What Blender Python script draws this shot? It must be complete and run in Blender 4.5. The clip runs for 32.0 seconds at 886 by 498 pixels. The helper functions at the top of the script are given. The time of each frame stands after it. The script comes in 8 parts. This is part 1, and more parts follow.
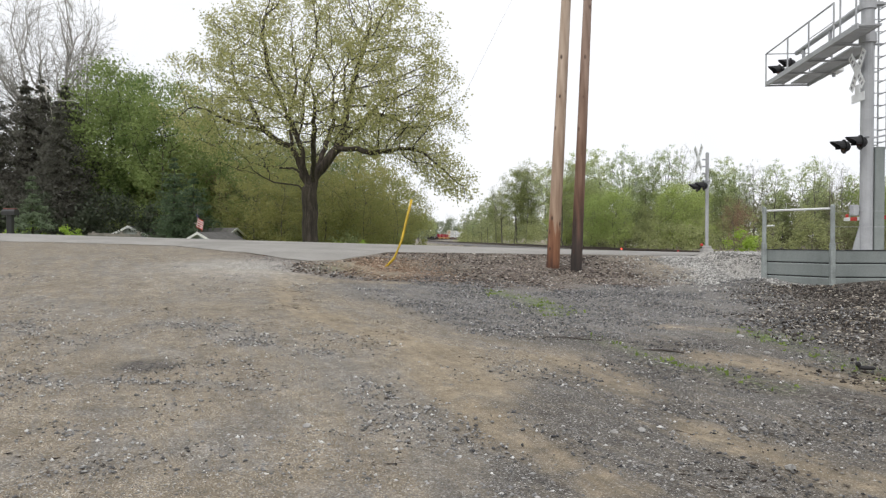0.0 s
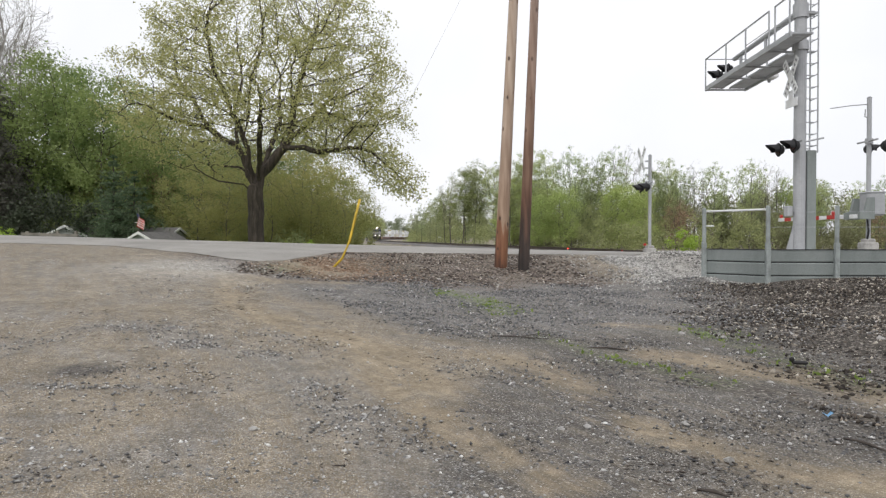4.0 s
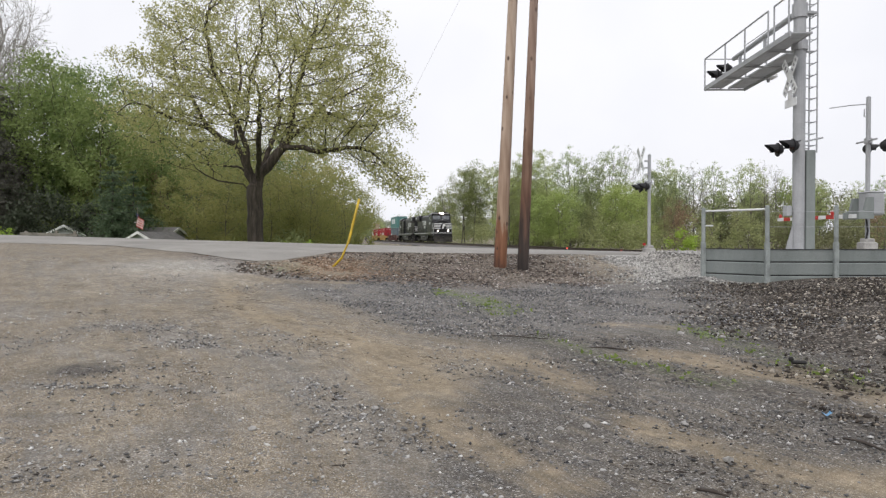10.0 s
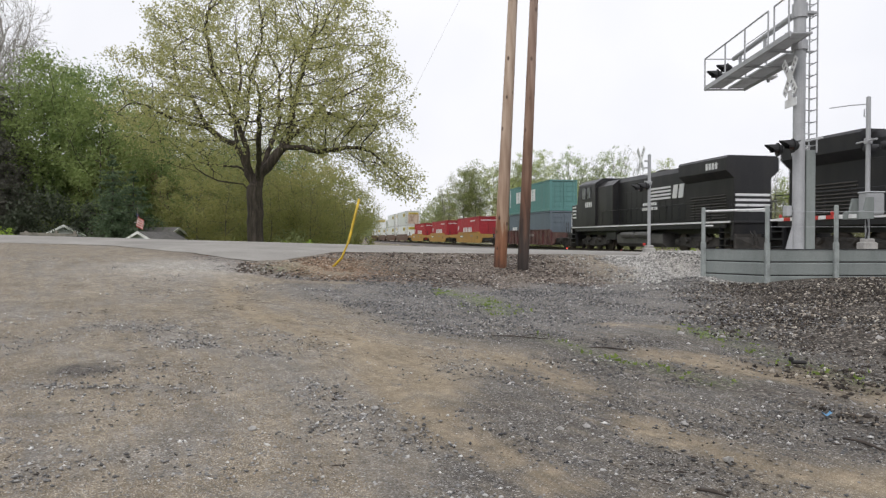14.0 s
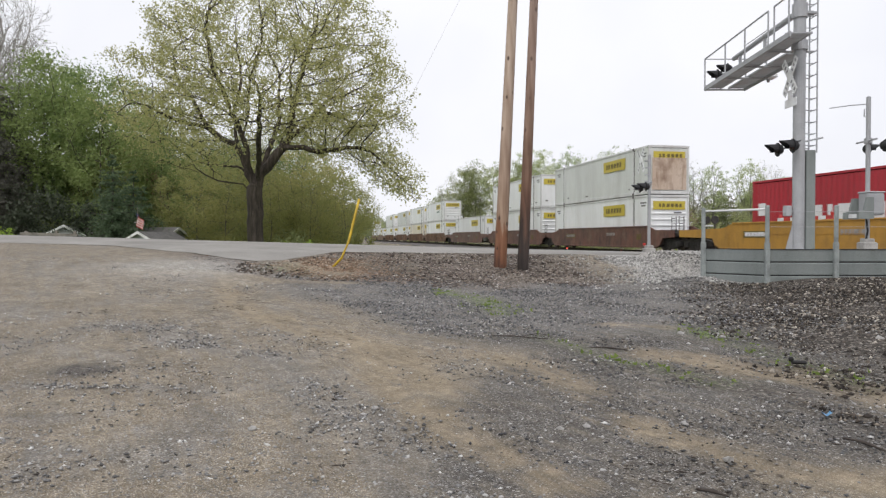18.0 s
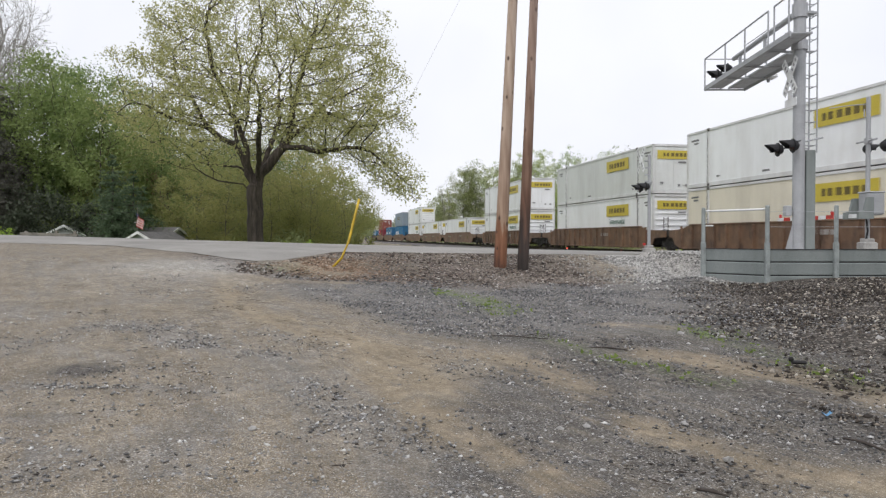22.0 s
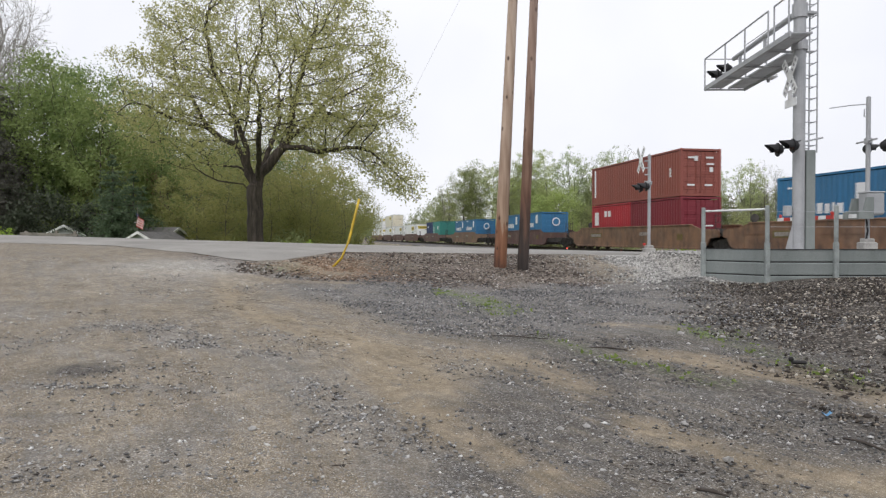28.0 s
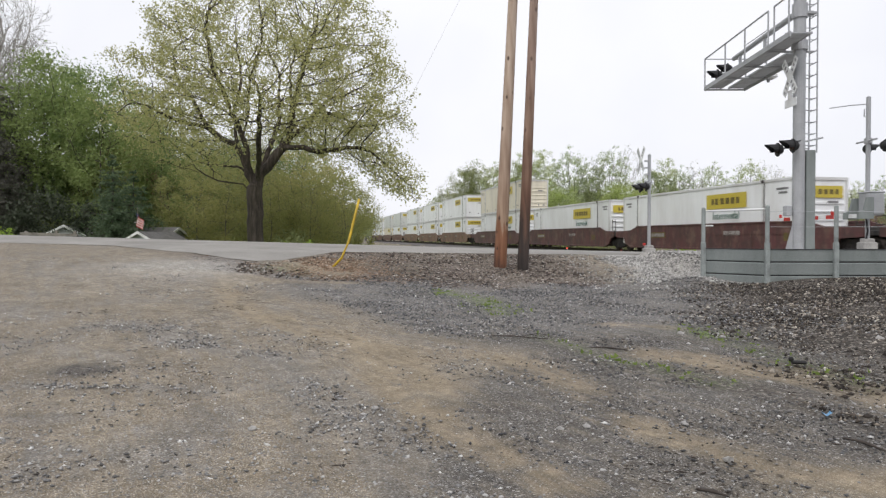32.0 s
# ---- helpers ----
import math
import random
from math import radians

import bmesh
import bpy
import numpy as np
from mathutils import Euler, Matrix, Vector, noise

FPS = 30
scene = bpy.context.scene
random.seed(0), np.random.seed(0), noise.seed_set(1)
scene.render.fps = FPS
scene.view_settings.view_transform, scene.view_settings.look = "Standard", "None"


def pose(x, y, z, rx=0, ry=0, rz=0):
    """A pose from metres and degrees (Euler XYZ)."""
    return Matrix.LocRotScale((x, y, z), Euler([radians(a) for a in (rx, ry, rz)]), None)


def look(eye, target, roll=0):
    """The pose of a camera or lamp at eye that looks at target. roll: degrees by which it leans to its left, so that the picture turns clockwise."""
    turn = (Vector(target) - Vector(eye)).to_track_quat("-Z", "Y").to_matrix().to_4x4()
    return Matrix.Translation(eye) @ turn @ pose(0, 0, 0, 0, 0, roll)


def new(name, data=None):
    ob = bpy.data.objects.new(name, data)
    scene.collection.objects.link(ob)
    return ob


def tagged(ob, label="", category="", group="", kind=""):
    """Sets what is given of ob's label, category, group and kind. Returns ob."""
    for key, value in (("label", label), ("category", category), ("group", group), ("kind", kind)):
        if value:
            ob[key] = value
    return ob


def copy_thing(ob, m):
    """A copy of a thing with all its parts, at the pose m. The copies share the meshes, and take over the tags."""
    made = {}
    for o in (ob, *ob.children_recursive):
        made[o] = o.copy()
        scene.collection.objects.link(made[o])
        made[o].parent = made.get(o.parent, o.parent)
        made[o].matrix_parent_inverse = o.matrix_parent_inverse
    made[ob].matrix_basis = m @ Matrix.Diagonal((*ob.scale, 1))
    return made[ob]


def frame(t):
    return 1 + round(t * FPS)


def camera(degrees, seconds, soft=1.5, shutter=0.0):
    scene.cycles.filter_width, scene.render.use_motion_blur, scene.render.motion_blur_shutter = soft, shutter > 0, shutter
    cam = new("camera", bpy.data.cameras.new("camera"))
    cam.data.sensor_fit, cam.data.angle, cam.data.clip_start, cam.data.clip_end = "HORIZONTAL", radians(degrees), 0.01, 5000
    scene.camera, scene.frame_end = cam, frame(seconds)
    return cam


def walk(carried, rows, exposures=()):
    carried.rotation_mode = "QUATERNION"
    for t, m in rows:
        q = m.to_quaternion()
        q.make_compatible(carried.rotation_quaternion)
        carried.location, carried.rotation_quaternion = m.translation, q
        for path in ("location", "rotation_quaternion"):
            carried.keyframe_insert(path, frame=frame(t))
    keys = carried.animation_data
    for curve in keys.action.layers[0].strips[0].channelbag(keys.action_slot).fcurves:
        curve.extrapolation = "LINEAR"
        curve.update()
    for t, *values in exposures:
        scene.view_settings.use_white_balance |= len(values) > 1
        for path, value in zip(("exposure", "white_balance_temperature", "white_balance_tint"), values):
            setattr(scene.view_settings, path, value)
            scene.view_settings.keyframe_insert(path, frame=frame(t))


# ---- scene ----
EYE = (0.0, 0.0, 1.5)
TILT = 90 - 0.92
cam = camera(64.2, 32.0, soft=1.3, shutter=0.15)
walk(cam, [(t, pose(*EYE, TILT + up, 0, turn)) for t, turn, up in (
    (0, 4.25, 0.03), (2.35, 4.25, 0.03), (2.5, 4.0, 0.02), (2.6, 2.9, 0.0), (2.7, 1.1, 0.08), (2.8, 0.14, 0.12),
    (2.9, 0.07, 0.14), (3.0, -0.06, 0.14), (3.1, -0.24, 0.14), (3.2, -0.35, 0.13), (3.3, -0.36, 0.12),
    (3.4, -0.12, 0.09), (3.5, 0.25, 0.06), (3.8, 0.15, 0.03), (4.5, 0.02, 0.0), (5.5, -0.02, 0.0),
    (7.5, 0.03, 0.0), (32, 0.03, 0.0))],
    exposures=((0, 0.11, 6370, 10), (2.8, 0.11, 6370, 10), (5.5, 0.0, 6370, 12), (18, 0.0, 6330, 12), (21, 0.0, 6240, 12), (26, 0.0, 6240, 12), (30, 0.0, 6330, 12), (32, 0.0, 6330, 12)))

# ---- world and sun: a bright overcast spring day ----
world = bpy.data.worlds.new("world")
scene.world = world
world.use_nodes = True
wt = world.node_tree
bg = wt.nodes["Background"]
sky = wt.nodes.new("ShaderNodeTexSky")
sky.sky_type, sky.sun_disc = "NISHITA", False
sky.sun_elevation, sky.sun_rotation = radians(50), radians(200)
sky.air_density, sky.dust_density = 1.0, 4.0
cloud_at = wt.nodes.new("ShaderNodeTexCoord")
cloud = wt.nodes.new("ShaderNodeTexNoise")
cloud.inputs["Scale"].default_value, cloud.inputs["Detail"].default_value = 1.6, 5
wt.links.new(cloud_at.outputs["Generated"], cloud.inputs["Vector"])
deck = wt.nodes.new("ShaderNodeValToRGB")
deck.color_ramp.elements[0].position, deck.color_ramp.elements[0].color = 0.32, (8.7, 8.85, 9.2, 1)
deck.color_ramp.elements[1].position, deck.color_ramp.elements[1].color = 0.6, (10.6, 10.6, 10.7, 1)
wt.links.new(cloud.outputs["Fac"], deck.inputs["Fac"])
cover = wt.nodes.new("ShaderNodeMix")
cover.data_type = "RGBA"
cover.inputs["Factor"].default_value = 0.95
wt.links.new(sky.outputs["Color"], cover.inputs["A"])
wt.links.new(deck.outputs["Color"], cover.inputs["B"])
wt.links.new(cover.outputs["Result"], bg.inputs["Color"])
bg.inputs["Strength"].default_value = 0.097
sun = new("sun", bpy.data.lights.new("sun", "SUN"))
sun.data.energy, sun.data.angle, sun.data.color = 1.4, radians(25), (1.0, 0.96, 0.9)
sun.matrix_world = look((0, 0, 60), (16, 44, 0))

# ---- own helpers ----
CA, SA = math.cos(0.189), math.sin(0.189)


def at(n, s, z=0.0):
    """A place from its distance to the right of the camera's line along the track, its distance along the track, and its height."""
    return Vector((-s * SA + n * CA, s * CA + n * SA, z))


class Geo:
    """Gathers faces for one mesh."""

    def __init__(self):
        self.v, self.f = [], []

    def poly(self, pts):
        k = len(self.v)
        self.v += [tuple(p) for p in pts]
        self.f.append(tuple(range(k, k + len(pts))))
        return self

    def mesh(self, vs, fs):
        k = len(self.v)
        self.v += [tuple(p) for p in vs]
        self.f += [tuple(k + i for i in f) for f in fs]
        return self

    def box(self, c, d, m=None, bevel=0.0):
        hx, hy, hz = d[0] / 2, d[1] / 2, d[2] / 2
        b = min(bevel, hx * 0.9, hy * 0.9, hz * 0.9)
        if b <= 0:
            vs = [Vector((x * hx, y * hy, z * hz)) for x in (-1, 1) for y in (-1, 1) for z in (-1, 1)]
            fs = [(0, 1, 3, 2), (4, 6, 7, 5), (0, 4, 5, 1), (2, 3, 7, 6), (0, 2, 6, 4), (1, 5, 7, 3)]
        else:
            ring = [(-hx, -hy + b), (-hx + b, -hy), (hx - b, -hy), (hx, -hy + b), (hx, hy - b), (hx - b, hy), (-hx + b, hy), (-hx, hy - b)]
            inn = [(x * (1 - b / hx), y * (1 - b / hy)) for x, y in ring]
            vs = [Vector((x, y, z)) for r, z in ((inn, -hz), (ring, -hz + b), (ring, hz - b), (inn, hz)) for x, y in r]
            fs = [tuple(range(7, -1, -1)), tuple(range(24, 32))]
            for k in range(3):
                fs += [(8 * k + i, 8 * k + (i + 1) % 8, 8 * k + 8 + (i + 1) % 8, 8 * k + 8 + i) for i in range(8)]
        if m is not None:
            vs = [m @ p for p in vs]
        c = Vector(c)
        return self.mesh([p + c for p in vs], fs)

    def tube(self, pts, radii, n=8, cap=True):
        pts = [Vector(p) for p in pts]
        if not hasattr(radii, "__len__"):
            radii = [radii] * len(pts)
        k = len(self.v)
        for i, p in enumerate(pts):
            d = (pts[min(i + 1, len(pts) - 1)] - pts[max(i - 1, 0)]).normalized()
            a = d.orthogonal().normalized() if abs(d.z) > 0.9 else d.cross(Vector((0, 0, 1))).normalized()
            if abs(d.z) > 0.9:
                a = (Vector((1, 0, 0)) - d * d.x).normalized()
            b = d.cross(a)
            for j in range(n):
                w = 2 * math.pi * j / n
                self.v.append(tuple(p + (a * math.cos(w) + b * math.sin(w)) * radii[i]))
        for i in range(len(pts) - 1):
            for j in range(n):
                self.f.append((k + i * n + j, k + i * n + (j + 1) % n, k + (i + 1) * n + (j + 1) % n, k + (i + 1) * n + j))
        if cap:
            self.f.append(tuple(k + j for j in range(n - 1, -1, -1)))
            self.f.append(tuple(k + (len(pts) - 1) * n + j for j in range(n)))
        return self

    def prism(self, outline, x0, x1):
        """A (y, z) outline drawn out along x."""
        m = len(outline)
        vs = [(x, y, z) for x in (x0, x1) for y, z in outline]
        fs = [tuple(range(m - 1, -1, -1)), tuple(range(m, 2 * m))]
        fs += [(i, (i + 1) % m, m + (i + 1) % m, m + i) for i in range(m)]
        return self.mesh(vs, fs)

    def side(self, outline, y0, y1):
        """An (x, z) outline drawn out along y."""
        m = len(outline)
        vs = [(x, y, z) for y in (y0, y1) for x, z in outline]
        fs = [tuple(range(m)), tuple(range(2 * m - 1, m - 1, -1))]
        fs += [(i, m + i, m + (i + 1) % m, (i + 1) % m) for i in range(m)]
        return self.mesh(vs, fs)

    def data(self, name, material, smooth=False):
        me = bpy.data.meshes.new(name)
        me.from_pydata(self.v, [], self.f)
        me.materials.append(material)
        if smooth:
            me.shade_smooth()
            for p in me.polygons:
                if len(p.vertices) > 4:
                    p.use_smooth = False
        me.update()
        return me


def part(name, geo, material, parent, label="", smooth=False):
    ob = new(name, geo if isinstance(geo, bpy.types.Mesh) else geo.data(name, material, smooth))
    ob.parent = parent
    return tagged(ob, label)


def thing(name, label, category, m=None, group="", kind=""):
    ob = tagged(new(name), label, category, group, kind)
    ob.empty_display_size = 0.2
    if m is not None:
        ob.matrix_basis = m
    return ob


def solid(name, geo, material, label, category, kind="", m=None, smooth=False, group=""):
    ob = tagged(new(name, geo.data(name, material, smooth)), label, category, group, kind)
    if m is not None:
        ob.matrix_basis = m
    return ob


# ---- materials ----
def mat(name, base, rough=0.8, metal=0.0, dark=None, light=None, scale=4.0, fine=60.0, bump=0.15, vary=0.0, streak=0.0, wear=0.5, coords="Object", spec=None):
    """A surface with stains at one scale, grain at another and a fine relief. vary: difference from object to object; streak: dirt run down the sides."""
    m = bpy.data.materials.new(name)
    m.use_nodes = True
    nt = m.node_tree
    b = nt.nodes["Principled BSDF"]
    b.inputs["Metallic"].default_value = metal
    if spec is not None:
        b.inputs["Specular IOR Level"].default_value = spec
    dark = dark or tuple(c * 0.6 for c in base)
    light = light or tuple(min(1, c * 1.25) for c in base)
    co = nt.nodes.new("ShaderNodeTexCoord")
    mp = nt.nodes.new("ShaderNodeMapping")
    nt.links.new(co.outputs[coords], mp.inputs["Vector"])
    if streak:
        mp.inputs["Scale"].default_value = (1, 1, 1 / (1 + streak))
    big = nt.nodes.new("ShaderNodeTexNoise")
    big.inputs["Scale"].default_value, big.inputs["Detail"].default_value, big.inputs["Roughness"].default_value = scale, 6, 0.65
    nt.links.new(mp.outputs["Vector"], big.inputs["Vector"])
    small = nt.nodes.new("ShaderNodeTexNoise")
    small.inputs["Scale"].default_value, small.inputs["Detail"].default_value = fine, 3
    nt.links.new(co.outputs[coords], small.inputs["Vector"])
    ramp = nt.nodes.new("ShaderNodeValToRGB")
    e = ramp.color_ramp.elements
    e[0].position, e[0].color = 0.5 - wear * 0.4, (*dark, 1)
    e[1].position, e[1].color = 0.55, (*base, 1)
    x = e.new(0.55 + 0.25)
    x.color = (*light, 1)
    nt.links.new(big.outputs["Fac"], ramp.inputs["Fac"])
    grain = nt.nodes.new("ShaderNodeMix")
    grain.data_type, grain.blend_type = "RGBA", "OVERLAY"
    grain.inputs["Factor"].default_value = 0.35
    nt.links.new(ramp.outputs["Color"], grain.inputs["A"])
    nt.links.new(small.outputs["Fac"], grain.inputs["B"])
    out = grain.outputs["Result"]
    if vary:
        info = nt.nodes.new("ShaderNodeObjectInfo")
        hsv = nt.nodes.new("ShaderNodeHueSaturation")
        rng = nt.nodes.new("ShaderNodeMapRange")
        rng.inputs["To Min"].default_value, rng.inputs["To Max"].default_value = 1 - vary, 1 + vary
        nt.links.new(info.outputs["Random"], rng.inputs["Value"])
        nt.links.new(rng.outputs["Result"], hsv.inputs["Value"])
        nt.links.new(out, hsv.inputs["Color"])
        out = hsv.outputs["Color"]
    nt.links.new(out, b.inputs["Base Color"])
    rr = nt.nodes.new("ShaderNodeMapRange")
    rr.inputs["To Min"].default_value, rr.inputs["To Max"].default_value = max(0.05, rough - 0.15), min(1, rough + 0.15)
    nt.links.new(big.outputs["Fac"], rr.inputs["Value"])
    nt.links.new(rr.outputs["Result"], b.inputs["Roughness"])
    if bump:
        bp = nt.nodes.new("ShaderNodeBump")
        bp.inputs["Strength"].default_value, bp.inputs["Distance"].default_value = bump, 0.01
        nt.links.new(small.outputs["Fac"], bp.inputs["Height"])
        nt.links.new(bp.outputs["Normal"], b.inputs["Normal"])
    return m


def glow(name, color, strength):
    m = bpy.data.materials.new(name)
    m.use_nodes = True
    b = m.node_tree.nodes["Principled BSDF"]
    b.inputs["Base Color"].default_value = (*color, 1)
    b.inputs["Emission Color"].default_value = (*color, 1)
    b.inputs["Emission Strength"].default_value = strength
    return m


M_steel = mat("galvanised_steel", (0.4, 0.41, 0.422), 0.55, 0.15, dark=(0.33, 0.338, 0.35), light=(0.45, 0.46, 0.472), scale=2, bump=0.04)
M_grey = mat("grey_painted_steel", (0.232, 0.257, 0.248), 0.6, 0.1, dark=(0.178, 0.2, 0.193), light=(0.268, 0.292, 0.283), scale=2.5, streak=3, bump=0.08)
M_dark = mat("black_steel", (0.02, 0.02, 0.022), 0.5, 0.0, light=(0.05, 0.048, 0.045), scale=5, bump=0.08)
M_lamp = mat("signal_black", (0.012, 0.012, 0.014), 0.6, 0, bump=0.03)
M_white = mat("white_paint", (0.75, 0.76, 0.76), 0.5, dark=(0.55, 0.55, 0.53), scale=2, bump=0.03)
M_red = mat("red_paint", (0.55, 0.04, 0.03), 0.5, scale=5, bump=0.03)
M_conc = mat("concrete", (0.42, 0.41, 0.39), 0.9, scale=3, fine=80, bump=0.3)
M_asph = mat("asphalt", (0.285, 0.272, 0.25), 0.85, dark=(0.2, 0.19, 0.172), light=(0.34, 0.328, 0.305), scale=0.5, fine=90, bump=0.3)
M_rail = mat("rail_steel", (0.10, 0.075, 0.06), 0.5, 0.6, scale=2)
M_tie = mat("tie_wood", (0.09, 0.075, 0.06), 0.9, scale=3, fine=50, bump=0.4)
M_ballast = mat("ballast", (0.14, 0.13, 0.125), 0.95, dark=(0.06, 0.055, 0.05), light=(0.28, 0.27, 0.25), scale=9, fine=30, bump=1.0)
import collections

# ---- the lie of the land ----
RAIL_Z = 0.67
MID = 21.1


def ease(a, b, x):
    t = np.clip((x - a) / (b - a), 0, 1)
    return t * t * (3 - 2 * t)


def road_z(n, s):
    near, far = 1.14 - 0.015 * n, 1.26 - 0.029 * n
    z = near + (far - near) * np.clip((s - 20) / 7, -0.3, 1.3)
    k = ease(14.5, 19.0, n)
    return z * (1 - k) + 0.68 * k


def road_edge(n):
    """Where the asphalt begins on the lot's side; it swells where the lot opens onto it."""
    return np.interp(n, (-14, -9, -7.3, -5.7, -4.5, -3.5, -2.7, -1.85, -1.3, -0.6, 0.1, 0.9), (23.2, 23.0, 22.6, 22.4, 20.6, 19.2, 18.5, 17.0, 16.65, 17.1, 18.4, 19.9))


def bend(s):
    """How far the track has curved aside at a distance s."""
    d = np.clip(np.asarray(s, float) - 195, 0, None)
    k = np.minimum(d, 61)
    e = np.clip(d - 165, 0, 200)
    return k ** 2 / 1220 + (d - k) * 0.1 + e ** 2 / 1600


def slope_foot(y):
    """Where the stony slope begins, as a distance to the side."""
    return np.where(y > 9.9, 3.6 + 0.36 * (y - 9.9), 3.6 + 0.17 * (9.9 - y))


def land(x, y):
    x, y = np.asarray(x, float), np.asarray(y, float)
    n, s = x * CA + y * SA, -x * SA + y * CA
    lot = 0.033 * np.clip(y - 2, 0, 30) + ease(2, -7, x) * 0.032 * np.clip(y - 3, 0, 30)
    lot = lot + 0.2 * ease(0, 3.2, x - slope_foot(y)) * ease(5, 8, y)
    foot = 15.2 - 3.5 * ease(1.0, -3.0, n)
    k = ease(foot, 19.8, s)
    z = lot * (1 - k) + (road_z(n, s) - 0.03) * k
    wall_y = np.clip(15.6 - (x - 5.72) * 1.222, 14.3, 15.6)
    z = z + (y < wall_y + 0.4) * (0.2 * np.exp(-((x - 5.5) / 0.8) ** 2 - ((y - 15.3) / 0.9) ** 2) + 0.09 * ease(5.6, 7, x) * ease(12.3, 14.0, y))
    pad = ease(5.75, 6.1, x) * (y > wall_y + 0.32) * (1 - ease(19.3, 20.3, s)) * (1 - ease(16, 18.5, n))
    z = z * (1 - pad) + 1.1 * pad
    back = np.clip(s - 27.6, 0, None)
    fall = np.maximum(road_z(n, s) - 0.03 - (0.02 + 0.07 * ease(-16, -10, n)) * back, -0.6 + 0.3 * ease(60, 140, s))
    z = np.where(s > 27.6, fall, z)
    c = n - bend(s)
    bed = ease(15.0, 17.5, c) * np.where(s > 27.6, 1, np.where(s < 19, 1, 1 - (ease(19, 20, s) * (1 - ease(26.8, 27.6, s)))))
    z = z * (1 - bed) + 0.28 * bed
    far = ease(28, 40, c)
    return z * (1 - far) + 0.0 * far


def ground_material():
    m = bpy.data.materials.new("lot_ground")
    m.use_nodes = True
    nt = m.node_tree
    b = nt.nodes["Principled BSDF"]
    b.inputs["Roughness"].default_value = 0.95
    b.inputs["Specular IOR Level"].default_value = 0.2
    co = nt.nodes.new("ShaderNodeTexCoord")

    turned, drawn = nt.nodes.new("ShaderNodeMapping"), nt.nodes.new("ShaderNodeMapping")
    turned.inputs["Rotation"].default_value = (0, 0, radians(62))
    drawn.inputs["Scale"].default_value = (0.3, 1.5, 1)
    nt.links.new(co.outputs["Object"], turned.inputs["Vector"])
    nt.links.new(turned.outputs["Vector"], drawn.inputs["Vector"])

    def noise_of(scale, detail=6, rough=0.6, tracks=False):
        q = nt.nodes.new("ShaderNodeTexNoise")
        q.inputs["Scale"].default_value, q.inputs["Detail"].default_value, q.inputs["Roughness"].default_value = scale, detail, rough
        nt.links.new(drawn.outputs["Vector"] if tracks else co.outputs["Object"], q.inputs["Vector"])
        return q.outputs["Fac"]

    def ramp(src, stops):
        r = nt.nodes.new("ShaderNodeValToRGB")
        e = r.color_ramp.elements
        e[0].position, e[0].color = stops[0][0], (*stops[0][1], 1)
        e[1].position, e[1].color = stops[-1][0], (*stops[-1][1], 1)
        for p, c in stops[1:-1]:
            e.new(p).color = (*c, 1)
        nt.links.new(src, r.inputs["Fac"])
        return r.outputs["Color"]

    def mixed(fac, a, bb, kind="MIX"):
        q = nt.nodes.new("ShaderNodeMix")
        q.data_type, q.blend_type = "RGBA", kind
        if hasattr(fac, "node"):
            nt.links.new(fac, q.inputs["Factor"])
        else:
            q.inputs["Factor"].default_value = fac
        nt.links.new(a, q.inputs["A"])
        nt.links.new(bb, q.inputs["B"])
        return q.outputs["Result"]

    def stones(scale, stops):
        v = nt.nodes.new("ShaderNodeTexVoronoi")
        v.inputs["Scale"].default_value = scale
        nt.links.new(co.outputs["Object"], v.inputs["Vector"])
        sp = nt.nodes.new("ShaderNodeSeparateColor")
        nt.links.new(v.outputs["Color"], sp.inputs["Color"])
        return ramp(sp.outputs["Red"], stops), v.outputs["Distance"]

    def math_of(op, a, bb):
        q = nt.nodes.new("ShaderNodeMath")
        q.operation = op
        q.use_clamp = op != "MULTIPLY"
        for i, x in enumerate((a, bb)):
            if hasattr(x, "node"):
                nt.links.new(x, q.inputs[i])
            else:
                q.inputs[i].default_value = x
        return q.outputs[0]

    def zone(name):
        q = nt.nodes.new("ShaderNodeAttribute")
        q.attribute_name = name
        sp = nt.nodes.new("ShaderNodeSeparateColor")
        nt.links.new(q.outputs["Color"], sp.inputs["Color"])
        return sp.outputs["Red"], sp.outputs["Green"], sp.outputs["Blue"]

    cinder, litter, chalk = zone("zone_a")
    green, rock, sand = zone("zone_b")
    thrown, ash, blue = zone("zone_c")
    def ragged(weight, scale, amount, sharp):
        """Breaks the soft edge of a patch into an uneven one."""
        n1 = math_of("MULTIPLY", noise_of(scale, 8, 0.68, True), amount)
        q = nt.nodes.new("ShaderNodeMath")
        q.operation = "ADD"
        nt.links.new(weight, q.inputs[0])
        nt.links.new(n1, q.inputs[1])
        r = nt.nodes.new("ShaderNodeMapRange")
        r.inputs["From Min"].default_value, r.inputs["From Max"].default_value = 0.5 + amount * 0.5 - sharp, 0.5 + amount * 0.5 + sharp
        nt.links.new(q.outputs[0], r.inputs["Value"])
        return r.outputs["Result"]

    def pebbles(scale, share, stops, under, amount=1.0):
        """Single small stones, showing here and there above what lies under them."""
        v = nt.nodes.new("ShaderNodeTexVoronoi")
        v.inputs["Scale"].default_value = scale
        nt.links.new(co.outputs["Object"], v.inputs["Vector"])
        sp = nt.nodes.new("ShaderNodeSeparateColor")
        nt.links.new(v.outputs["Color"], sp.inputs["Color"])
        here = math_of("LESS_THAN", sp.outputs["Green"], share)
        inside = math_of("LESS_THAN", v.outputs["Distance"], 0.42)
        return mixed(math_of("MULTIPLY", math_of("MULTIPLY", here, inside), amount), under, ramp(sp.outputs["Red"], stops))

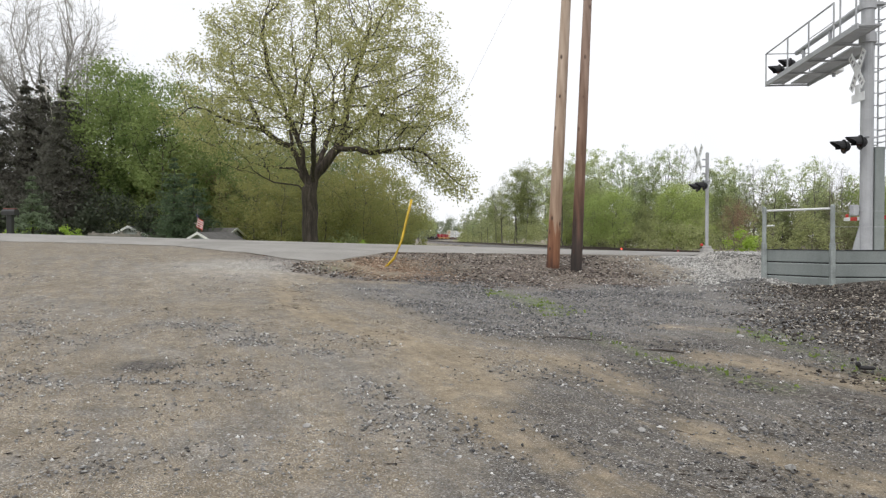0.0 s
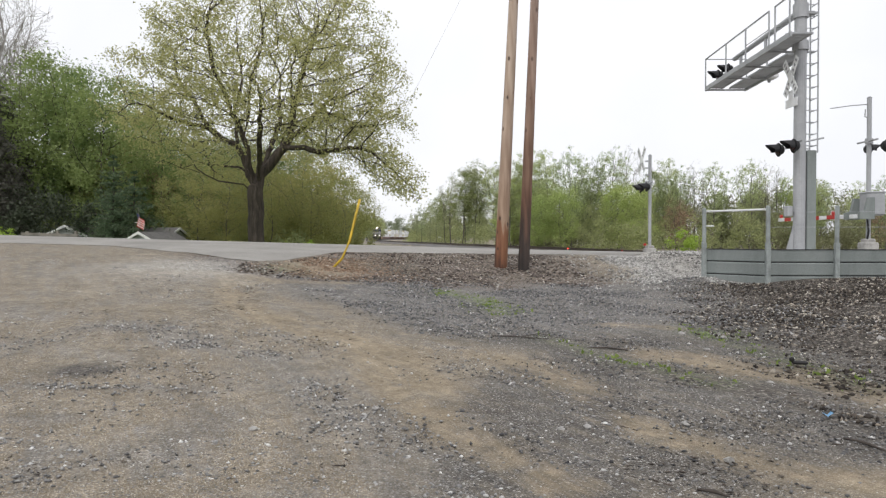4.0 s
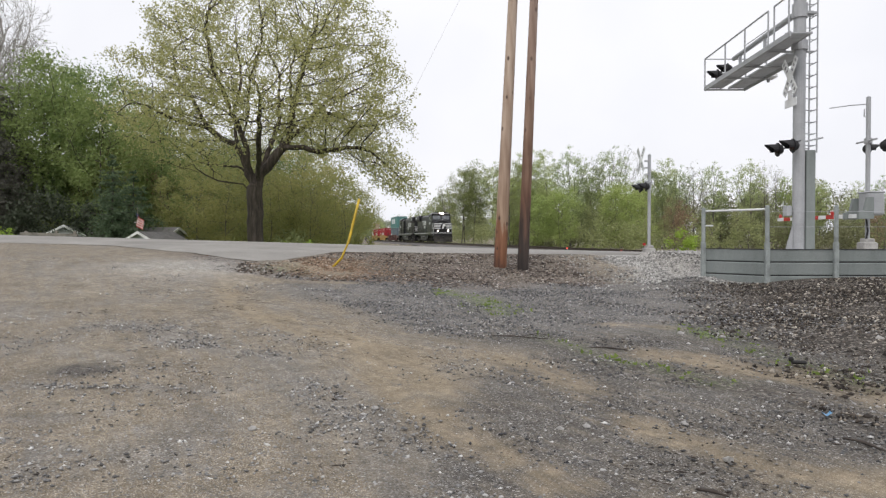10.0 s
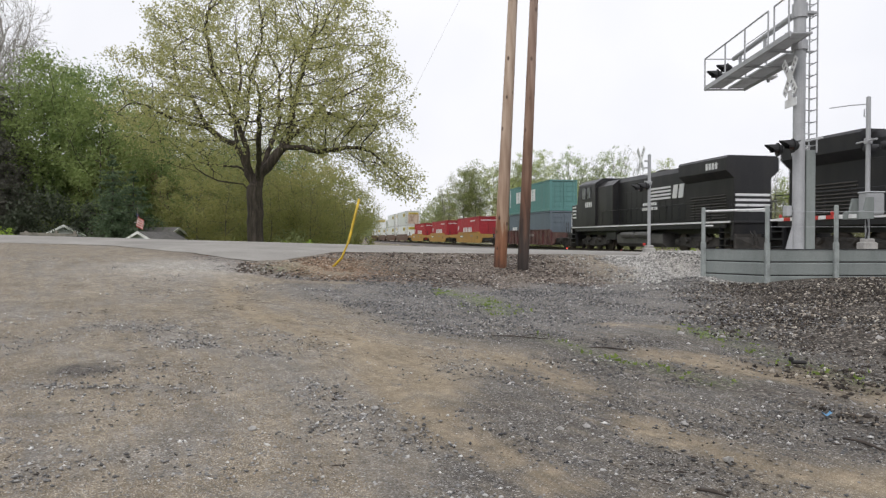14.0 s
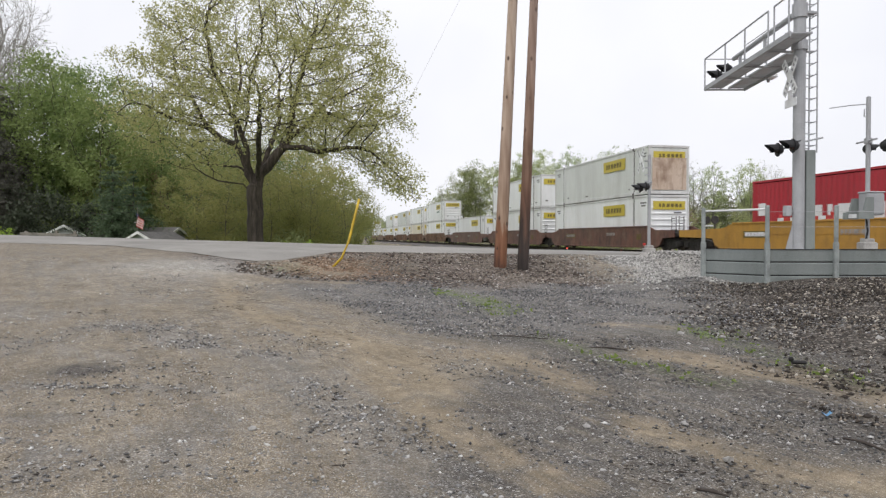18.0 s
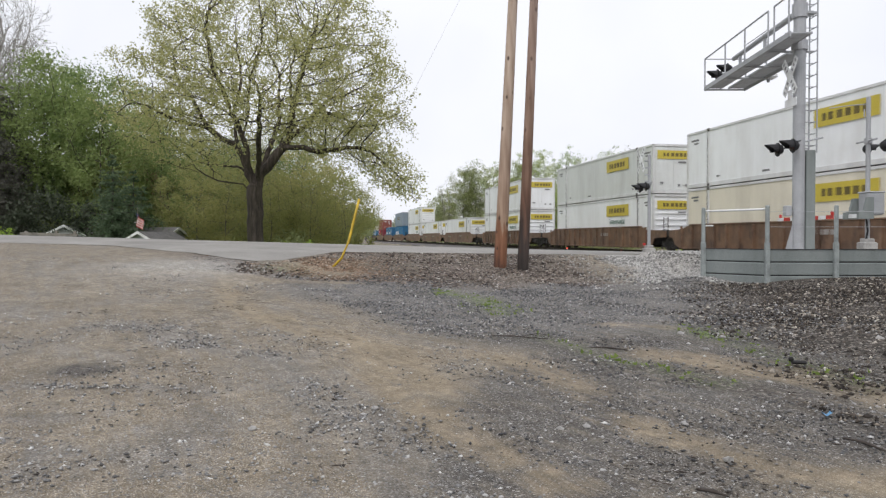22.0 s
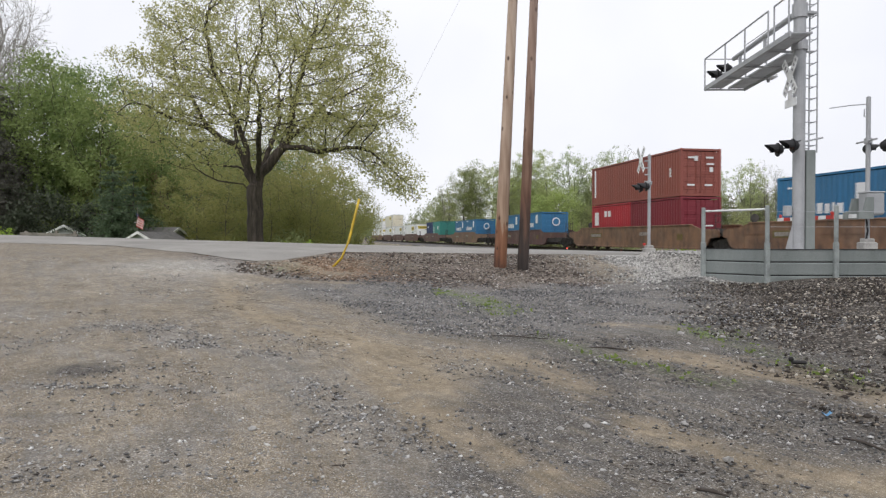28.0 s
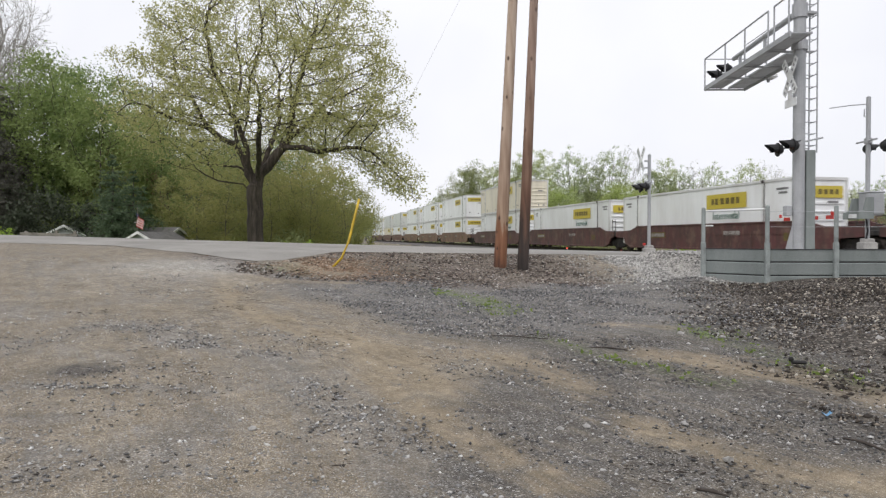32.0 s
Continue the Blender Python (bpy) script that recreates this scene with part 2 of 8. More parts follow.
    GREYS = ((0.0, (0.05, 0.05, 0.051)), (0.35, (0.12, 0.119, 0.118)), (0.7, (0.22, 0.217, 0.212)), (0.92, (0.36, 0.352, 0.338)), (1.0, (0.62, 0.61, 0.58)))
    soft = mixed(0.5, ramp(noise_of(1.1, 8, 0.7), ((0.3, (0.15, 0.124, 0.087)), (0.5, (0.23, 0.193, 0.137)), (0.7, (0.305, 0.259, 0.188)))),
                 ramp(noise_of(5.5, 9, 0.75), ((0.3, (0.105, 0.087, 0.063)), (0.5, (0.225, 0.19, 0.135)), (0.72, (0.34, 0.29, 0.208)))))
    fleck, _ = stones(150, ((0.0, (0.03, 0.025, 0.02)), (0.22, (0.13, 0.109, 0.082)), (0.7, (0.25, 0.21, 0.157)), (0.88, (0.35, 0.305, 0.24)), (1.0, (0.7, 0.66, 0.59))))
    base = mixed(0.62, soft, fleck)
    scatter_w = ramp(noise_of(2.8, 7, 0.75, True), ((0.36, (0.25, 0.25, 0.25)), (0.56, (1, 1, 1))))
    sepw = nt.nodes.new("ShaderNodeSeparateColor")
    nt.links.new(scatter_w, sepw.inputs["Color"])
    base = pebbles(100, 0.5, GREYS, base, sepw.outputs["Red"])
    base = pebbles(62, 0.3, GREYS, base, sepw.outputs["Red"])
    base = pebbles(38, 0.1, GREYS, base, sepw.outputs["Red"])
    grit, d1 = stones(105, GREYS)
    strewn = math_of("MULTIPLY", ragged(thrown, 5.5, 3.0, 0.34), 0.72)
    base = mixed(strewn, base, mixed(0.3, grit, soft))
    base = pebbles(60, 0.5, GREYS, base, strewn)
    dark, d3 = stones(115, ((0.0, (0.024, 0.023, 0.022)), (0.4, (0.067, 0.063, 0.059)), (0.8, (0.13, 0.123, 0.115)), (0.94, (0.22, 0.213, 0.205)), (1.0, (0.5, 0.49, 0.47))))
    brown = mixed(0.55, soft, dark)
    base = mixed(math_of("MULTIPLY", cinder, 0.84), base, mixed(ragged(cinder, 3.4, 3.4, 0.4), brown, dark))
    base = pebbles(52, 0.16, GREYS, base, math_of("MULTIPLY", cinder, 0.8))
    chips, _ = stones(75, ((0.0, (0.045, 0.046, 0.05)), (0.5, (0.125, 0.127, 0.132)), (0.82, (0.21, 0.211, 0.214)), (0.95, (0.32, 0.318, 0.315)), (1.0, (0.6, 0.59, 0.57))))
    base = mixed(math_of("MULTIPLY", ragged(blue, 3.0, 2.2, 0.4), 0.85), base, mixed(0.2, chips, soft))
    sandy = ramp(noise_of(4.5, 8, 0.7, True), ((0.3, (0.175, 0.143, 0.095)), (0.5, (0.268, 0.218, 0.148)), (0.7, (0.352, 0.29, 0.202))))
    base = mixed(math_of("MULTIPLY", ragged(sand, 5.0, 2.4, 0.42), 0.86), base, mixed(0.3, sandy, fleck))
    leaf, _ = stones(34, ((0.0, (0.035, 0.03, 0.027)), (0.45, (0.11, 0.09, 0.076)), (0.8, (0.18, 0.152, 0.13)), (0.95, (0.29, 0.252, 0.215)), (1.0, (0.55, 0.52, 0.48))))
    base = mixed(litter, base, leaf)
    stone, _ = stones(38, ((0.0, (0.018, 0.016, 0.014)), (0.5, (0.05, 0.043, 0.037)), (0.82, (0.1, 0.088, 0.075)), (1.0, (0.34, 0.315, 0.28))))
    base = mixed(ragged(rock, 2.6, 1.2, 0.5), base, stone)
    pale, _ = stones(60, ((0.0, (0.19, 0.186, 0.177)), (0.5, (0.34, 0.332, 0.316)), (1.0, (0.62, 0.61, 0.58))))
    base = mixed(chalk, base, pale)
    turf = ramp(noise_of(14, 4), ((0.3, (0.07, 0.105, 0.03)), (0.7, (0.16, 0.21, 0.075))))
    tuft = ramp(noise_of(13, 6, 0.75), ((0.46, (0, 0, 0)), (0.56, (1, 1, 1))))
    sep3 = nt.nodes.new("ShaderNodeSeparateColor")
    nt.links.new(tuft, sep3.inputs["Color"])
    base = mixed(math_of("MULTIPLY", green, math_of("ADD", sep3.outputs["Red"], math_of("SUBTRACT", math_of("MULTIPLY", green, 2.0), 1.0))), base, turf)
    cinders, _ = stones(110, ((0.0, (0.03, 0.028, 0.027)), (0.8, (0.085, 0.08, 0.076)), (1.0, (0.22, 0.21, 0.2))))
    base = mixed(math_of("MULTIPLY", ragged(ash, 5.0, 1.4, 0.4), 0.85), base, cinders)
    mottle = ramp(noise_of(2.6, 9, 0.75), ((0.3, (0.36, 0.357, 0.354)), (0.7, (0.74, 0.736, 0.73))))
    fine_mottle = ramp(noise_of(7.0, 9, 0.78), ((0.34, (0.35, 0.348, 0.345)), (0.66, (0.76, 0.755, 0.75))))
    base = mixed(0.65, mixed(0.6, base, fine_mottle, "OVERLAY"), mottle, "OVERLAY")
    nt.links.new(base, b.inputs["Base Color"])
    h = math_of("MULTIPLY", d1, 1.0)
    bp = nt.nodes.new("ShaderNodeBump")
    bp.inputs["Strength"].default_value, bp.inputs["Distance"].default_value = 0.7, 0.02
    nt.links.new(math_of("ADD", h, noise_of(120, 3)), bp.inputs["Height"])
    nt.links.new(bp.outputs["Normal"], b.inputs["Normal"])
    return m


def spread(fine, outer):
    return np.concatenate((-np.array(outer[::-1], float) + min(0, fine[0]), fine, np.array(outer, float) + fine[-1]))


def along(x, y, pts, width):
    """A weight that is 1 on a line through the points and fades to its sides."""
    best = np.full(len(x), 1e9)
    for (x0, y0), (x1, y1) in zip(pts[:-1], pts[1:]):
        dx, dy = x1 - x0, y1 - y0
        t = np.clip(((x - x0) * dx + (y - y0) * dy) / (dx * dx + dy * dy), 0, 1)
        best = np.minimum(best, np.hypot(x - x0 - t * dx, y - y0 - t * dy))
    return np.exp(-(best / width) ** 2)


def zones(x, y):
    """Which loose cover lies where: two colours of weights."""
    n, s = x * CA + y * SA, -x * SA + y * CA
    wob = np.array([noise.noise(Vector((a * 0.45, b * 0.45, 3.1))) for a, b in zip(x, y)])
    wob2 = np.array([noise.noise(Vector((a * 1.3, b * 1.3, 7.7))) for a, b in zip(x, y)])
    xx, yy = x + wob * 0.9, y + wob * 1.1
    foot = slope_foot(y)
    edge = np.where(y > 8, 0.2 - 0.55 * (y - 8), 0.2 - 0.12 * (8 - y))
    cinder = ease(-0.5, 0.6, xx - edge) * ease(3, 4.5, yy) * (1 - ease(15.5, 17, yy))
    mound = ease(14.5, 15.5, s + wob * 1.3 + wob2 * 0.5) * (1 - ease(19.6, 20.1, s)) * ease(-3.4, -1.8, n + wob * 0.8 + 0.5 * (s - 17)) * (1 - ease(6.2, 8.0, n + wob))
    mound = mound * (1 - ease(-0.15, 0.15, s - road_edge(n)))
    ramp_up = ease(3.7, 5.0, xx) * ease(14, 15.5, yy) * (1 - ease(5.6, 6.2, x))
    litter = mound * (1 - 0.85 * ramp_up) * (0.7 + 0.3 * ease(-0.2, 0.2, wob2))
    chalk = ramp_up * ease(15.0, 17.2, y + wob2 * 1.5) * ease(4.1, 5.1, x + wob2 * 0.8) * (s < 20.2)
    chalk = np.maximum(chalk, 0.6 * np.exp(-(((xx + 5.2) / 1.4) ** 2 + ((yy - 14.6) / 1.6) ** 2)))
    tan = np.exp(-((x + 2.7 + 0.5 * wob) / 1.15) ** 2 - ((y - 16.4 + 0.4 * wob2) / 1.7) ** 2)
    litter = litter * (1 - 0.85 * ease(0.25, 0.7, tan))
    rock = ease(-0.9, 1.2, x + wob2 * 0.9 + wob * 1.1 - foot) * ease(5.2, 6.2, y) * (y < 14.9)
    rock = np.maximum(rock, 0.75 * np.exp(-((x + 1.5 + 0.4 * wob2) / 0.75) ** 2 - ((s - 16.9) / 0.7) ** 2))
    litter = litter * (1 - 0.6 * np.exp(-((x + 1.5 + 0.4 * wob2) / 0.75) ** 2 - ((s - 16.9) / 0.7) ** 2))
    # near right corner: dark brown soil, its colour also carrying the lens vignette
    rock = np.maximum(rock, 0.7 * ease(2.6, 3.4, xx) * (1 - ease(4.7, 5.6, yy)))
    rock = np.maximum(rock, 0.72 * along(x + 0.12 * wob2, y + 0.2 * wob, ((1.9, 7.15), (2.43, 6.75), (3.0, 6.05), (3.2, 5.1)), 0.17))
    chalk = np.maximum(chalk, (x > 5.6) * (y > 14.7) * (s < 20.3) * 0.8)
    rock = np.maximum(rock, ease(14.5, 16, n) * (s < 19) * 0.9)
    green = 0.75 * along(x + 0.35 * wob, y + 0.4 * wob2, ((0.1, 13.8), (0.58, 12.8), (0.95, 11.3)), 0.34) + 0.75 * np.exp(-((x - 3.6 + 0.2 * wob2) / 0.3) ** 2 - ((y - 9.25) / 0.3) ** 2)
    green = green + 0.55 * along(x + 0.15 * wob, y + 0.2 * wob2, ((1.2, 9.0), (1.46, 8.4), (1.79, 7.5), (2.22, 7.0), (2.7, 6.45)), 0.13) + 0.45 * np.exp(-((x - foot + 0.3) / 0.2) ** 2) * ease(5.5, 7, y) * (1 - ease(9.5, 10.5, y))
    green = green + 0.55 * np.exp(-((xx + 3.5) / 0.7) ** 2 - ((yy - 15.9) / 0.5) ** 2)
    lawn = (s > 27.5) * (n < 15)
    green = np.clip(np.where(lawn, 1.0, green), 0, 1)
    # bare bands worn by wheels, and the gravel thrown up between them
    wx, wy = x + 0.25 * wob + 0.12 * wob2, y + 0.3 * wob + 0.15 * wob2
    sand = along(wx, wy, ((-4.6, 14.4), (-4.0, 13.0), (-2.53, 10.1), (-1.27, 8.6), (-0.5, 7.4), (-0.02, 6.25)), 0.3)
    sand = np.maximum(sand, 1.15 * along(wx, wy, ((-1.21, 8.2), (-0.42, 6.25), (-0.02, 5.25), (0.29, 4.75), (0.48, 4.4), (0.71, 4.05)), 0.16))
    sand = np.maximum(sand, 1.3 * along(wx, wy, ((2.3, 7.75), (3.0, 7.3), (3.56, 6.95), (3.85, 6.4), (4.0, 5.8)), 0.33))
    sand = np.maximum(sand, 1.3 * along(wx, wy, ((1.6, 5.4), (1.74, 5.08), (1.92, 4.64), (2.12, 4.28), (2.4, 4.0), (2.65, 3.7)), 0.22))
    sand = np.maximum(sand, 0.75 * along(wx, wy, ((0.04, 7.75), (0.67, 7.2), (1.13, 6.5), (1.3, 6.1)), 0.2))
    sand = np.maximum(sand, 0.75 * along(wx, wy, ((2.4, 10.1), (3.1, 9.75)), 0.22))
    sand = np.maximum(sand, 0.85 * np.exp(-((s - 14.7 + 0.5 * wob) / 0.4) ** 2) * ease(-4.5, -2.6, n) * (1 - ease(0.6, 1.6, n)))
    sand = np.maximum(sand, 1.1 * tan)
    grit = along(wx, wy, ((-4.3, 8.9), (-3.48, 8.9), (-2.85, 8.0)), 0.34)
    grit = np.maximum(grit, 0.9 * along(wx, wy, ((-2.6, 7.8), (-1.77, 7.26), (-1.21, 6.2), (-0.71, 5.4)), 0.3))
    grit = np.maximum(grit, along(wx, wy, ((-0.71, 5.4), (-0.33, 4.85), (0.0, 4.3), (0.2, 3.6)), 0.42))
    grit = np.maximum(grit, along(wx, wy, ((-3.2, 4.68), (-2.5, 4.58), (-2.0, 4.46)), 0.1))
    grit = np.maximum(grit, along(wx, wy, ((-2.7, 4.08), (-2.0, 4.1), (-1.5, 4.2)), 0.1))
    grit = np.maximum(grit, 0.85 * along(wx, wy, ((-3.3, 5.1), (-2.6, 5.35)), 0.12))
    grit = np.maximum(grit, 0.85 * along(wx, wy, ((-2.2, 5.05), (-1.85, 4.65), (-1.5, 4.8)), 0.1))
    grit = np.maximum(grit, 0.85 * along(wx, wy, ((-0.5, 8.75), (0.0, 8.0)), 0.16))
    grit = np.maximum(grit, 0.85 * along(wx, wy, ((-0.4, 6.5), (0.1, 6.0)), 0.14))
    grit = np.maximum(grit, 0.8 * along(wx, wy, ((-3.7, 6.2), (-2.2, 6.15), (-1.65, 6.2)), 0.13))
    grit = np.maximum(grit, 0.85 * along(wx, wy, ((-5.0, 6.2), (-3.9, 6.0)), 0.2))
    grit = np.maximum(grit, 0.7 * along(wx, wy, ((-7.5, 10.5), (-5.5, 9.5)), 0.5))
    grit = np.maximum(grit, 0.5 * ease(0.05, 0.4, wob2 + 0.5 * wob))
    ash = np.clip(1.3 * np.exp(-(((x + 3.45) / 0.3) ** 2 + ((y - 6.75) / 0.3) ** 2) ** 1.5), 0, 1)
    one = np.ones_like(x)
    return np.stack((cinder, litter, chalk, one), 1), np.stack((green, rock, sand, one), 1), np.stack((grit, ash, cinder * ease(8.3, 10.2, y + wob), one), 1)


def build_ground():
    xs = spread(np.arange(-24, 24.01, 0.2), [1.5, 3, 4.5, 6, 8, 10, 12, 14, 16, 20, 26, 35, 70, 140, 300, 700, 1500, 3000])
    ys = np.concatenate(([-3000, -1200, -500, -200, -80, -30, -10, -3], np.arange(0, 22.01, 0.2), np.arange(22.5, 40, 0.5), [42, 45, 50, 57, 66, 80, 95, 110, 125, 140, 155, 170], np.arange(176, 340, 6), [350, 365, 380, 400, 430, 470, 520, 600, 1000, 1800, 3000]))
    gx, gy = np.meshgrid(xs, ys)
    x, y = gx.ravel(), gy.ravel()
    z = land(x, y)
    close = (np.abs(x) < 24) & (y > 0) & (y < 22)
    bumps = np.array([noise.fractal(Vector((a * 0.9, b * 0.9, 0)), 1.0, 2.0, 4) for a, b in zip(x[close], y[close])])
    s_all = -x * SA + y * CA
    z[close] += bumps * 0.022 * (1 - ease(18.5, 19.5, s_all[close])) * ease(0.5, 2, np.abs(y[close] - 0))
    me = bpy.data.meshes.new("ground")
    w, hh = len(xs), len(ys)
    faces = [(j * w + i, j * w + i + 1, (j + 1) * w + i + 1, (j + 1) * w + i) for j in range(hh - 1) for i in range(w - 1)]
    me.from_pydata(np.stack((x, y, z), 1).tolist(), [], faces)
    for name, values in zip(("zone_a", "zone_b", "zone_c"), zones(x, y)):
        layer = me.color_attributes.new(name, "FLOAT_COLOR", "POINT")
        layer.data.foreach_set("color", np.clip(values, 0, 1).astype(np.float32).ravel())
    me.shade_smooth()
    me.materials.append(ground_material())
    return tagged(new("ground", me), "gravel and dirt lot with rough ground around it", "ground", kind="structure")


ground = build_ground()


def build_road():
    g = Geo()
    ns = np.concatenate(([-400, -200, -100, -60, -40], np.arange(-30, -10, 0.5), np.arange(-10, 3, 0.2), np.arange(3, 18.6, 0.5), [18.9]))
    rows = []
    for n in ns:
        e = float(road_edge(n)) + noise.noise(Vector((n * 0.6, 0, 5))) * 0.2 + noise.noise(Vector((n * 2.1, 0, 9))) * 0.16
        row = []
        for i in range(15):
            s = e + (27.3 - e) * i / 14
            p = at(n, s)
            low = float(land(p.x, p.y)) + 0.055 if s < 20.5 else float(road_z(n, s)) + 0.025
            row.append(at(n, s, low + 0.03 * math.sin(math.pi * i / 14) - (0.045 if i == 0 else 0.0)))
        row.append(at(n, 27.5, float(road_z(n, 27.5)) - 0.04))
        rows.append(row)
    k = len(rows[0])
    g.v = [tuple(p) for r in rows for p in r]
    g.f = [(i * k + j, (i + 1) * k + j, (i + 1) * k + j + 1, i * k + j + 1) for i in range(len(rows) - 1) for j in range(k - 1)]
    return solid("road", g, M_asph, "worn light grey asphalt road climbing away from the crossing", "road", "structure", smooth=True)


build_road()


def track_at(s, side=0.0, z=0.0):
    """A place beside the track's middle, and the angle by which the track has turned there."""
    return at(MID + float(bend(s)) + side, s, z), math.atan(min(max(s - 195, 0), 61) / 610 + min(max(s - 360, 0), 200) / 800)


def ribbon(offsets, s_list):
    g = Geo()
    k = len(offsets)
    for s in s_list:
        for o, z in offsets:
            g.v.append(tuple(track_at(s, o, z)[0]))
    for i in range(len(s_list) - 1):
        for j in range(k - 1):
            g.f.append((i * k + j, i * k + j + 1, (i + 1) * k + j + 1, (i + 1) * k + j))
    return g


S_LIST = list(np.arange(-120, 200, 8)) + list(np.arange(200, 900, 20))
solid("track_bed", ribbon([(-3.6, 0.2), (-2.0, 0.47), (2.0, 0.47), (3.6, 0.2)], S_LIST), M_ballast, "dark grey crushed-stone ballast under the railway", "track bed", "structure")
for o in (-0.7525, 0.7525):
    r = [(-0.07, 0.0), (-0.07, 0.02), (-0.015, 0.04), (-0.015, 0.12), (-0.037, 0.13), (-0.037, 0.165), (0.037, 0.165), (0.037, 0.13), (0.015, 0.12), (0.015, 0.04), (0.07, 0.02), (0.07, 0.0)]
    solid("rail", ribbon([(o + a, RAIL_Z - 0.165 + b) for a, b in r], S_LIST), M_rail, "rusty steel rail with a worn running surface", "rail", group="rails of the track")
ties = Geo()
for i in range(-60, 560):
    p, turn = track_at(i * 0.55)
    ties.box((p.x, p.y, RAIL_Z - 0.24), (2.6, 0.23, 0.16), Matrix.Rotation(math.atan2(SA, CA) , 3, "Z"))
solid("railway_ties", ties, M_tie, "weathered wooden railway ties set in ballast", "railway ties", "stuff")


# ---- trees ----
def leaf_material(name, dark, light, thin=0.5):
    m = bpy.data.materials.new(name)
    m.use_nodes = True
    nt = m.node_tree
    b = nt.nodes["Principled BSDF"]
    b.inputs["Roughness"].default_value = 0.6
    b.inputs["Specular IOR Level"].default_value = 0.25
    geo = nt.nodes.new("ShaderNodeNewGeometry")
    ramp = nt.nodes.new("ShaderNodeValToRGB")
    e = ramp.color_ramp.elements
    e[0].color, e[1].color = (*(a * 0.8 + b * 0.2 for a, b in zip(dark, light)), 1), (*(a * 0.2 + b * 0.8 for a, b in zip(dark, light)), 1)
    nt.links.new(geo.outputs["Random Per Island"], ramp.inputs["Fac"])
    info = nt.nodes.new("ShaderNodeObjectInfo")
    hsv = nt.nodes.new("ShaderNodeHueSaturation")
    rng = nt.nodes.new("ShaderNodeMapRange")
    rng.inputs["To Min"].default_value, rng.inputs["To Max"].default_value = 0.86, 1.14
    nt.links.new(info.outputs["Random"], rng.inputs["Value"])
    nt.links.new(rng.outputs["Result"], hsv.inputs["Value"])
    hue = nt.nodes.new("ShaderNodeMapRange")
    hue.inputs["To Min"].default_value, hue.inputs["To Max"].default_value = 0.515, 0.485
    nt.links.new(info.outputs["Random"], hue.inputs["Value"])
    nt.links.new(hue.outputs["Result"], hsv.inputs["Hue"])
    nt.links.new(ramp.outputs["Color"], hsv.inputs["Color"])
    nt.links.new(hsv.outputs["Color"], b.inputs["Base Color"])
    tr = nt.nodes.new("ShaderNodeBsdfTranslucent")
    nt.links.new(hsv.outputs["Color"], tr.inputs["Color"])
    mx = nt.nodes.new("ShaderNodeMixShader")
    mx.inputs["Fac"].default_value = thin
    nt.links.new(b.outputs["BSDF"], mx.inputs[1])
    nt.links.new(tr.outputs["BSDF"], mx.inputs[2])
    nt.links.new(mx.outputs["Shader"], nt.nodes["Material Output"].inputs["Surface"])
    return m


M_bark = mat("bark", (0.075, 0.062, 0.052), 0.95, dark=(0.028, 0.023, 0.02), light=(0.14, 0.12, 0.1), scale=2.5, fine=25, bump=0.8, streak=4)
M_bark_grey = mat("grey_bark", (0.125, 0.115, 0.1), 0.95, scale=2.5, fine=20, bump=0.5, streak=4)
M_bark_pale = mat("pale_bark", (0.42, 0.40, 0.37), 0.9, dark=(0.24, 0.22, 0.2), scale=1.5, fine=20, bump=0.4)
M_bark_old = mat("furrowed_bark", (0.07, 0.055, 0.045), 0.95, dark=(0.02, 0.016, 0.014), light=(0.17, 0.14, 0.12), scale=7, fine=18, bump=1.0, streak=7, wear=0.4)
L_maple = leaf_material("young_maple_leaves", (0.31, 0.325, 0.125), (0.51, 0.505, 0.235), 0.64)
L_fresh = leaf_material("fresh_green_leaves", (0.30, 0.38, 0.125), (0.48, 0.56, 0.22), 0.55)
L_spring = leaf_material("spring_leaves", (0.36, 0.43, 0.2), (0.53, 0.60, 0.31), 0.55)
L_olive = leaf_material("olive_leaves", (0.26, 0.295, 0.13), (0.42, 0.455, 0.22), 0.55)
L_edge = leaf_material("wood_edge_leaves", (0.28, 0.285, 0.10), (0.45, 0.44, 0.18), 0.55)
# olive leaves darkened in colour, for the shade under and behind the crowns
L_dim = leaf_material("shade_darkened_olive_leaves", (0.14, 0.15, 0.08), (0.26, 0.27, 0.145), 0.5)
# the olive leaves again, lightened so their colour carries the distance haze
L_haze = leaf_material("haze_paled_olive_leaves", (0.31, 0.345, 0.18), (0.48, 0.51, 0.28), 0.55)
L_deep = leaf_material("deep_green_leaves", (0.17, 0.235, 0.075), (0.335, 0.41, 0.155), 0.48)
L_bud = leaf_material("reddish_buds", (0.24, 0.16, 0.10), (0.40, 0.29, 0.19))
L_grey = leaf_material("grey_green_buds", (0.28, 0.275, 0.18), (0.46, 0.45, 0.31))
# farthest woods: air haze mixed into a pale leaf colour
L_far = leaf_material("haze_paled_wood_leaves", (0.30, 0.33, 0.22), (0.44, 0.47, 0.33), 0.6)
L_needle = leaf_material("conifer_needles", (0.10, 0.098, 0.082), (0.19, 0.185, 0.155), 0.45)
# very dark leaf colour that holds the shadow below the wood edge
L_shade = leaf_material("understory_shade_leaves", (0.05, 0.06, 0.04), (0.11, 0.125, 0.08), 0.3)
L_pine = leaf_material("pine_needles", (0.075, 0.12, 0.065), (0.16, 0.22, 0.125), 0.45)
L_young = leaf_material("young_spruce_needles", (0.16, 0.2, 0.125), (0.27, 0.32, 0.2), 0.35)
L_lime = leaf_material("lime_shrub_leaves", (0.30, 0.42, 0.06), (0.46, 0.6, 0.13), 0.5)


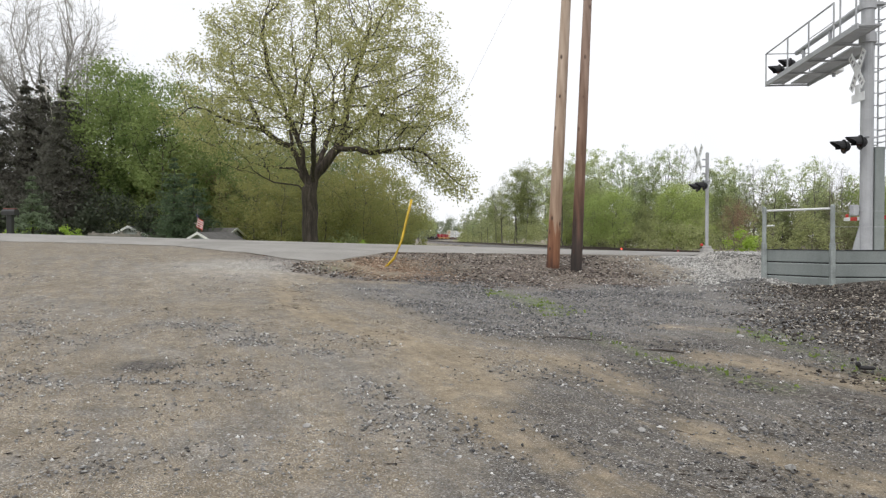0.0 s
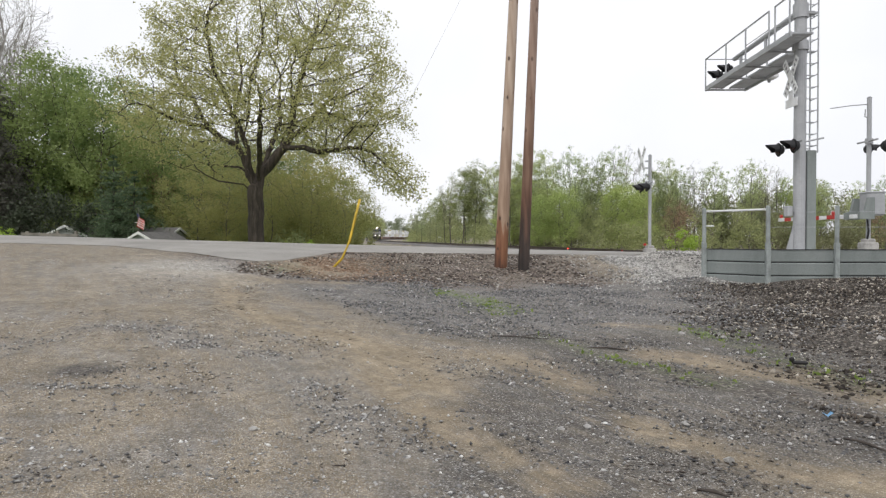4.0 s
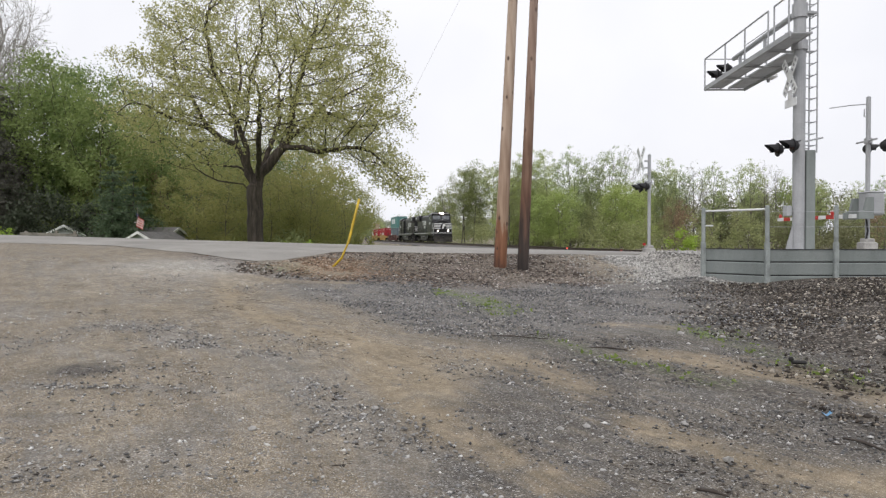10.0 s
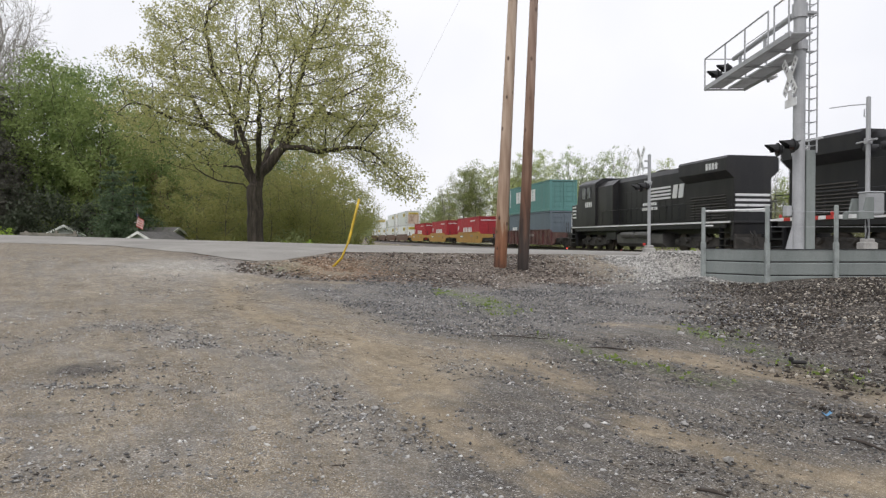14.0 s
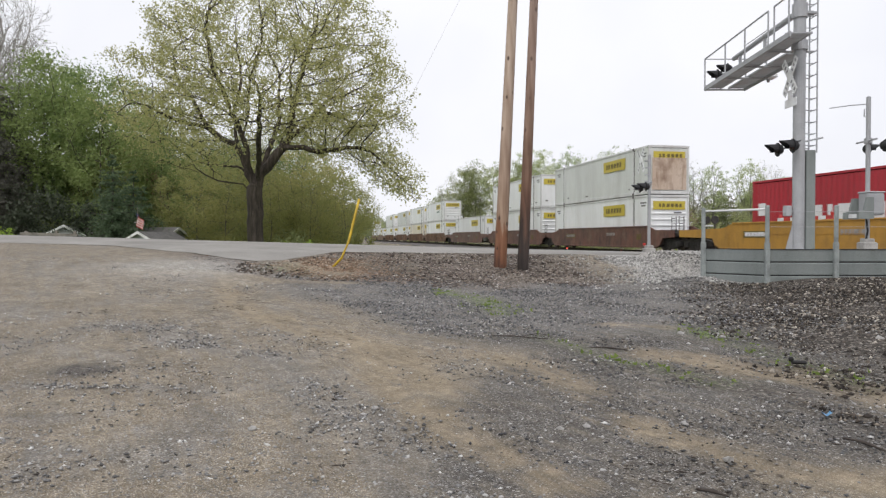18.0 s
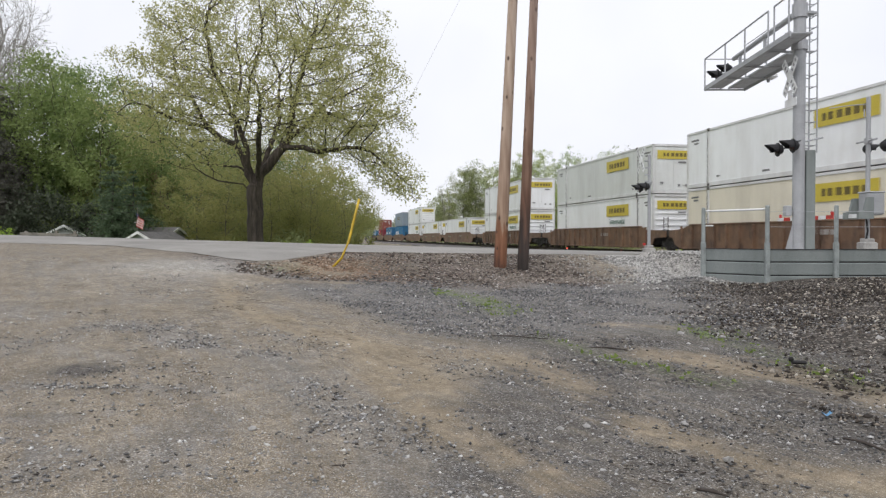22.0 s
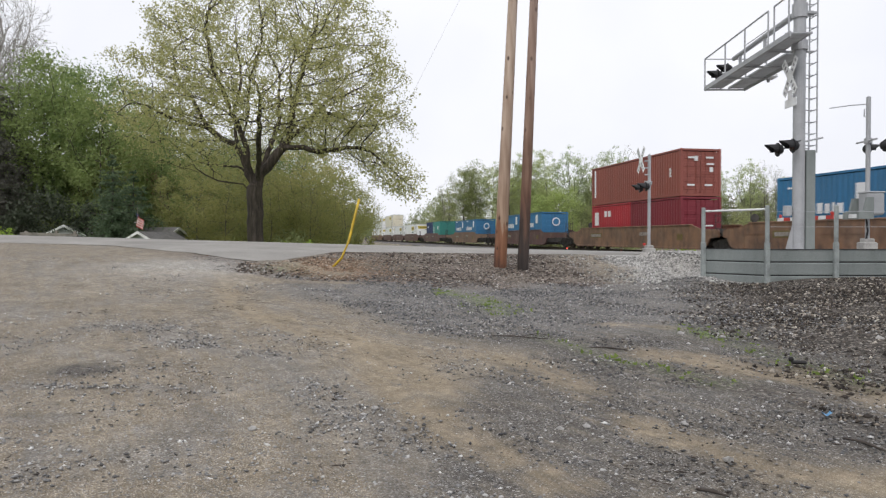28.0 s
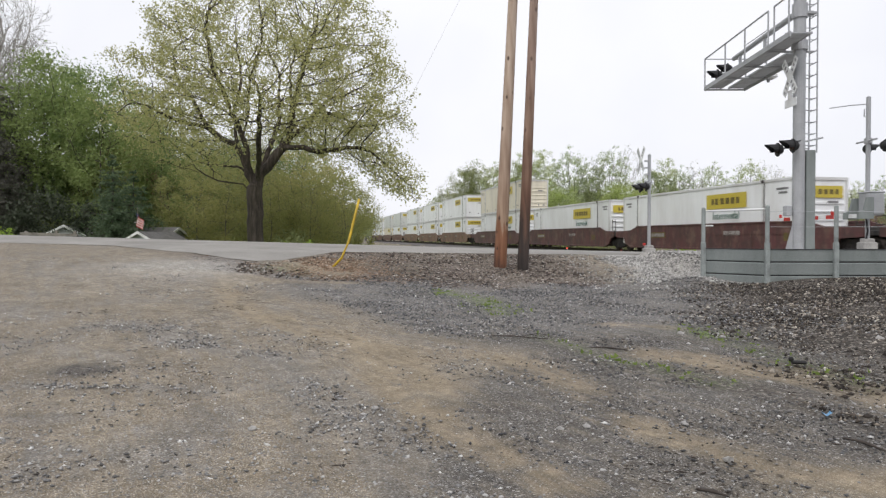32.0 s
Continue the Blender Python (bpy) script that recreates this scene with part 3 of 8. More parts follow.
def leaf_mesh(name, centres, sizes, rng, material, long=1.5, corners=3, facing=None):
    """Many small leaves, each of three or four corners; facing: the way each one looks, or none for all ways."""
    c = np.asarray(centres, float)
    k = len(c)
    u = rng.normal(size=(k, 3))
    w = rng.normal(size=(k, 3))
    if facing is not None:
        f = facing / (np.linalg.norm(facing, axis=1, keepdims=True) + 1e-6)
        u -= f * (u * f).sum(1, keepdims=True)
        w = np.cross(f, u)
    u /= np.linalg.norm(u, axis=1, keepdims=True)
    w -= u * (w * u).sum(1, keepdims=True)
    w /= np.linalg.norm(w, axis=1, keepdims=True)
    sz = np.asarray(sizes, float).reshape(-1, 1) * (0.6 + 0.8 * rng.random((k, 1)))
    u, w = u * sz * long / 2, w * sz / 2
    if corners == 4:
        v = np.stack((c - u, c + w * 0.9 - u * 0.1, c + u, c - w * 0.9 - u * 0.1), 1).reshape(-1, 3)
    else:
        v = np.stack((c - u * 0.9 + w, c - u * 0.9 - w, c + u * 1.1), 1).reshape(-1, 3)
    me = bpy.data.meshes.new(name)
    me.vertices.add(corners * k)
    me.vertices.foreach_set("co", v.ravel())
    me.loops.add(corners * k)
    me.loops.foreach_set("vertex_index", np.arange(corners * k))
    me.polygons.add(k)
    me.polygons.foreach_set("loop_start", np.arange(k) * corners)
    me.materials.append(material)
    me.update(calc_edges=True)
    return me


def curve_pts(p0, d0, p1, steps, rng, wob):
    """A bent way from p0, leaving along d0, to p1."""
    ln = (p1 - p0).length
    c = p0 + d0 * ln * 0.45
    pts = []
    for i in range(steps + 1):
        t = i / steps
        q = p0 * (1 - t) ** 2 + c * 2 * t * (1 - t) + p1 * t * t
        if 0 < i < steps:
            q = q + Vector(rng.normal(size=3)) * ln * wob
        pts.append(q)
    return pts


def grow(seed, height, fork, radius, trunk_r, counts, leaf_n, leaf_size, low=0.25, lean=0.0, sides=6, cloud=0.5, up=0.35, twig=0.012, rise=0.7, twigs=0.3, deep=0.5, lead=1):
    """Wood and leaf places of a broadleaf tree. counts: limbs, branches a limb, twigs a branch."""
    rng = np.random.default_rng(seed)
    wood, fine, leaves = Geo(), Geo(), []
    top = Vector((rng.normal() * lean, rng.normal() * lean, fork))
    base_r = trunk_r
    wood.tube([(0, 0, -0.4), (0, 0, 0.0), (0, 0, 0.25), Vector((0, 0, 0)).lerp(top, 0.5) + Vector((rng.normal(), rng.normal(), 0)) * 0.04 * fork, top],
              [base_r * 1.5, base_r * 1.35, base_r * 1.08, base_r * 0.95, base_r * 0.92], sides + 4)
    mid_z, rz = low * height + (1 - low) * height * 0.5, (1 - low) * height * 0.5
    n1, n2, n3 = counts

    def shell(az, el, fill):
        r = radius * (0.74 + 0.4 * rng.random()) * fill
        side = math.cos(el) ** (0.45 if el < 0 else 0.8)
        return Vector((math.cos(az) * side * r, math.sin(az) * side * r, mid_z + math.sin(el) * rz * fill * (0.9 + 0.2 * rng.random())))

    for i in range(n1):
        az = 2 * math.pi * (i * 0.381966 + 0.1 * rng.random())
        el = 1.35 if not i else math.asin(0.62 + 0.07 * i) if i < lead else math.asin(min(0.98, -deep + (0.9 + deep) * (i + 0.5 - lead) / (n1 - lead)))
        end = shell(az, el, 0.72)
        start = top.lerp(Vector((0, 0, fork * 0.8)), rng.random() if i > n1 // 3 else 0)
        d0 = Vector((math.cos(az), math.sin(az), rise + 0.9 * max(0, math.sin(el)))).normalized()
        pts = curve_pts(start, d0, end, 6, rng, 0.03)
        r0 = base_r * (0.62 if i < max(4, lead) else 0.45 if lead < 2 else 0.27) * (0.85 + 0.3 * rng.random())
        wood.tube(pts, [r0 * (1 - 0.8 * k / 6) for k in range(7)], sides, False)
        for j in range(n2):
            t = 0.25 + 0.75 * (j + rng.random()) / n2
            k = min(5, int(t * 6))
            p = pts[k].lerp(pts[k + 1], t * 6 - k)
            away = (end - start).normalized()
            a2, e2 = az + rng.normal() * 0.65, max(-1.2 * deep, min(1.5, el + rng.normal() * 0.4))
            q = shell(a2, e2, 0.7 + 0.32 * rng.random())
            q = p + (q - p) * min(1.0, 0.55 * radius / max(0.1, (q - p).length) + 0.25)
            d1 = (away + Vector(rng.normal(size=3)) * 0.45 + Vector((0, 0, up))).normalized()
            pb = curve_pts(p, d1, q, 4, rng, 0.05)
            r1 = max(twig * 1.6, r0 * (1 - 0.8 * t) * 0.55)
            if twigs > 0.9:
                fine.tube(pb, [r1, r1 * 0.75, r1 * 0.55, r1 * 0.4, twig], max(3, sides - 2), False)
            else:
                fine.tube([pb[0], pb[2], pb[4]], [r1, r1 * 0.55, twig], 3, False)
            for m in range(n3):
                t3 = 0.2 + 0.8 * (m + rng.random()) / n3
                kk = min(3, int(t3 * 4))
                p3 = pb[kk].lerp(pb[kk + 1], t3 * 4 - kk)
                d3 = ((q - p).normalized() + Vector(rng.normal(size=3)) * 0.8 + Vector((0, 0, up * 0.6))).normalized()
                ln = radius * (0.1 + 0.12 * rng.random())
                p4 = p3 + d3 * ln
                pm = p3.lerp(p4, 0.5) + Vector(rng.normal(size=3)) * ln * 0.1
                if rng.random() < twigs:
                    fine.tube([p3, pm, p4] if twigs > 0.9 else [p3, p4], [twig * 1.2, twig, twig * 0.5] if twigs > 0.9 else [twig * 1.2, twig * 0.6], 3, False)
                if leaf_n:
                    ts = rng.random((leaf_n, 1)) ** 0.6
                    c = np.array(p3) + (np.array(p4) - np.array(p3)) * ts + rng.normal(size=(leaf_n, 3)) * cloud * ln * 0.5
                    leaves.append(c)
    return wood, fine, (np.concatenate(leaves) if leaves else np.zeros((0, 3))), rng


def colonise(seed, stems, cloud, step, reach, kill, lift=0.0, jitter=0.12, rounds=90):
    """Grows wood from a few stems towards a cloud of places: nodes and their parents."""
    rng = np.random.default_rng(seed)
    pos, parent = [], []
    for pts, root in stems:
        last = -1
        if root is not None:
            last = int(np.argmin(((np.array(pos) - np.array(pts[0])) ** 2).sum(1)))
            pts = [tuple(pos[last])] + list(pts[1:])
        for p, q in zip(pts[:-1], pts[1:]):
            p, q = np.array(p, float), np.array(q, float)
            k = max(2, int(np.linalg.norm(q - p) / step + 0.5))
            for i in range(0 if last < 0 else 1, k + 1):
                wob = rng.normal(size=3) * step * 0.1 if 0 < i < k else 0
                pos.append(p + (q - p) * i / k + wob)
                parent.append(last)
                last = len(pos) - 1
    cloud = np.array(cloud, float)
    start = np.array(pos)
    near = np.zeros(len(cloud), int)
    dist = np.full(len(cloud), 1e9)
    for i in range(0, len(start), 64):
        d = np.linalg.norm(cloud[:, None] - start[None, i:i + 64], axis=2)
        j = d.argmin(1)
        dj = d[np.arange(len(cloud)), j]
        hit = dj < dist
        near[hit], dist[hit] = j[hit] + i, dj[hit]
    shoots = np.zeros(200000, int)
    for _ in range(rounds):
        live = (dist > kill) & (dist < reach) & (shoots[near] < 3)
        if not live.any():
            break
        ids = np.unique(near[live])
        where = np.searchsorted(ids, near[live])
        base = np.array([pos[i] for i in ids])
        d = cloud[live] - base[where]
        d /= np.linalg.norm(d, axis=1, keepdims=True)
        push = np.zeros_like(base)
        np.add.at(push, where, d)
        push /= np.linalg.norm(push, axis=1, keepdims=True) + 1e-6
        push += rng.normal(size=push.shape) * jitter + np.array([0, 0, lift])
        push /= np.linalg.norm(push, axis=1, keepdims=True) + 1e-6
        tips = base + push * step
        first = len(pos)
        pos.extend(tips)
        parent.extend(ids.tolist())
        shoots[ids] += 1
        d = np.linalg.norm(cloud[:, None] - tips[None], axis=2)
        j = d.argmin(1)
        dj = d[np.arange(len(cloud)), j]
        hit = dj < dist
        near[hit], dist[hit] = j[hit] + first, dj[hit]
        cloud, near, dist = cloud[dist > kill], near[dist > kill], dist[dist > kill]
        if not len(cloud):
            break
    return np.array(pos), np.array(parent), rng


def wood_of(pos, parent, twig, power, sides, flare=1.35, thick=0.06, stout=0.0):
    """Tubes along the grown wood, the thick limbs apart from the fine ones."""
    n = len(pos)
    kids = collections.defaultdict(list)
    for i in range(n):
        if parent[i] >= 0:
            kids[parent[i]].append(i)
    flow = np.zeros(n)
    for i in range(n - 1, -1, -1):
        if not kids[i]:
            flow[i] = 1.0
        if parent[i] >= 0:
            flow[parent[i]] += flow[i]
    rad = twig * flow ** (1 / power)
    if stout:
        share = flow / flow.max()
        rad = np.maximum(stout * share ** 0.53, twig)
    rad[0] *= flare
    limbs, fine = Geo(), Geo()
    todo = [(i, None) for i in range(n) if parent[i] < 0]
    while todo:
        i, root = todo.pop()
        chain, rr = ([root] if root is not None else []) + [i], [min(rad[root], rad[i] * 1.15)] if root is not None else []
        rr.append(rad[i])
        while kids[i]:
            order = sorted(kids[i], key=lambda k: -flow[k])
            todo.extend((k, i) for k in order[1:])
            i = order[0]
            chain.append(i)
            rr.append(rad[i])
        if len(chain) < 2:
            continue
        big = rr[0] > thick
        if not big and len(chain) > 4:
            keep = list(range(0, len(chain) - 1, 2)) + [len(chain) - 1]
            chain, rr = [chain[k] for k in keep], [rr[k] for k in keep]
        (limbs if big else fine).tube([Vector(pos[k]) for k in chain], rr, sides if big else 3, False)
    return limbs, fine, flow


def crown_cloud(rng, count, centre, wide, deep, above, below, hollow=0.5, clumps=0, spread_c=0.2):
    """Places filling a crown, more of them towards its outside, gathered in clumps."""
    d = rng.normal(size=(clumps or count, 3))
    d /= np.linalg.norm(d, axis=1, keepdims=True)
    d *= (hollow ** 3 + (1 - hollow ** 3) * rng.random((len(d), 1))) ** (1 / 3) * (0.86 + 0.2 * rng.random((len(d), 1)))
    if clumps:
        d = d[rng.integers(0, clumps, count)] + rng.normal(size=(count, 3)) * spread_c
    d[:, 2] *= np.where(d[:, 2] > 0, above, below)
    return d * np.array([wide, deep, 1]) + np.array(centre)


def leafy(rng, pos, flow, leaf_n, cloud, limit=3):
    """Leaf places about the ends of the wood."""
    ends = pos[flow <= limit]
    c = np.repeat(ends, leaf_n, axis=0)
    return c + rng.normal(size=c.shape) * cloud


def puffs(rng, centres, radius, per, flat=0.8, loose=1.3):
    """Leaf places on small rounded clumps, with the way each leaf looks."""
    c = np.repeat(np.asarray(centres, float), per, axis=0)
    r = np.repeat(radius * (0.55 + 0.8 * rng.random(len(centres))), per)[:, None]
    d = rng.normal(size=c.shape)
    d /= np.linalg.norm(d, axis=1, keepdims=True)
    p = c + d * r * rng.random((len(c), 1)) ** 0.42 * np.array([1, 1, flat]) + rng.normal(size=c.shape) * r * 0.14
    return p, d + rng.normal(size=c.shape) * loose + np.array([0, 0, 0.45])


def airy_tree(name, label, m, seed, bark, leaf, height, wide, crown_from, clumps, puff, per, size, trunk_r, bole=0.45, lift=0.12, step=0.5, hollow=0.35, long=1.4, vase=0.0, loose=1.3):
    """A woodland tree with a clear trunk and an open crown of leaf clumps; vase: how far the crown narrows towards its foot."""
    rng = np.random.default_rng(seed)
    low = crown_from * height
    mid = low + (height - low) * 0.48
    ends = crown_cloud(rng, clumps, (0, 0, mid), wide - puff * 0.5, wide - puff * 0.5, height - mid, mid - low, hollow)
    ends[:, 2] = low + (ends[:, 2] - low) * (height - puff * 0.5 - low) / (ends[:, 2].max() - low)
    ends[:, :2] *= (1 - vase + vase * 1.15 * (np.clip(ends[:, 2:] - low, 0, None) / (height - low)) ** 0.6)
    pts = np.repeat(ends, 6, axis=0)
    pts = pts + rng.normal(size=pts.shape) * puff * 0.55
    lean = rng.normal(size=2) * 0.02 * height
    stem = [(0, 0, -0.4), (lean[0] * 0.4, lean[1] * 0.4, low * 0.8), (lean[0], lean[1], low + (height - low) * bole)]
    pos, parent, rng = colonise(seed, [(stem, None)], pts, step, height * 0.6, step * 1.1, lift)
    tips = max(4, len(pts) * 0.8)
    limbs, fine, flow = wood_of(pos, parent, trunk_r / tips ** (1 / 2.1), 2.1, 5, 1.3, trunk_r * 0.22)
    t = thing(name, label, "tree", m)
    part("trunk", limbs, bark, t, smooth=True)
    part("branchwork", fine, bark, t, smooth=True)
    leaves, facing = puffs(rng, ends, puff, per, loose=loose)
    part("crown", leaf_mesh("crown", leaves, np.full(len(leaves), size), rng, leaf, long, 3, facing), None, t)
    return t


def great_maple(m):
    rng = np.random.default_rng(12)
    pts = crown_cloud(rng, 6800, (0.8, 0, 8.6), 8.8, 8.0, 8.6, 5.0, 0.45, 900, 0.045)
    # the side over the railway line is lifted clear and droops only at its rim
    hang = np.where(pts[:, 0] > 0, np.where(pts[:, 0] > 6.2, 3.4, 6.6 - 0.16 * pts[:, 0]), 4.3)
    pts = pts[pts[:, 2] > hang]
    pts[:, 0] -= np.clip(pts[:, 0] - 4.5, 0, None) * np.clip((pts[:, 2] - 8.0) / 8.0, 0, 1) * 0.2
    pts = pts[(np.hypot(pts[:, 0], pts[:, 1]) > 1.6 + 0.42 * np.clip(10 - pts[:, 2], 0, None))]
    rim = rng.random((420, 1)) ** 0.7
    sprays = np.array([6.0, -1.4, 5.9]) * (1 - rim) + np.array([9.4, -1.8, 3.9]) * rim + rng.normal(size=(420, 3)) * np.array([0.45, 0.9, 0.5])
    pts = np.concatenate((pts, sprays))
    pts = pts[~((np.abs(pts[:, 0] - 0.9) < 0.7) & (np.abs(pts[:, 2] - 11.9) < 1.0))]
    stems = [([(0, 0, -0.6), (0.0, 0, 1.6), (-0.03, 0, 3.4), (-0.1, 0.05, 4.3)], None),
             ([(-0.05, 0.05, 4.0), (0.45, 0.1, 4.9), (1.15, 0.2, 5.75), (2.0, 0.3, 6.9), (3.15, 0.4, 7.85), (4.3, 0.7, 9.3)], 1),
             ([(1.15, 0.2, 5.75), (1.75, 0.7, 7.4), (2.0, 0.9, 9.0), (1.9, 1.2, 11.4)], 1),
             ([(2.0, 0.3, 6.9), (2.35, 0.0, 8.8), (3.05, -0.3, 11.3), (3.7, -0.5, 13)], 1),
             ([(1.6, 0.2, 6.4), (3.05, -0.5, 6.25), (4.0, -0.9, 5.9), (5.2, -1.1, 6.05)], 1),
             ([(-0.1, 0.05, 4.2), (-0.35, -0.3, 5.5), (-0.5, -0.5, 7.1), (-0.15, -0.7, 8.4), (0.0, -0.8, 10.3), (0.6, -0.9, 11.9)], 1),
             ([(-0.4, -0.4, 6.4), (-1.3, -1.0, 8.8), (-2.1, -1.4, 10.9), (-2.3, -1.6, 13.0)], 1),
             ([(-0.05, 0.05, 4.0), (-0.7, 0.25, 5.5), (-1.15, 0.3, 6.5), (-2.1, 0.3, 6.9), (-2.85, 0.3, 7.5), (-3.6, 0.5, 8.8), (-4.8, 0.7, 10.5)], 1),
             ([(-1.15, 0.3, 6.5), (-1.5, 1.0, 8.6), (-1.2, 1.6, 10.8)], 1),
             ([(-2.85, 0.3, 7.5), (-4.4, -0.6, 7.8), (-6.0, -1.0, 8.6)], 1),
             ([(0.0, 0.05, 4.2), (0.4, 1.3, 5.9), (0.8, 2.8, 8.2), (0.6, 3.6, 10.4)], 1),
             ([(0.0, 0, 3.6), (-0.6, -0.3, 4.1), (-1.9, -0.9, 4.25), (-2.85, -1.3, 4.7)], 1),
             ([(-0.1, 0.0, 4.1), (-0.9, 0.4, 5.1), (-1.8, 0.9, 5.3), (-3.2, 1.3, 5.4)], 1),
             ([(0.0, 0, 3.6), (0.75, -0.5, 4.25), (1.5, -1.0, 4.05), (2.0, -1.3, 3.45), (2.75, -1.6, 2.2)], 1),
             ([(0.1, 0.0, 4.2), (0.7, -1.8, 6.2), (1.2, -3.4, 8.4)], 1)]
    pos, parent, rng = colonise(13, stems, pts, 0.4, 9.0, 0.36, 0.2, 0.1, 110)
    limbs, fine, flow = wood_of(pos, parent, 0.01, 1.97, 8, 1.25, 0.06, 0.48)
    t = thing("maple_tree", "large spreading maple with fresh yellow-green leaves and dark forked limbs", "tree", m)
    part("trunk", limbs, M_bark_old, t, smooth=True)
    part("branchwork", fine, M_bark, t, smooth=True)
    bare = (pos[:, 2] < 4.5) & (pos[:, 0] < 5)
    leaves = leafy(rng, pos[~bare], flow[~bare], 16, 0.2, 4)
    part("crown", leaf_mesh("crown", leaves, np.full(len(leaves), 0.092), rng, L_maple, 1.4, 3), None, t)
    return t


def broadleaf(name, label, m, seed, bark, leaf, **kw):
    size = kw.pop("size")
    wood, fine, leaves, rng = grow(seed, leaf_size=size, **kw)
    t = thing(name, label, "tree", m)
    part("trunk", wood, bark, t, smooth=True)
    part("branchwork", fine, bark, t, smooth=True)
    if len(leaves):
        part("crown", leaf_mesh("crown", leaves, np.full(len(leaves), size), rng, leaf, 1.5, 4 if len(leaves) > 40000 else 3), None, t)
    return t


def conifer(name, label, m, seed, height, radius, leaf, dense=1.0, droop=0.25, bare=0.06):
    rng = np.random.default_rng(seed)
    wood = Geo().tube([(0, 0, -0.3), (0, 0, height * 0.5), (0, 0, height * 0.98)], [height * 0.017, height * 0.011, 0.01], 7)
    pts = []
    tiers = int(height * 2.6)
    for i in range(tiers):
        f = (i + rng.random()) / tiers
        z = height * (bare + (1 - bare) * f)
        r = radius * (1 - f) ** 0.8 * (0.55 + 0.6 * rng.random()) + 0.03
        for j in range(int(5 + 4 * (1 - f))):
            a = rng.random() * 6.283
            ln = r * (0.75 + 0.4 * rng.random())
            tip = Vector((math.cos(a) * ln, math.sin(a) * ln, z - droop * ln + 0.1 * ln * rng.normal()))
            wood.tube([(0, 0, z), tip], [0.02 + 0.012 * r, 0.006], 3, False)
            k = int(dense * (10 + 26 * ln / radius))
            ts = rng.random((k, 1)) ** 0.65
            c = np.array([0, 0, z]) + (np.array(tip) - np.array([0, 0, z])) * ts
            c += rng.normal(size=(k, 3)) * np.array([0.11, 0.11, 0.07]) * (0.12 + ln)
            pts.append(c)
    pts = np.concatenate(pts)
    t = thing(name, label, "tree", m)
    part("trunk", wood, M_bark, t, smooth=True)
    part("crown", leaf_mesh("crown", pts, np.full(len(pts), height * 0.006 + 0.06), rng, leaf, 2.2), None, t)
    return t


def on_land(x, y, dz=0.0, turn=0.0, tall=1.0):
    return Matrix.Translation((x, y, float(land(x, y)) + dz)) @ Matrix.Rotation(radians(turn), 4, "Z") @ Matrix.Diagonal((tall, tall, tall, 1))


# the great tree beyond the road
great_maple(Matrix.Translation((-11.2, 42, 0.55)))

# the woods: a few kinds, each copied with its own turn and height
R = random.Random(5)
KINDS, HEIGHTS = {}, {}


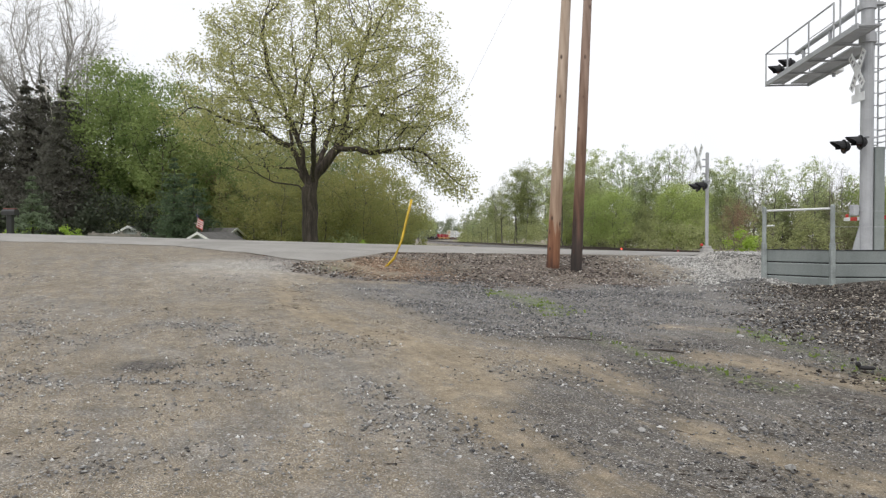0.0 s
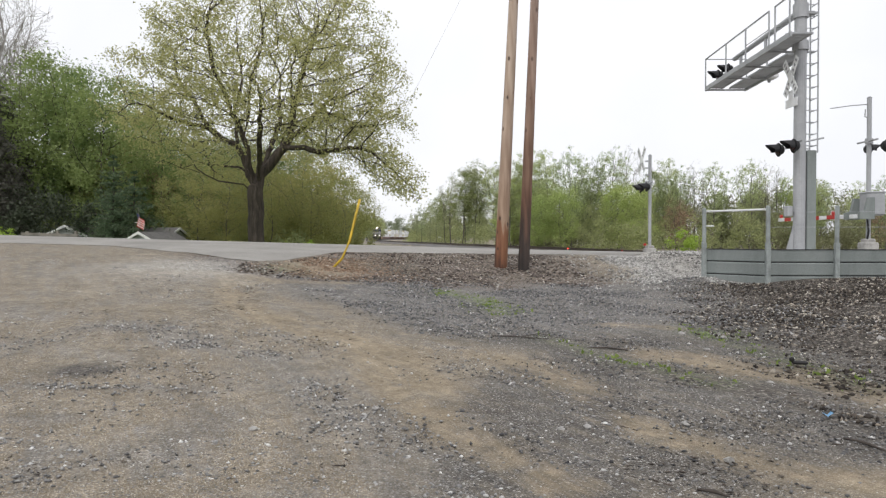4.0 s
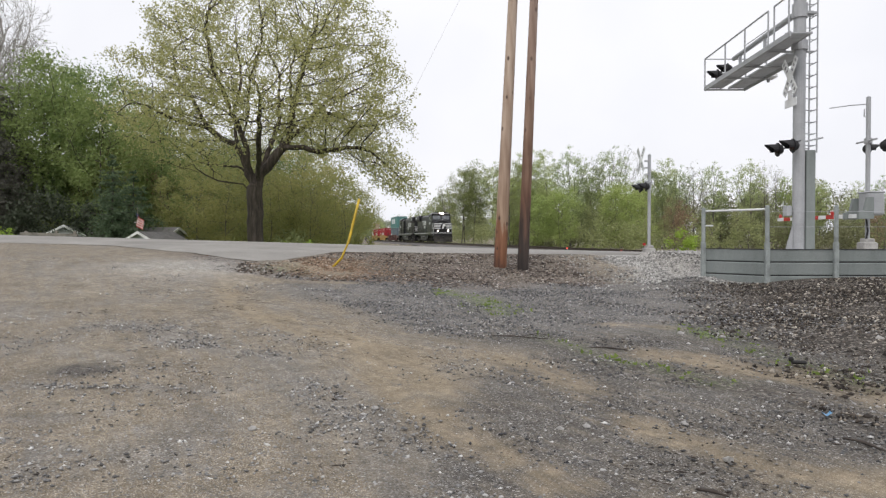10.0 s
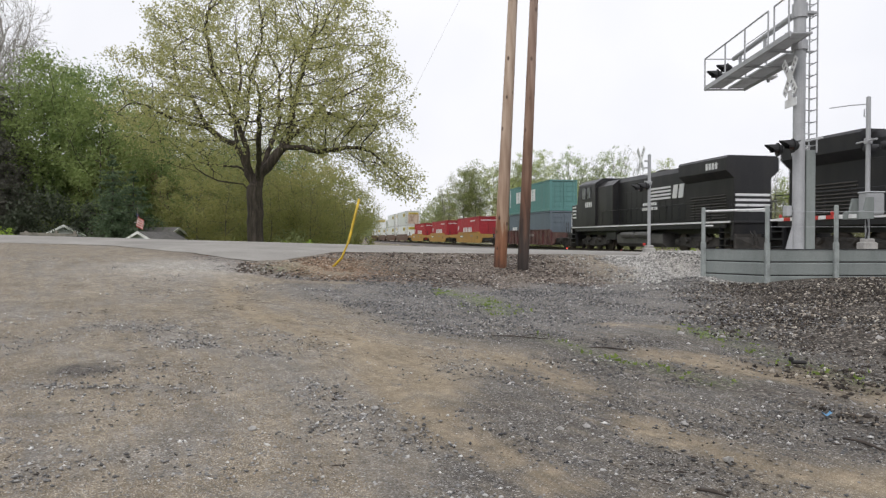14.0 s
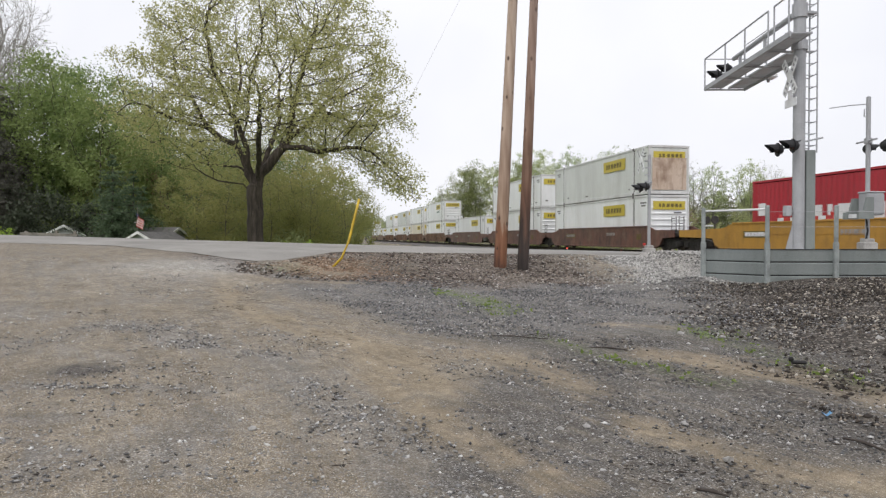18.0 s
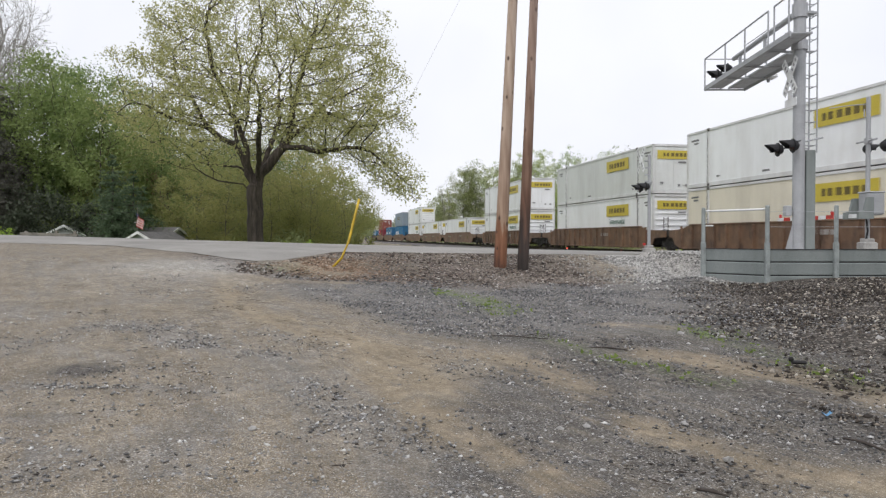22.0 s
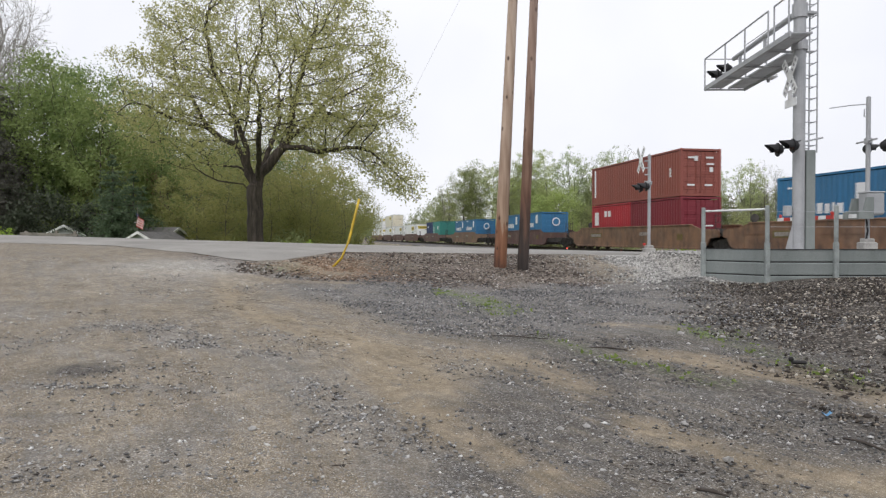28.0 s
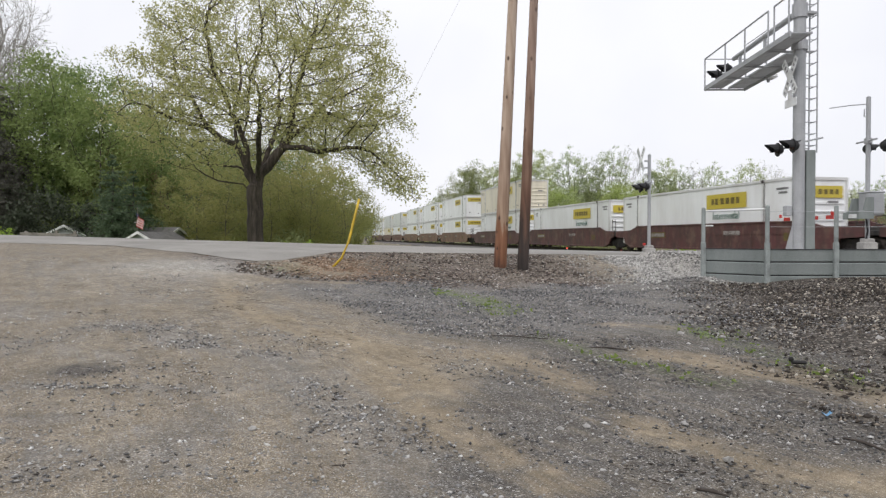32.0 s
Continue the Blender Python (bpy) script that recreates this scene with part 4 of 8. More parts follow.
def kind_of_tree(key):
    """Builds the pattern of a kind once, and gives it."""
    if key not in KINDS:
        far = on_land(0, 400)
        specs = dict(
            spring=(21, M_bark_grey, L_spring, "tall slender woodland tree in pale spring green", dict(height=14, wide=2.7, crown_from=0.28, clumps=165, puff=0.5, per=46, size=0.1, trunk_r=0.25, bole=0.25, lift=0.4, hollow=0.3, vase=0.6, loose=1.0)),
            spring_b=(22, M_bark_grey, L_fresh, "bushy young tree in bright spring green", dict(height=8, wide=3.1, crown_from=0.04, clumps=90, puff=0.8, per=95, size=0.12, trunk_r=0.1, bole=0.3, lift=0.2)),
            olive=(23, M_bark_grey, L_olive, "woodland tree with olive-green young leaves", dict(height=13, wide=3.1, crown_from=0.2, clumps=110, puff=0.75, per=72, size=0.11, trunk_r=0.17, lift=0.3, hollow=0.15, vase=0.35, loose=1.0)),
            grey=(24, M_bark_grey, L_grey, "nearly bare woodland tree with grey-green buds", dict(height=14, wide=3.2, crown_from=0.2, clumps=170, puff=0.5, per=26, size=0.06, trunk_r=0.29, bole=0.25, lift=0.5, hollow=0.3, vase=0.7)),
            bud=(25, M_bark_grey, L_bud, "woodland tree with reddish-brown buds", dict(height=9, wide=2.8, crown_from=0.1, clumps=70, puff=0.8, per=50, size=0.1, trunk_r=0.12, lift=0.25)),
            deep=(26, M_bark, L_deep, "dense woodland tree in full green leaf", dict(height=15, wide=4.4, crown_from=0.04, clumps=105, puff=1.4, per=125, size=0.15, step=0.85, trunk_r=0.22, hollow=0.6, loose=0.8)),
            yellow=(27, M_bark_grey, L_edge, "woodland tree with yellow-green young leaves", dict(height=10, wide=3.9, crown_from=0.06, clumps=110, puff=0.9, per=80, size=0.105, step=0.85, trunk_r=0.15)),
            far_olive=(29, M_bark_grey, L_haze, "distant woodland tree with olive-green young leaves paled for haze", dict(height=12, wide=3.3, crown_from=0.12, clumps=80, puff=0.85, per=32, size=0.21, step=0.85, trunk_r=0.17, lift=0.2)),
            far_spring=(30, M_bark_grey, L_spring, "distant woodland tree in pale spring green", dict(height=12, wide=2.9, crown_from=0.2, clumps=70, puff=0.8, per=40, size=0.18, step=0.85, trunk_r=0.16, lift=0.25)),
            fan=(28, M_bark_grey, L_spring, "fan-shaped airy tree in pale spring green", dict(height=13, wide=2.9, crown_from=0.26, clumps=170, puff=0.44, per=40, size=0.09, trunk_r=0.27, bole=0.15, lift=0.5, hollow=0.3, vase=0.75, loose=1.0)),
        )
        if key in specs:
            seed, bark, leaf, label, kw = specs[key]
            KINDS[key] = airy_tree("woodland_tree", label, far, seed, bark, leaf, **kw)
            HEIGHTS[key] = kw["height"]
        elif key == "dark":
            KINDS[key] = conifer("spruce_tree", "tall dark spruce with drooping branches", far, 31, 16, 7.0, L_needle, 2.4)
        elif key == "pine":
            KINDS[key] = conifer("pine_tree", "bushy blue-green pine at the wood edge", far, 32, 7, 2.9, L_pine, 1.6, -0.1, 0.02)
        KINDS[key]["group"] = "trees of the woods"
        return KINDS[key], True
    return KINDS[key], False


def plant(key, x, y, tall=1.0, turn=None, height=0.0):
    ob, fresh = kind_of_tree(key)
    tall = height / HEIGHTS[key] if height else tall
    m = on_land(x, y, -0.1, R.uniform(0, 360) if turn is None else turn)
    sc = Matrix.Diagonal((tall * R.uniform(0.92, 1.08), tall * R.uniform(0.92, 1.08), tall, 1))
    if fresh:
        ob.matrix_basis = m @ sc
        return ob
    c = copy_thing(ob, m)
    c.scale = sc.to_scale()
    return c


def grown(key, x, y, height):
    """Plants a tree of a kind at a height in metres."""
    return plant(key, x, y, height=height)


def woods():
    # beyond the track, along it towards the distance
    for i in range(22):
        s = 96 + i * 9 + R.uniform(-3, 3)
        for row in range(2):
            c = 31.5 + row * 8.0 + R.uniform(-1.2, 1.2) + 0.12 * max(0, s - 205)
            p = at(c + float(bend(s)), s)
            h = (7.5, 12)[row] * R.uniform(0.8, 1.15) * (1.0 if s < 140 else 0.78)
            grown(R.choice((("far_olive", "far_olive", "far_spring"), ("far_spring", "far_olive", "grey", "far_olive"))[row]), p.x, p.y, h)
    for x, y, h, key in ((6.6, 131, 15.6, "olive"), (9.4, 128, 15.2, "fan"), (12.5, 126, 14.5, "spring"), (4.2, 138, 14.6, "grey"), (0.9, 172, 13.0, "olive"), (-2.6, 196, 12.0, "grey")):
        grown(key, x, y, h)
    for x, y, h, key in ((-3.3, 165, 9.2, "far_olive"), (-5.6, 178, 9.0, "far_olive"), (-1.6, 152, 10.0, "far_olive"), (0.2, 141, 11.2, "olive"), (1.3, 136, 13.2, "grey"), (3.4, 131, 15.0, "olive"), (5.4, 130, 15.2, "olive"), (-8.0, 205, 9.0, "grey"), (-9.5, 220, 9.0, "far_olive")):
        grown(key, x, y, h)
    # the far edge of the near woods, where the line curves away
    for i in range(14):
        for row in range(2):
            y = 262 + i * 10 + R.uniform(-3, 3)
            grown(R.choice(("far_olive", "far_spring", "far_olive")), -32.5 - 0.012 * (y - 262) - row * 5 + R.uniform(-1, 1), y, R.uniform(10.0, 12.5))
    # the wood's face across the track: tall airy trees, then bright low growth before them
    for x, y, h, key in ((8.6, 92, 12.4, "olive"), (11.4, 92, 13.4, "spring"), (13.2, 90, 13.2, "spring"), (16.4, 92, 13.6, "fan"), (19.4, 95, 12.4, "olive"), (21.9, 92, 14.2, "fan"), (24.4, 95, 14.5, "grey"), (26.6, 92, 11.2, "olive"),
                         (29.6, 92, 12.6, "spring"), (31.6, 93, 11.6, "fan"), (33.4, 94, 12.2, "grey"), (35.6, 92, 12.2, "fan"), (39.2, 92, 12.3, "fan"), (42.8, 93, 12.4, "grey"), (44.6, 94, 11.8, "grey"), (45.8, 92, 9.4, "olive"), (49.5, 92, 9.6, "fan"), (53, 92, 9.2, "spring"), (57, 92, 10, "fan"), (61, 93, 9.5, "olive"), (66, 93, 10, "fan"), (71, 93, 10.5, "spring"), (77, 92, 10, "fan")):
        grown(key, x, y + R.uniform(-2, 2), h * 0.97)
    for x, y, h, key in ((10.6, 80, 6.3, "spring_b"), (13.2, 79, 7.0, "spring_b"), (17.4, 82, 5.8, "olive"), (19.4, 79, 7.6, "spring_b"), (21.8, 80, 7.4, "spring_b"), (26.6, 82, 6.2, "bud"), (28.2, 84, 5.6, "bud"), (31.8, 84, 5.2, "grey"),
                         (35, 83, 5.6, "olive"), (38.5, 82, 5.0, "olive"), (42, 83, 5.6, "olive"), (46, 82, 5.2, "grey"), (50, 82, 5.0, "bud"), (54, 82, 5.4, "olive"), (58, 82, 5.2, "olive"), (63, 82, 5.4, "olive"), (68, 82, 5.6, "olive"), (74, 82, 5.4, "spring_b")):
        grown(key, x, y + R.uniform(-1, 1), h)
    for i in range(10):
        grown(R.choice(("olive", "spring_b", "olive")), 9 + i * 4.8 + R.uniform(-1, 1), 98 + R.uniform(-2, 2), R.uniform(8.0, 10.0))
    for i in range(15):
        grown(R.choice(("olive", "grey", "spring", "olive")), 10 + i * 5.2 + R.uniform(-1.5, 1.5), 108 + R.uniform(-5, 8), R.uniform(8.5, 11))
    # beyond the road on the near side of the track; the edge of the woods leaves the line clear
    for i in range(16):
        y = 60 + i * 13 + R.uniform(-3, 3)
        edge = -0.118 * y - 4.2 + 0.014 * max(0, y - 95)
        for row in range(2):
            grown(R.choice(("yellow", "olive", "yellow", "grey") if y < 110 else ("far_olive", "far_spring", "far_olive", "grey")), edge - row * 5 + R.uniform(-1.0, 0.3), y, R.uniform(8.5, 10.5) + row)
    for i in range(12):
        x, y = -33 + i * 1.7 + R.uniform(-1, 1), 66 + R.uniform(-4, 4)
        grown(R.choice(("yellow", "olive", "yellow", "bud")), x, y, R.uniform(8, 10))
        grown(R.choice(("grey", "olive", "deep")), x + R.uniform(-1, 1), y + 10, R.uniform(12, 14))
    for x, y, h in ((-19.4, 56, 8.8), (-16.6, 54, 8.2), (-13.6, 55, 8.4), (-10.6, 56, 7.6), (-8.6, 60, 7.8), (-9.6, 65, 8.8), (-8.6, 69, 7.6)):
        grown("yellow", x, y, h)
    for x, y, key, h in ((-24, 62, "deep", 11.5), (-28, 58, "deep", 14.2), (-31.5, 61, "deep", 15), (-20.5, 66, "deep", 10), (-36, 66, "deep", 15), (-30, 72, "deep", 13.5), (-25, 74, "deep", 13), (-44, 68, "deep", 14), (-34.6, 61, "deep", 16.2), (-38.5, 69, "deep", 17.4), (-33, 75, "deep", 17)):
        grown(key, x, y, h)
    for x, y, key, tall in ((-35.3, 55, "dark", 0.68), (-39.5, 57, "dark", 0.84), (-37.9, 60, "dark", 0.86), (-42, 56, "dark", 0.82), (-41.4, 62, "dark", 0.92), (-45.4, 59, "dark", 0.85), (-50, 66, "dark", 0.8),
                            (-22.8, 52, "pine", 0.95), (-25.0, 53.5, "pine", 1.02), (-23.9, 51, "pine", 0.72), (-21.6, 62, "pine", 0.85)):
        plant(key, x, y, tall)


def undergrowth(name, label, places, leaf, seed, count, tall, wide, size):
    """Low bushes that stand too thick to count."""
    rng = np.random.default_rng(seed)
    pts, ways = [], []
    for x, y in places:
        h = tall * (0.6 + 0.7 * rng.random())
        k = 7
        c = rng.normal(size=(k, 3)) * np.array([wide, wide, 1.0])
        c[:, 2] = rng.random(k) ** 0.9 * h * 0.9
        c[:, :2] *= 1.15 - 0.8 * c[:, 2:3] / h
        p, f = puffs(rng, c + np.array([x, y, float(land(x, y))]), 0.16 * h + 0.25 * wide, count // k, 1.0)
        pts.append(p)
        ways.append(f)
    pts = np.concatenate(pts)
    return tagged(new(name, leaf_mesh(name, pts, np.full(len(pts), size), rng, leaf, facing=np.concatenate(ways))), label, "undergrowth", kind="stuff")


woods()
sycamore = broadleaf("sycamore_tree", "bare pale-barked sycamore standing above the conifers", on_land(-43.5, 66, -0.2), 41, M_bark_pale, L_bud, height=27, fork=11, radius=8.0, trunk_r=0.35, counts=(18, 15, 12), leaf_n=0, size=0.1, low=0.25, sides=6, up=0.4, twig=0.014, twigs=1.0, deep=0.9)
bough = Geo().tube([(0.2, 0, 14.0), (4.0, -7.0, 13.6), (8.3, -12.8, 12.2), (9.3, -13.4, 11.3), (10.3, -13.6, 10.9), (11.4, -13.6, 11.0)], [0.14, 0.1, 0.07, 0.055, 0.04, 0.02], 6)
bough.tube([(8.3, -12.8, 12.2), (8.6, -13.3, 11.2), (9.2, -13.6, 10.3), (9.4, -13.7, 9.3)], [0.06, 0.05, 0.035, 0.015], 5)
bough.tube([(4.0, -7.0, 13.6), (5.5, -9.5, 14.8), (7.5, -11.5, 15.2)], [0.07, 0.05, 0.02], 5)
part("bough", bough, M_bark_pale, sycamore, "long pale bough hanging before the spruces", smooth=True)
places = []
for i in range(90):
    s = 66 + i * 2.3
    p = at(30.5 + R.uniform(-1.5, 2.5) + float(bend(s)) + 0.1 * max(0, s - 205), s)
    places.append((p.x, p.y))
dim = [(33 + i * 1.15 + R.uniform(-1, 1), 76 + R.uniform(-3, 5) - i * 0.1) for i in range(42)]
for i in range(14):
    places.append((18 + i * 1.15 + R.uniform(-1, 1), 76 + R.uniform(-3, 5) - i * 0.1))
undergrowth("undergrowth", "dense spring-green bushes below the trees across the track", places, L_olive, 61, 420, 3.6, 1.2, 0.14)
undergrowth("undergrowth", "olive bushes and saplings below the thin trees, darkened in colour for shade", dim, L_dim, 69, 800, 3.8, 1.2, 0.12)
places = [(-0.118 * y - 4.0 + R.uniform(-2.0, 0.5), y) for y in [52 + 2.6 * i for i in range(70)]] + [(-34 + 0.65 * i, 61 + R.uniform(-2, 3)) for i in range(34)]
undergrowth("undergrowth", "tangled olive-green bushes at the edge of the woods", places, L_olive, 62, 300, 2.8, 1.0, 0.18)
undergrowth("lime_shrubs", "bright lime-green shrubs in young leaf", [(23.5, 70), (24.8, 71), (-10.2, 50.5), (-8.9, 51.5), (-11.6, 50)], L_lime, 63, 420, 2.3, 0.7, 0.15)
places = [(14 + i * 1.05 + R.uniform(-1.5, 1.5), 96 + R.uniform(-6, 14)) for i in range(95)]
undergrowth("thicket", "tall olive thicket deep in the woods across the track", places, L_olive, 64, 480, 6.0, 1.5, 0.16)
places = [(-44 + i * 0.9 + R.uniform(-1.0, 1.0), 74 + R.uniform(-4, 10)) for i in range(33)] + [(-0.118 * y - 8.5 + R.uniform(-3, 0), y) for y in [66 + 4 * i for i in range(40)]]
undergrowth("thicket", "tall dim thicket deep in the woods beyond the road", places, L_olive, 65, 260, 6.5, 1.4, 0.26)
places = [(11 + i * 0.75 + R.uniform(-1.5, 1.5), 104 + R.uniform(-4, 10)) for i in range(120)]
undergrowth("thicket", "grey-green thicket closing the woods across the track, shade put into its colour", places, L_dim, 67, 900, 7.2, 1.7, 0.18)
# added row of dark foliage where the understory lies in shadow
places = [(-46 + i * 0.75 + R.uniform(-0.5, 0.5), 53 + R.uniform(-1.5, 2.5)) for i in range(26)]
undergrowth("conifer_skirts", "dark low foliage added for the shade under the wood edge", places, L_shade, 70, 420, 3.6, 1.0, 0.15)
places = [(-52 + i * 1.2 + R.uniform(-1, 1), 84 + R.uniform(-4, 6)) for i in range(32)]
undergrowth("thicket", "dark green thicket closing the woods behind the sheds", places, L_deep, 68, 420, 9.0, 2.0, 0.34)
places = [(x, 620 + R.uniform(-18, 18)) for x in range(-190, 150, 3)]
undergrowth("distant_woods", "far line of grey-green woods with haze put into the leaf colour", places, L_far, 66, 900, 16.0, 4.4, 0.62)
# ---- the train ----
SPEED, HEAD = 26.0, 34.5
MOVING = []


def head_s(t):
    return HEAD - SPEED * (t - 13)


def train_pose(t, q, z=0.0, back=False):
    p, turn = track_at(head_s(t) + q)
    return pose(p.x, p.y, RAIL_Z + z, 0, 0, -90 + math.degrees(0.189) - math.degrees(turn) + (180 if back else 0))


def rides(ob, q, z=0.0, back=False):
    """Puts a thing on the train, q metres behind its head, and notes it for motions()."""
    ob.matrix_basis = train_pose(0, q, z, back)
    MOVING.append((ob, q, z, back))
    return ob


def paint(name, c, rust=(0.12, 0.055, 0.03), amount=0.35, rough=0.55, vary=0.05):
    return mat(name, c, rough, 0, dark=tuple(a * (1 - amount) + b * amount for a, b in zip(c, rust)), light=tuple(min(1, x * 1.12) for x in c), scale=0.9, fine=30, streak=4, bump=0.08, vary=vary, wear=0.6)


def soiled(m, dirt, amount, low=0.45, high=0.7, scale=0.7, run=3.0):
    """Lays blotches and runs of road dirt over a paint."""
    nt = m.node_tree
    b = nt.nodes["Principled BSDF"]
    old = b.inputs["Base Color"].links[0].from_socket
    co = nt.nodes.new("ShaderNodeTexCoord")
    for k, (sx, sz, det) in enumerate(((1.0, 1.0, 5), (5.0, 5.0 / (1 + run), 4))):
        mp = nt.nodes.new("ShaderNodeMapping")
        mp.inputs["Scale"].default_value = (sx, sx, sz)
        nt.links.new(co.outputs["Object"], mp.inputs["Vector"])
        nz = nt.nodes.new("ShaderNodeTexNoise")
        nz.inputs["Scale"].default_value, nz.inputs["Detail"].default_value, nz.inputs["Roughness"].default_value = scale, det, 0.65
        nt.links.new(mp.outputs["Vector"], nz.inputs["Vector"])
        r = nt.nodes.new("ShaderNodeMapRange")
        r.inputs["From Min"].default_value, r.inputs["From Max"].default_value = low, high
        r.inputs["To Max"].default_value = amount
        nt.links.new(nz.outputs["Fac"], r.inputs["Value"])
        mx = nt.nodes.new("ShaderNodeMix")
        mx.data_type = "RGBA"
        nt.links.new(r.outputs["Result"], mx.inputs["Factor"])
        nt.links.new(old, mx.inputs["A"])
        mx.inputs["B"].default_value = (*dirt, 1)
        old = mx.outputs["Result"]
    nt.links.new(old, b.inputs["Base Color"])
    return m


P_black = paint("locomotive_black", (0.018, 0.0185, 0.021), (0.06, 0.055, 0.05), 0.45, 0.38, 0)
P_black.node_tree.nodes["Principled BSDF"].inputs["Specular IOR Level"].default_value = 0.32
P_under = mat("running_gear_grime", (0.045, 0.041, 0.037), 0.75, 0, dark=(0.015, 0.014, 0.013), light=(0.11, 0.097, 0.082), scale=3, fine=30, bump=0.3)
P_tank = mat("tank_grime", (0.085, 0.083, 0.08), 0.5, 0, dark=(0.03, 0.029, 0.028), light=(0.16, 0.15, 0.14), scale=2, fine=30, bump=0.1)
P_wheel = mat("wheel_steel", (0.09, 0.075, 0.065), 0.55, 0.5, scale=4)
P_white = paint("white_marking", (0.72, 0.73, 0.74), (0.3, 0.28, 0.26), 0.3, 0.5, 0)
P_glass = mat("cab_glass", (0.11, 0.12, 0.13), 0.12, 0, scale=2, fine=4, bump=0, spec=0.9)
P_yellow = paint("well_car_yellow", (0.46, 0.25, 0.04), amount=0.4)
P_brown = paint("well_car_brown", (0.18, 0.078, 0.056), (0.085, 0.045, 0.035), 0.5)
P_orange = paint("well_car_rust_orange", (0.195, 0.115, 0.068), (0.10, 0.05, 0.03), 0.5)
P_tan = paint("well_car_tan_brown", (0.235, 0.13, 0.075), (0.13, 0.066, 0.04), 0.5)
P_maroon = paint("well_car_maroon", (0.115, 0.04, 0.04), (0.05, 0.03, 0.028), 0.5)
for m in (P_brown, P_orange, P_tan, P_maroon):
    soiled(m, (0.045, 0.032, 0.028), 0.75)
    soiled(m, (0.31, 0.21, 0.15), 0.4, 0.54, 0.74, 1.1)
soiled(P_yellow, (0.12, 0.07, 0.035), 0.5, 0.5, 0.8)
P_dim = mat("faded_lettering", (0.3, 0.28, 0.26), 0.8, bump=0.02)
C_rail = paint("container_edge_grey", (0.66, 0.665, 0.66), (0.3, 0.27, 0.25), 0.5, 0.55)
C_fit = mat("corner_fitting_grime", (0.06, 0.05, 0.045), 0.8, bump=0.1)
C_white = paint("container_white", (0.84, 0.855, 0.86), (0.5, 0.48, 0.45), 0.32, 0.45)
C_cream = paint("container_cream", (0.76, 0.71, 0.58), (0.4, 0.36, 0.29), 0.45, 0.5)
C_grey = paint("container_light_grey", (0.66, 0.68, 0.66), (0.36, 0.35, 0.33), 0.4, 0.5)
C_red = paint("container_red", (0.36, 0.022, 0.034), (0.2, 0.028, 0.03), 0.5, 0.5)
C_brick = paint("container_brick_red", (0.25, 0.072, 0.054), (0.14, 0.045, 0.03), 0.5, 0.55)
C_wine = paint("container_wine_red", (0.19, 0.02, 0.032), (0.1, 0.02, 0.025), 0.5, 0.55)
C_blue = paint("container_blue", (0.03, 0.15, 0.30), (0.05, 0.09, 0.13), 0.4, 0.5)
C_navy = paint("container_navy", (0.018, 0.035, 0.12), (0.03, 0.035, 0.06), 0.4, 0.5)
C_teal = paint("container_teal", (0.045, 0.23, 0.20), (0.05, 0.13, 0.115), 0.4, 0.5)
C_green = paint("container_grey_green", (0.10, 0.245, 0.235), (0.09, 0.15, 0.14), 0.4, 0.5)
C_slate = paint("container_slate_grey", (0.125, 0.16, 0.19), (0.08, 0.09, 0.1), 0.4, 0.55)
C_steelblue = paint("container_grey_blue", (0.24, 0.29, 0.34), (0.15, 0.17, 0.19), 0.4, 0.5)
for m in (C_white, C_cream, C_grey):
    soiled(m, (0.45, 0.415, 0.36), 0.26, 0.52, 0.85, 0.5, 5.0)
D_yellow = paint("label_yellow", (0.55, 0.44, 0.055), (0.42, 0.32, 0.05), 0.3, 0.5, 0)
D_ink = mat("label_ink", (0.15, 0.115, 0.03), 0.6, bump=0)
D_mark = mat("faded_marks", (0.2, 0.2, 0.2), 0.8, bump=0)
D_green = paint("label_green", (0.05, 0.13, 0.10), (0.05, 0.1, 0.08), 0.3, 0.5, 0)
D_stain = soiled(paint("rust_stained_white", (0.58, 0.47, 0.38), (0.3, 0.17, 0.09), 0.5, 0.7, 0), (0.17, 0.09, 0.05), 0.7, 0.5, 0.72, 1.0, 5.0)
H_lamp = glow("headlamp_glow", (1.0, 0.84, 0.78), 90)
H_ditch = glow("ditch_lamp_glow", (1.0, 0.76, 0.67), 60)

CACHE = {}


def cached(key, make):
    if key not in CACHE:
        CACHE[key] = make()
    return CACHE[key]


def bars(parent, material, name, x0, z0, y, heights, widths, gap, label=""):
    """A row of plain bars that stands for lettering on a side that faces -y."""
    x = x0
    for w, h in zip(widths, heights):
        part(name, Geo().box((x + w / 2, y, z0 + h / 2), (w, 0.012, h)), material, parent, label)
        x += w + gap


def wheelset(x, parent, gauge=1.435, r=0.46, name="wheelset"):
    def make():
        g = Geo()
        for sy in (-1, 1):
            y = sy * gauge / 2
            g.tube([(0, y - sy * 0.03, 0), (0, y, 0), (0, y + sy * 0.005, 0), (0, y + sy * 0.12, 0), (0, y + sy * 0.13, 0)], [r + 0.03, r + 0.03, r, r, r * 0.86], 20)
            g.tube([(0, y + sy * 0.13, 0), (0, y + sy * 0.28, 0)], [0.13, 0.11], 10)
        g.tube([(0, -gauge / 2, 0), (0, gauge / 2, 0)], 0.09, 8)
        return g.data("wheelset", P_wheel, False)
    ob = part(name, cached(("wheelset", r), make), None, parent)
    ob.location = (x, 0, r)
    return ob


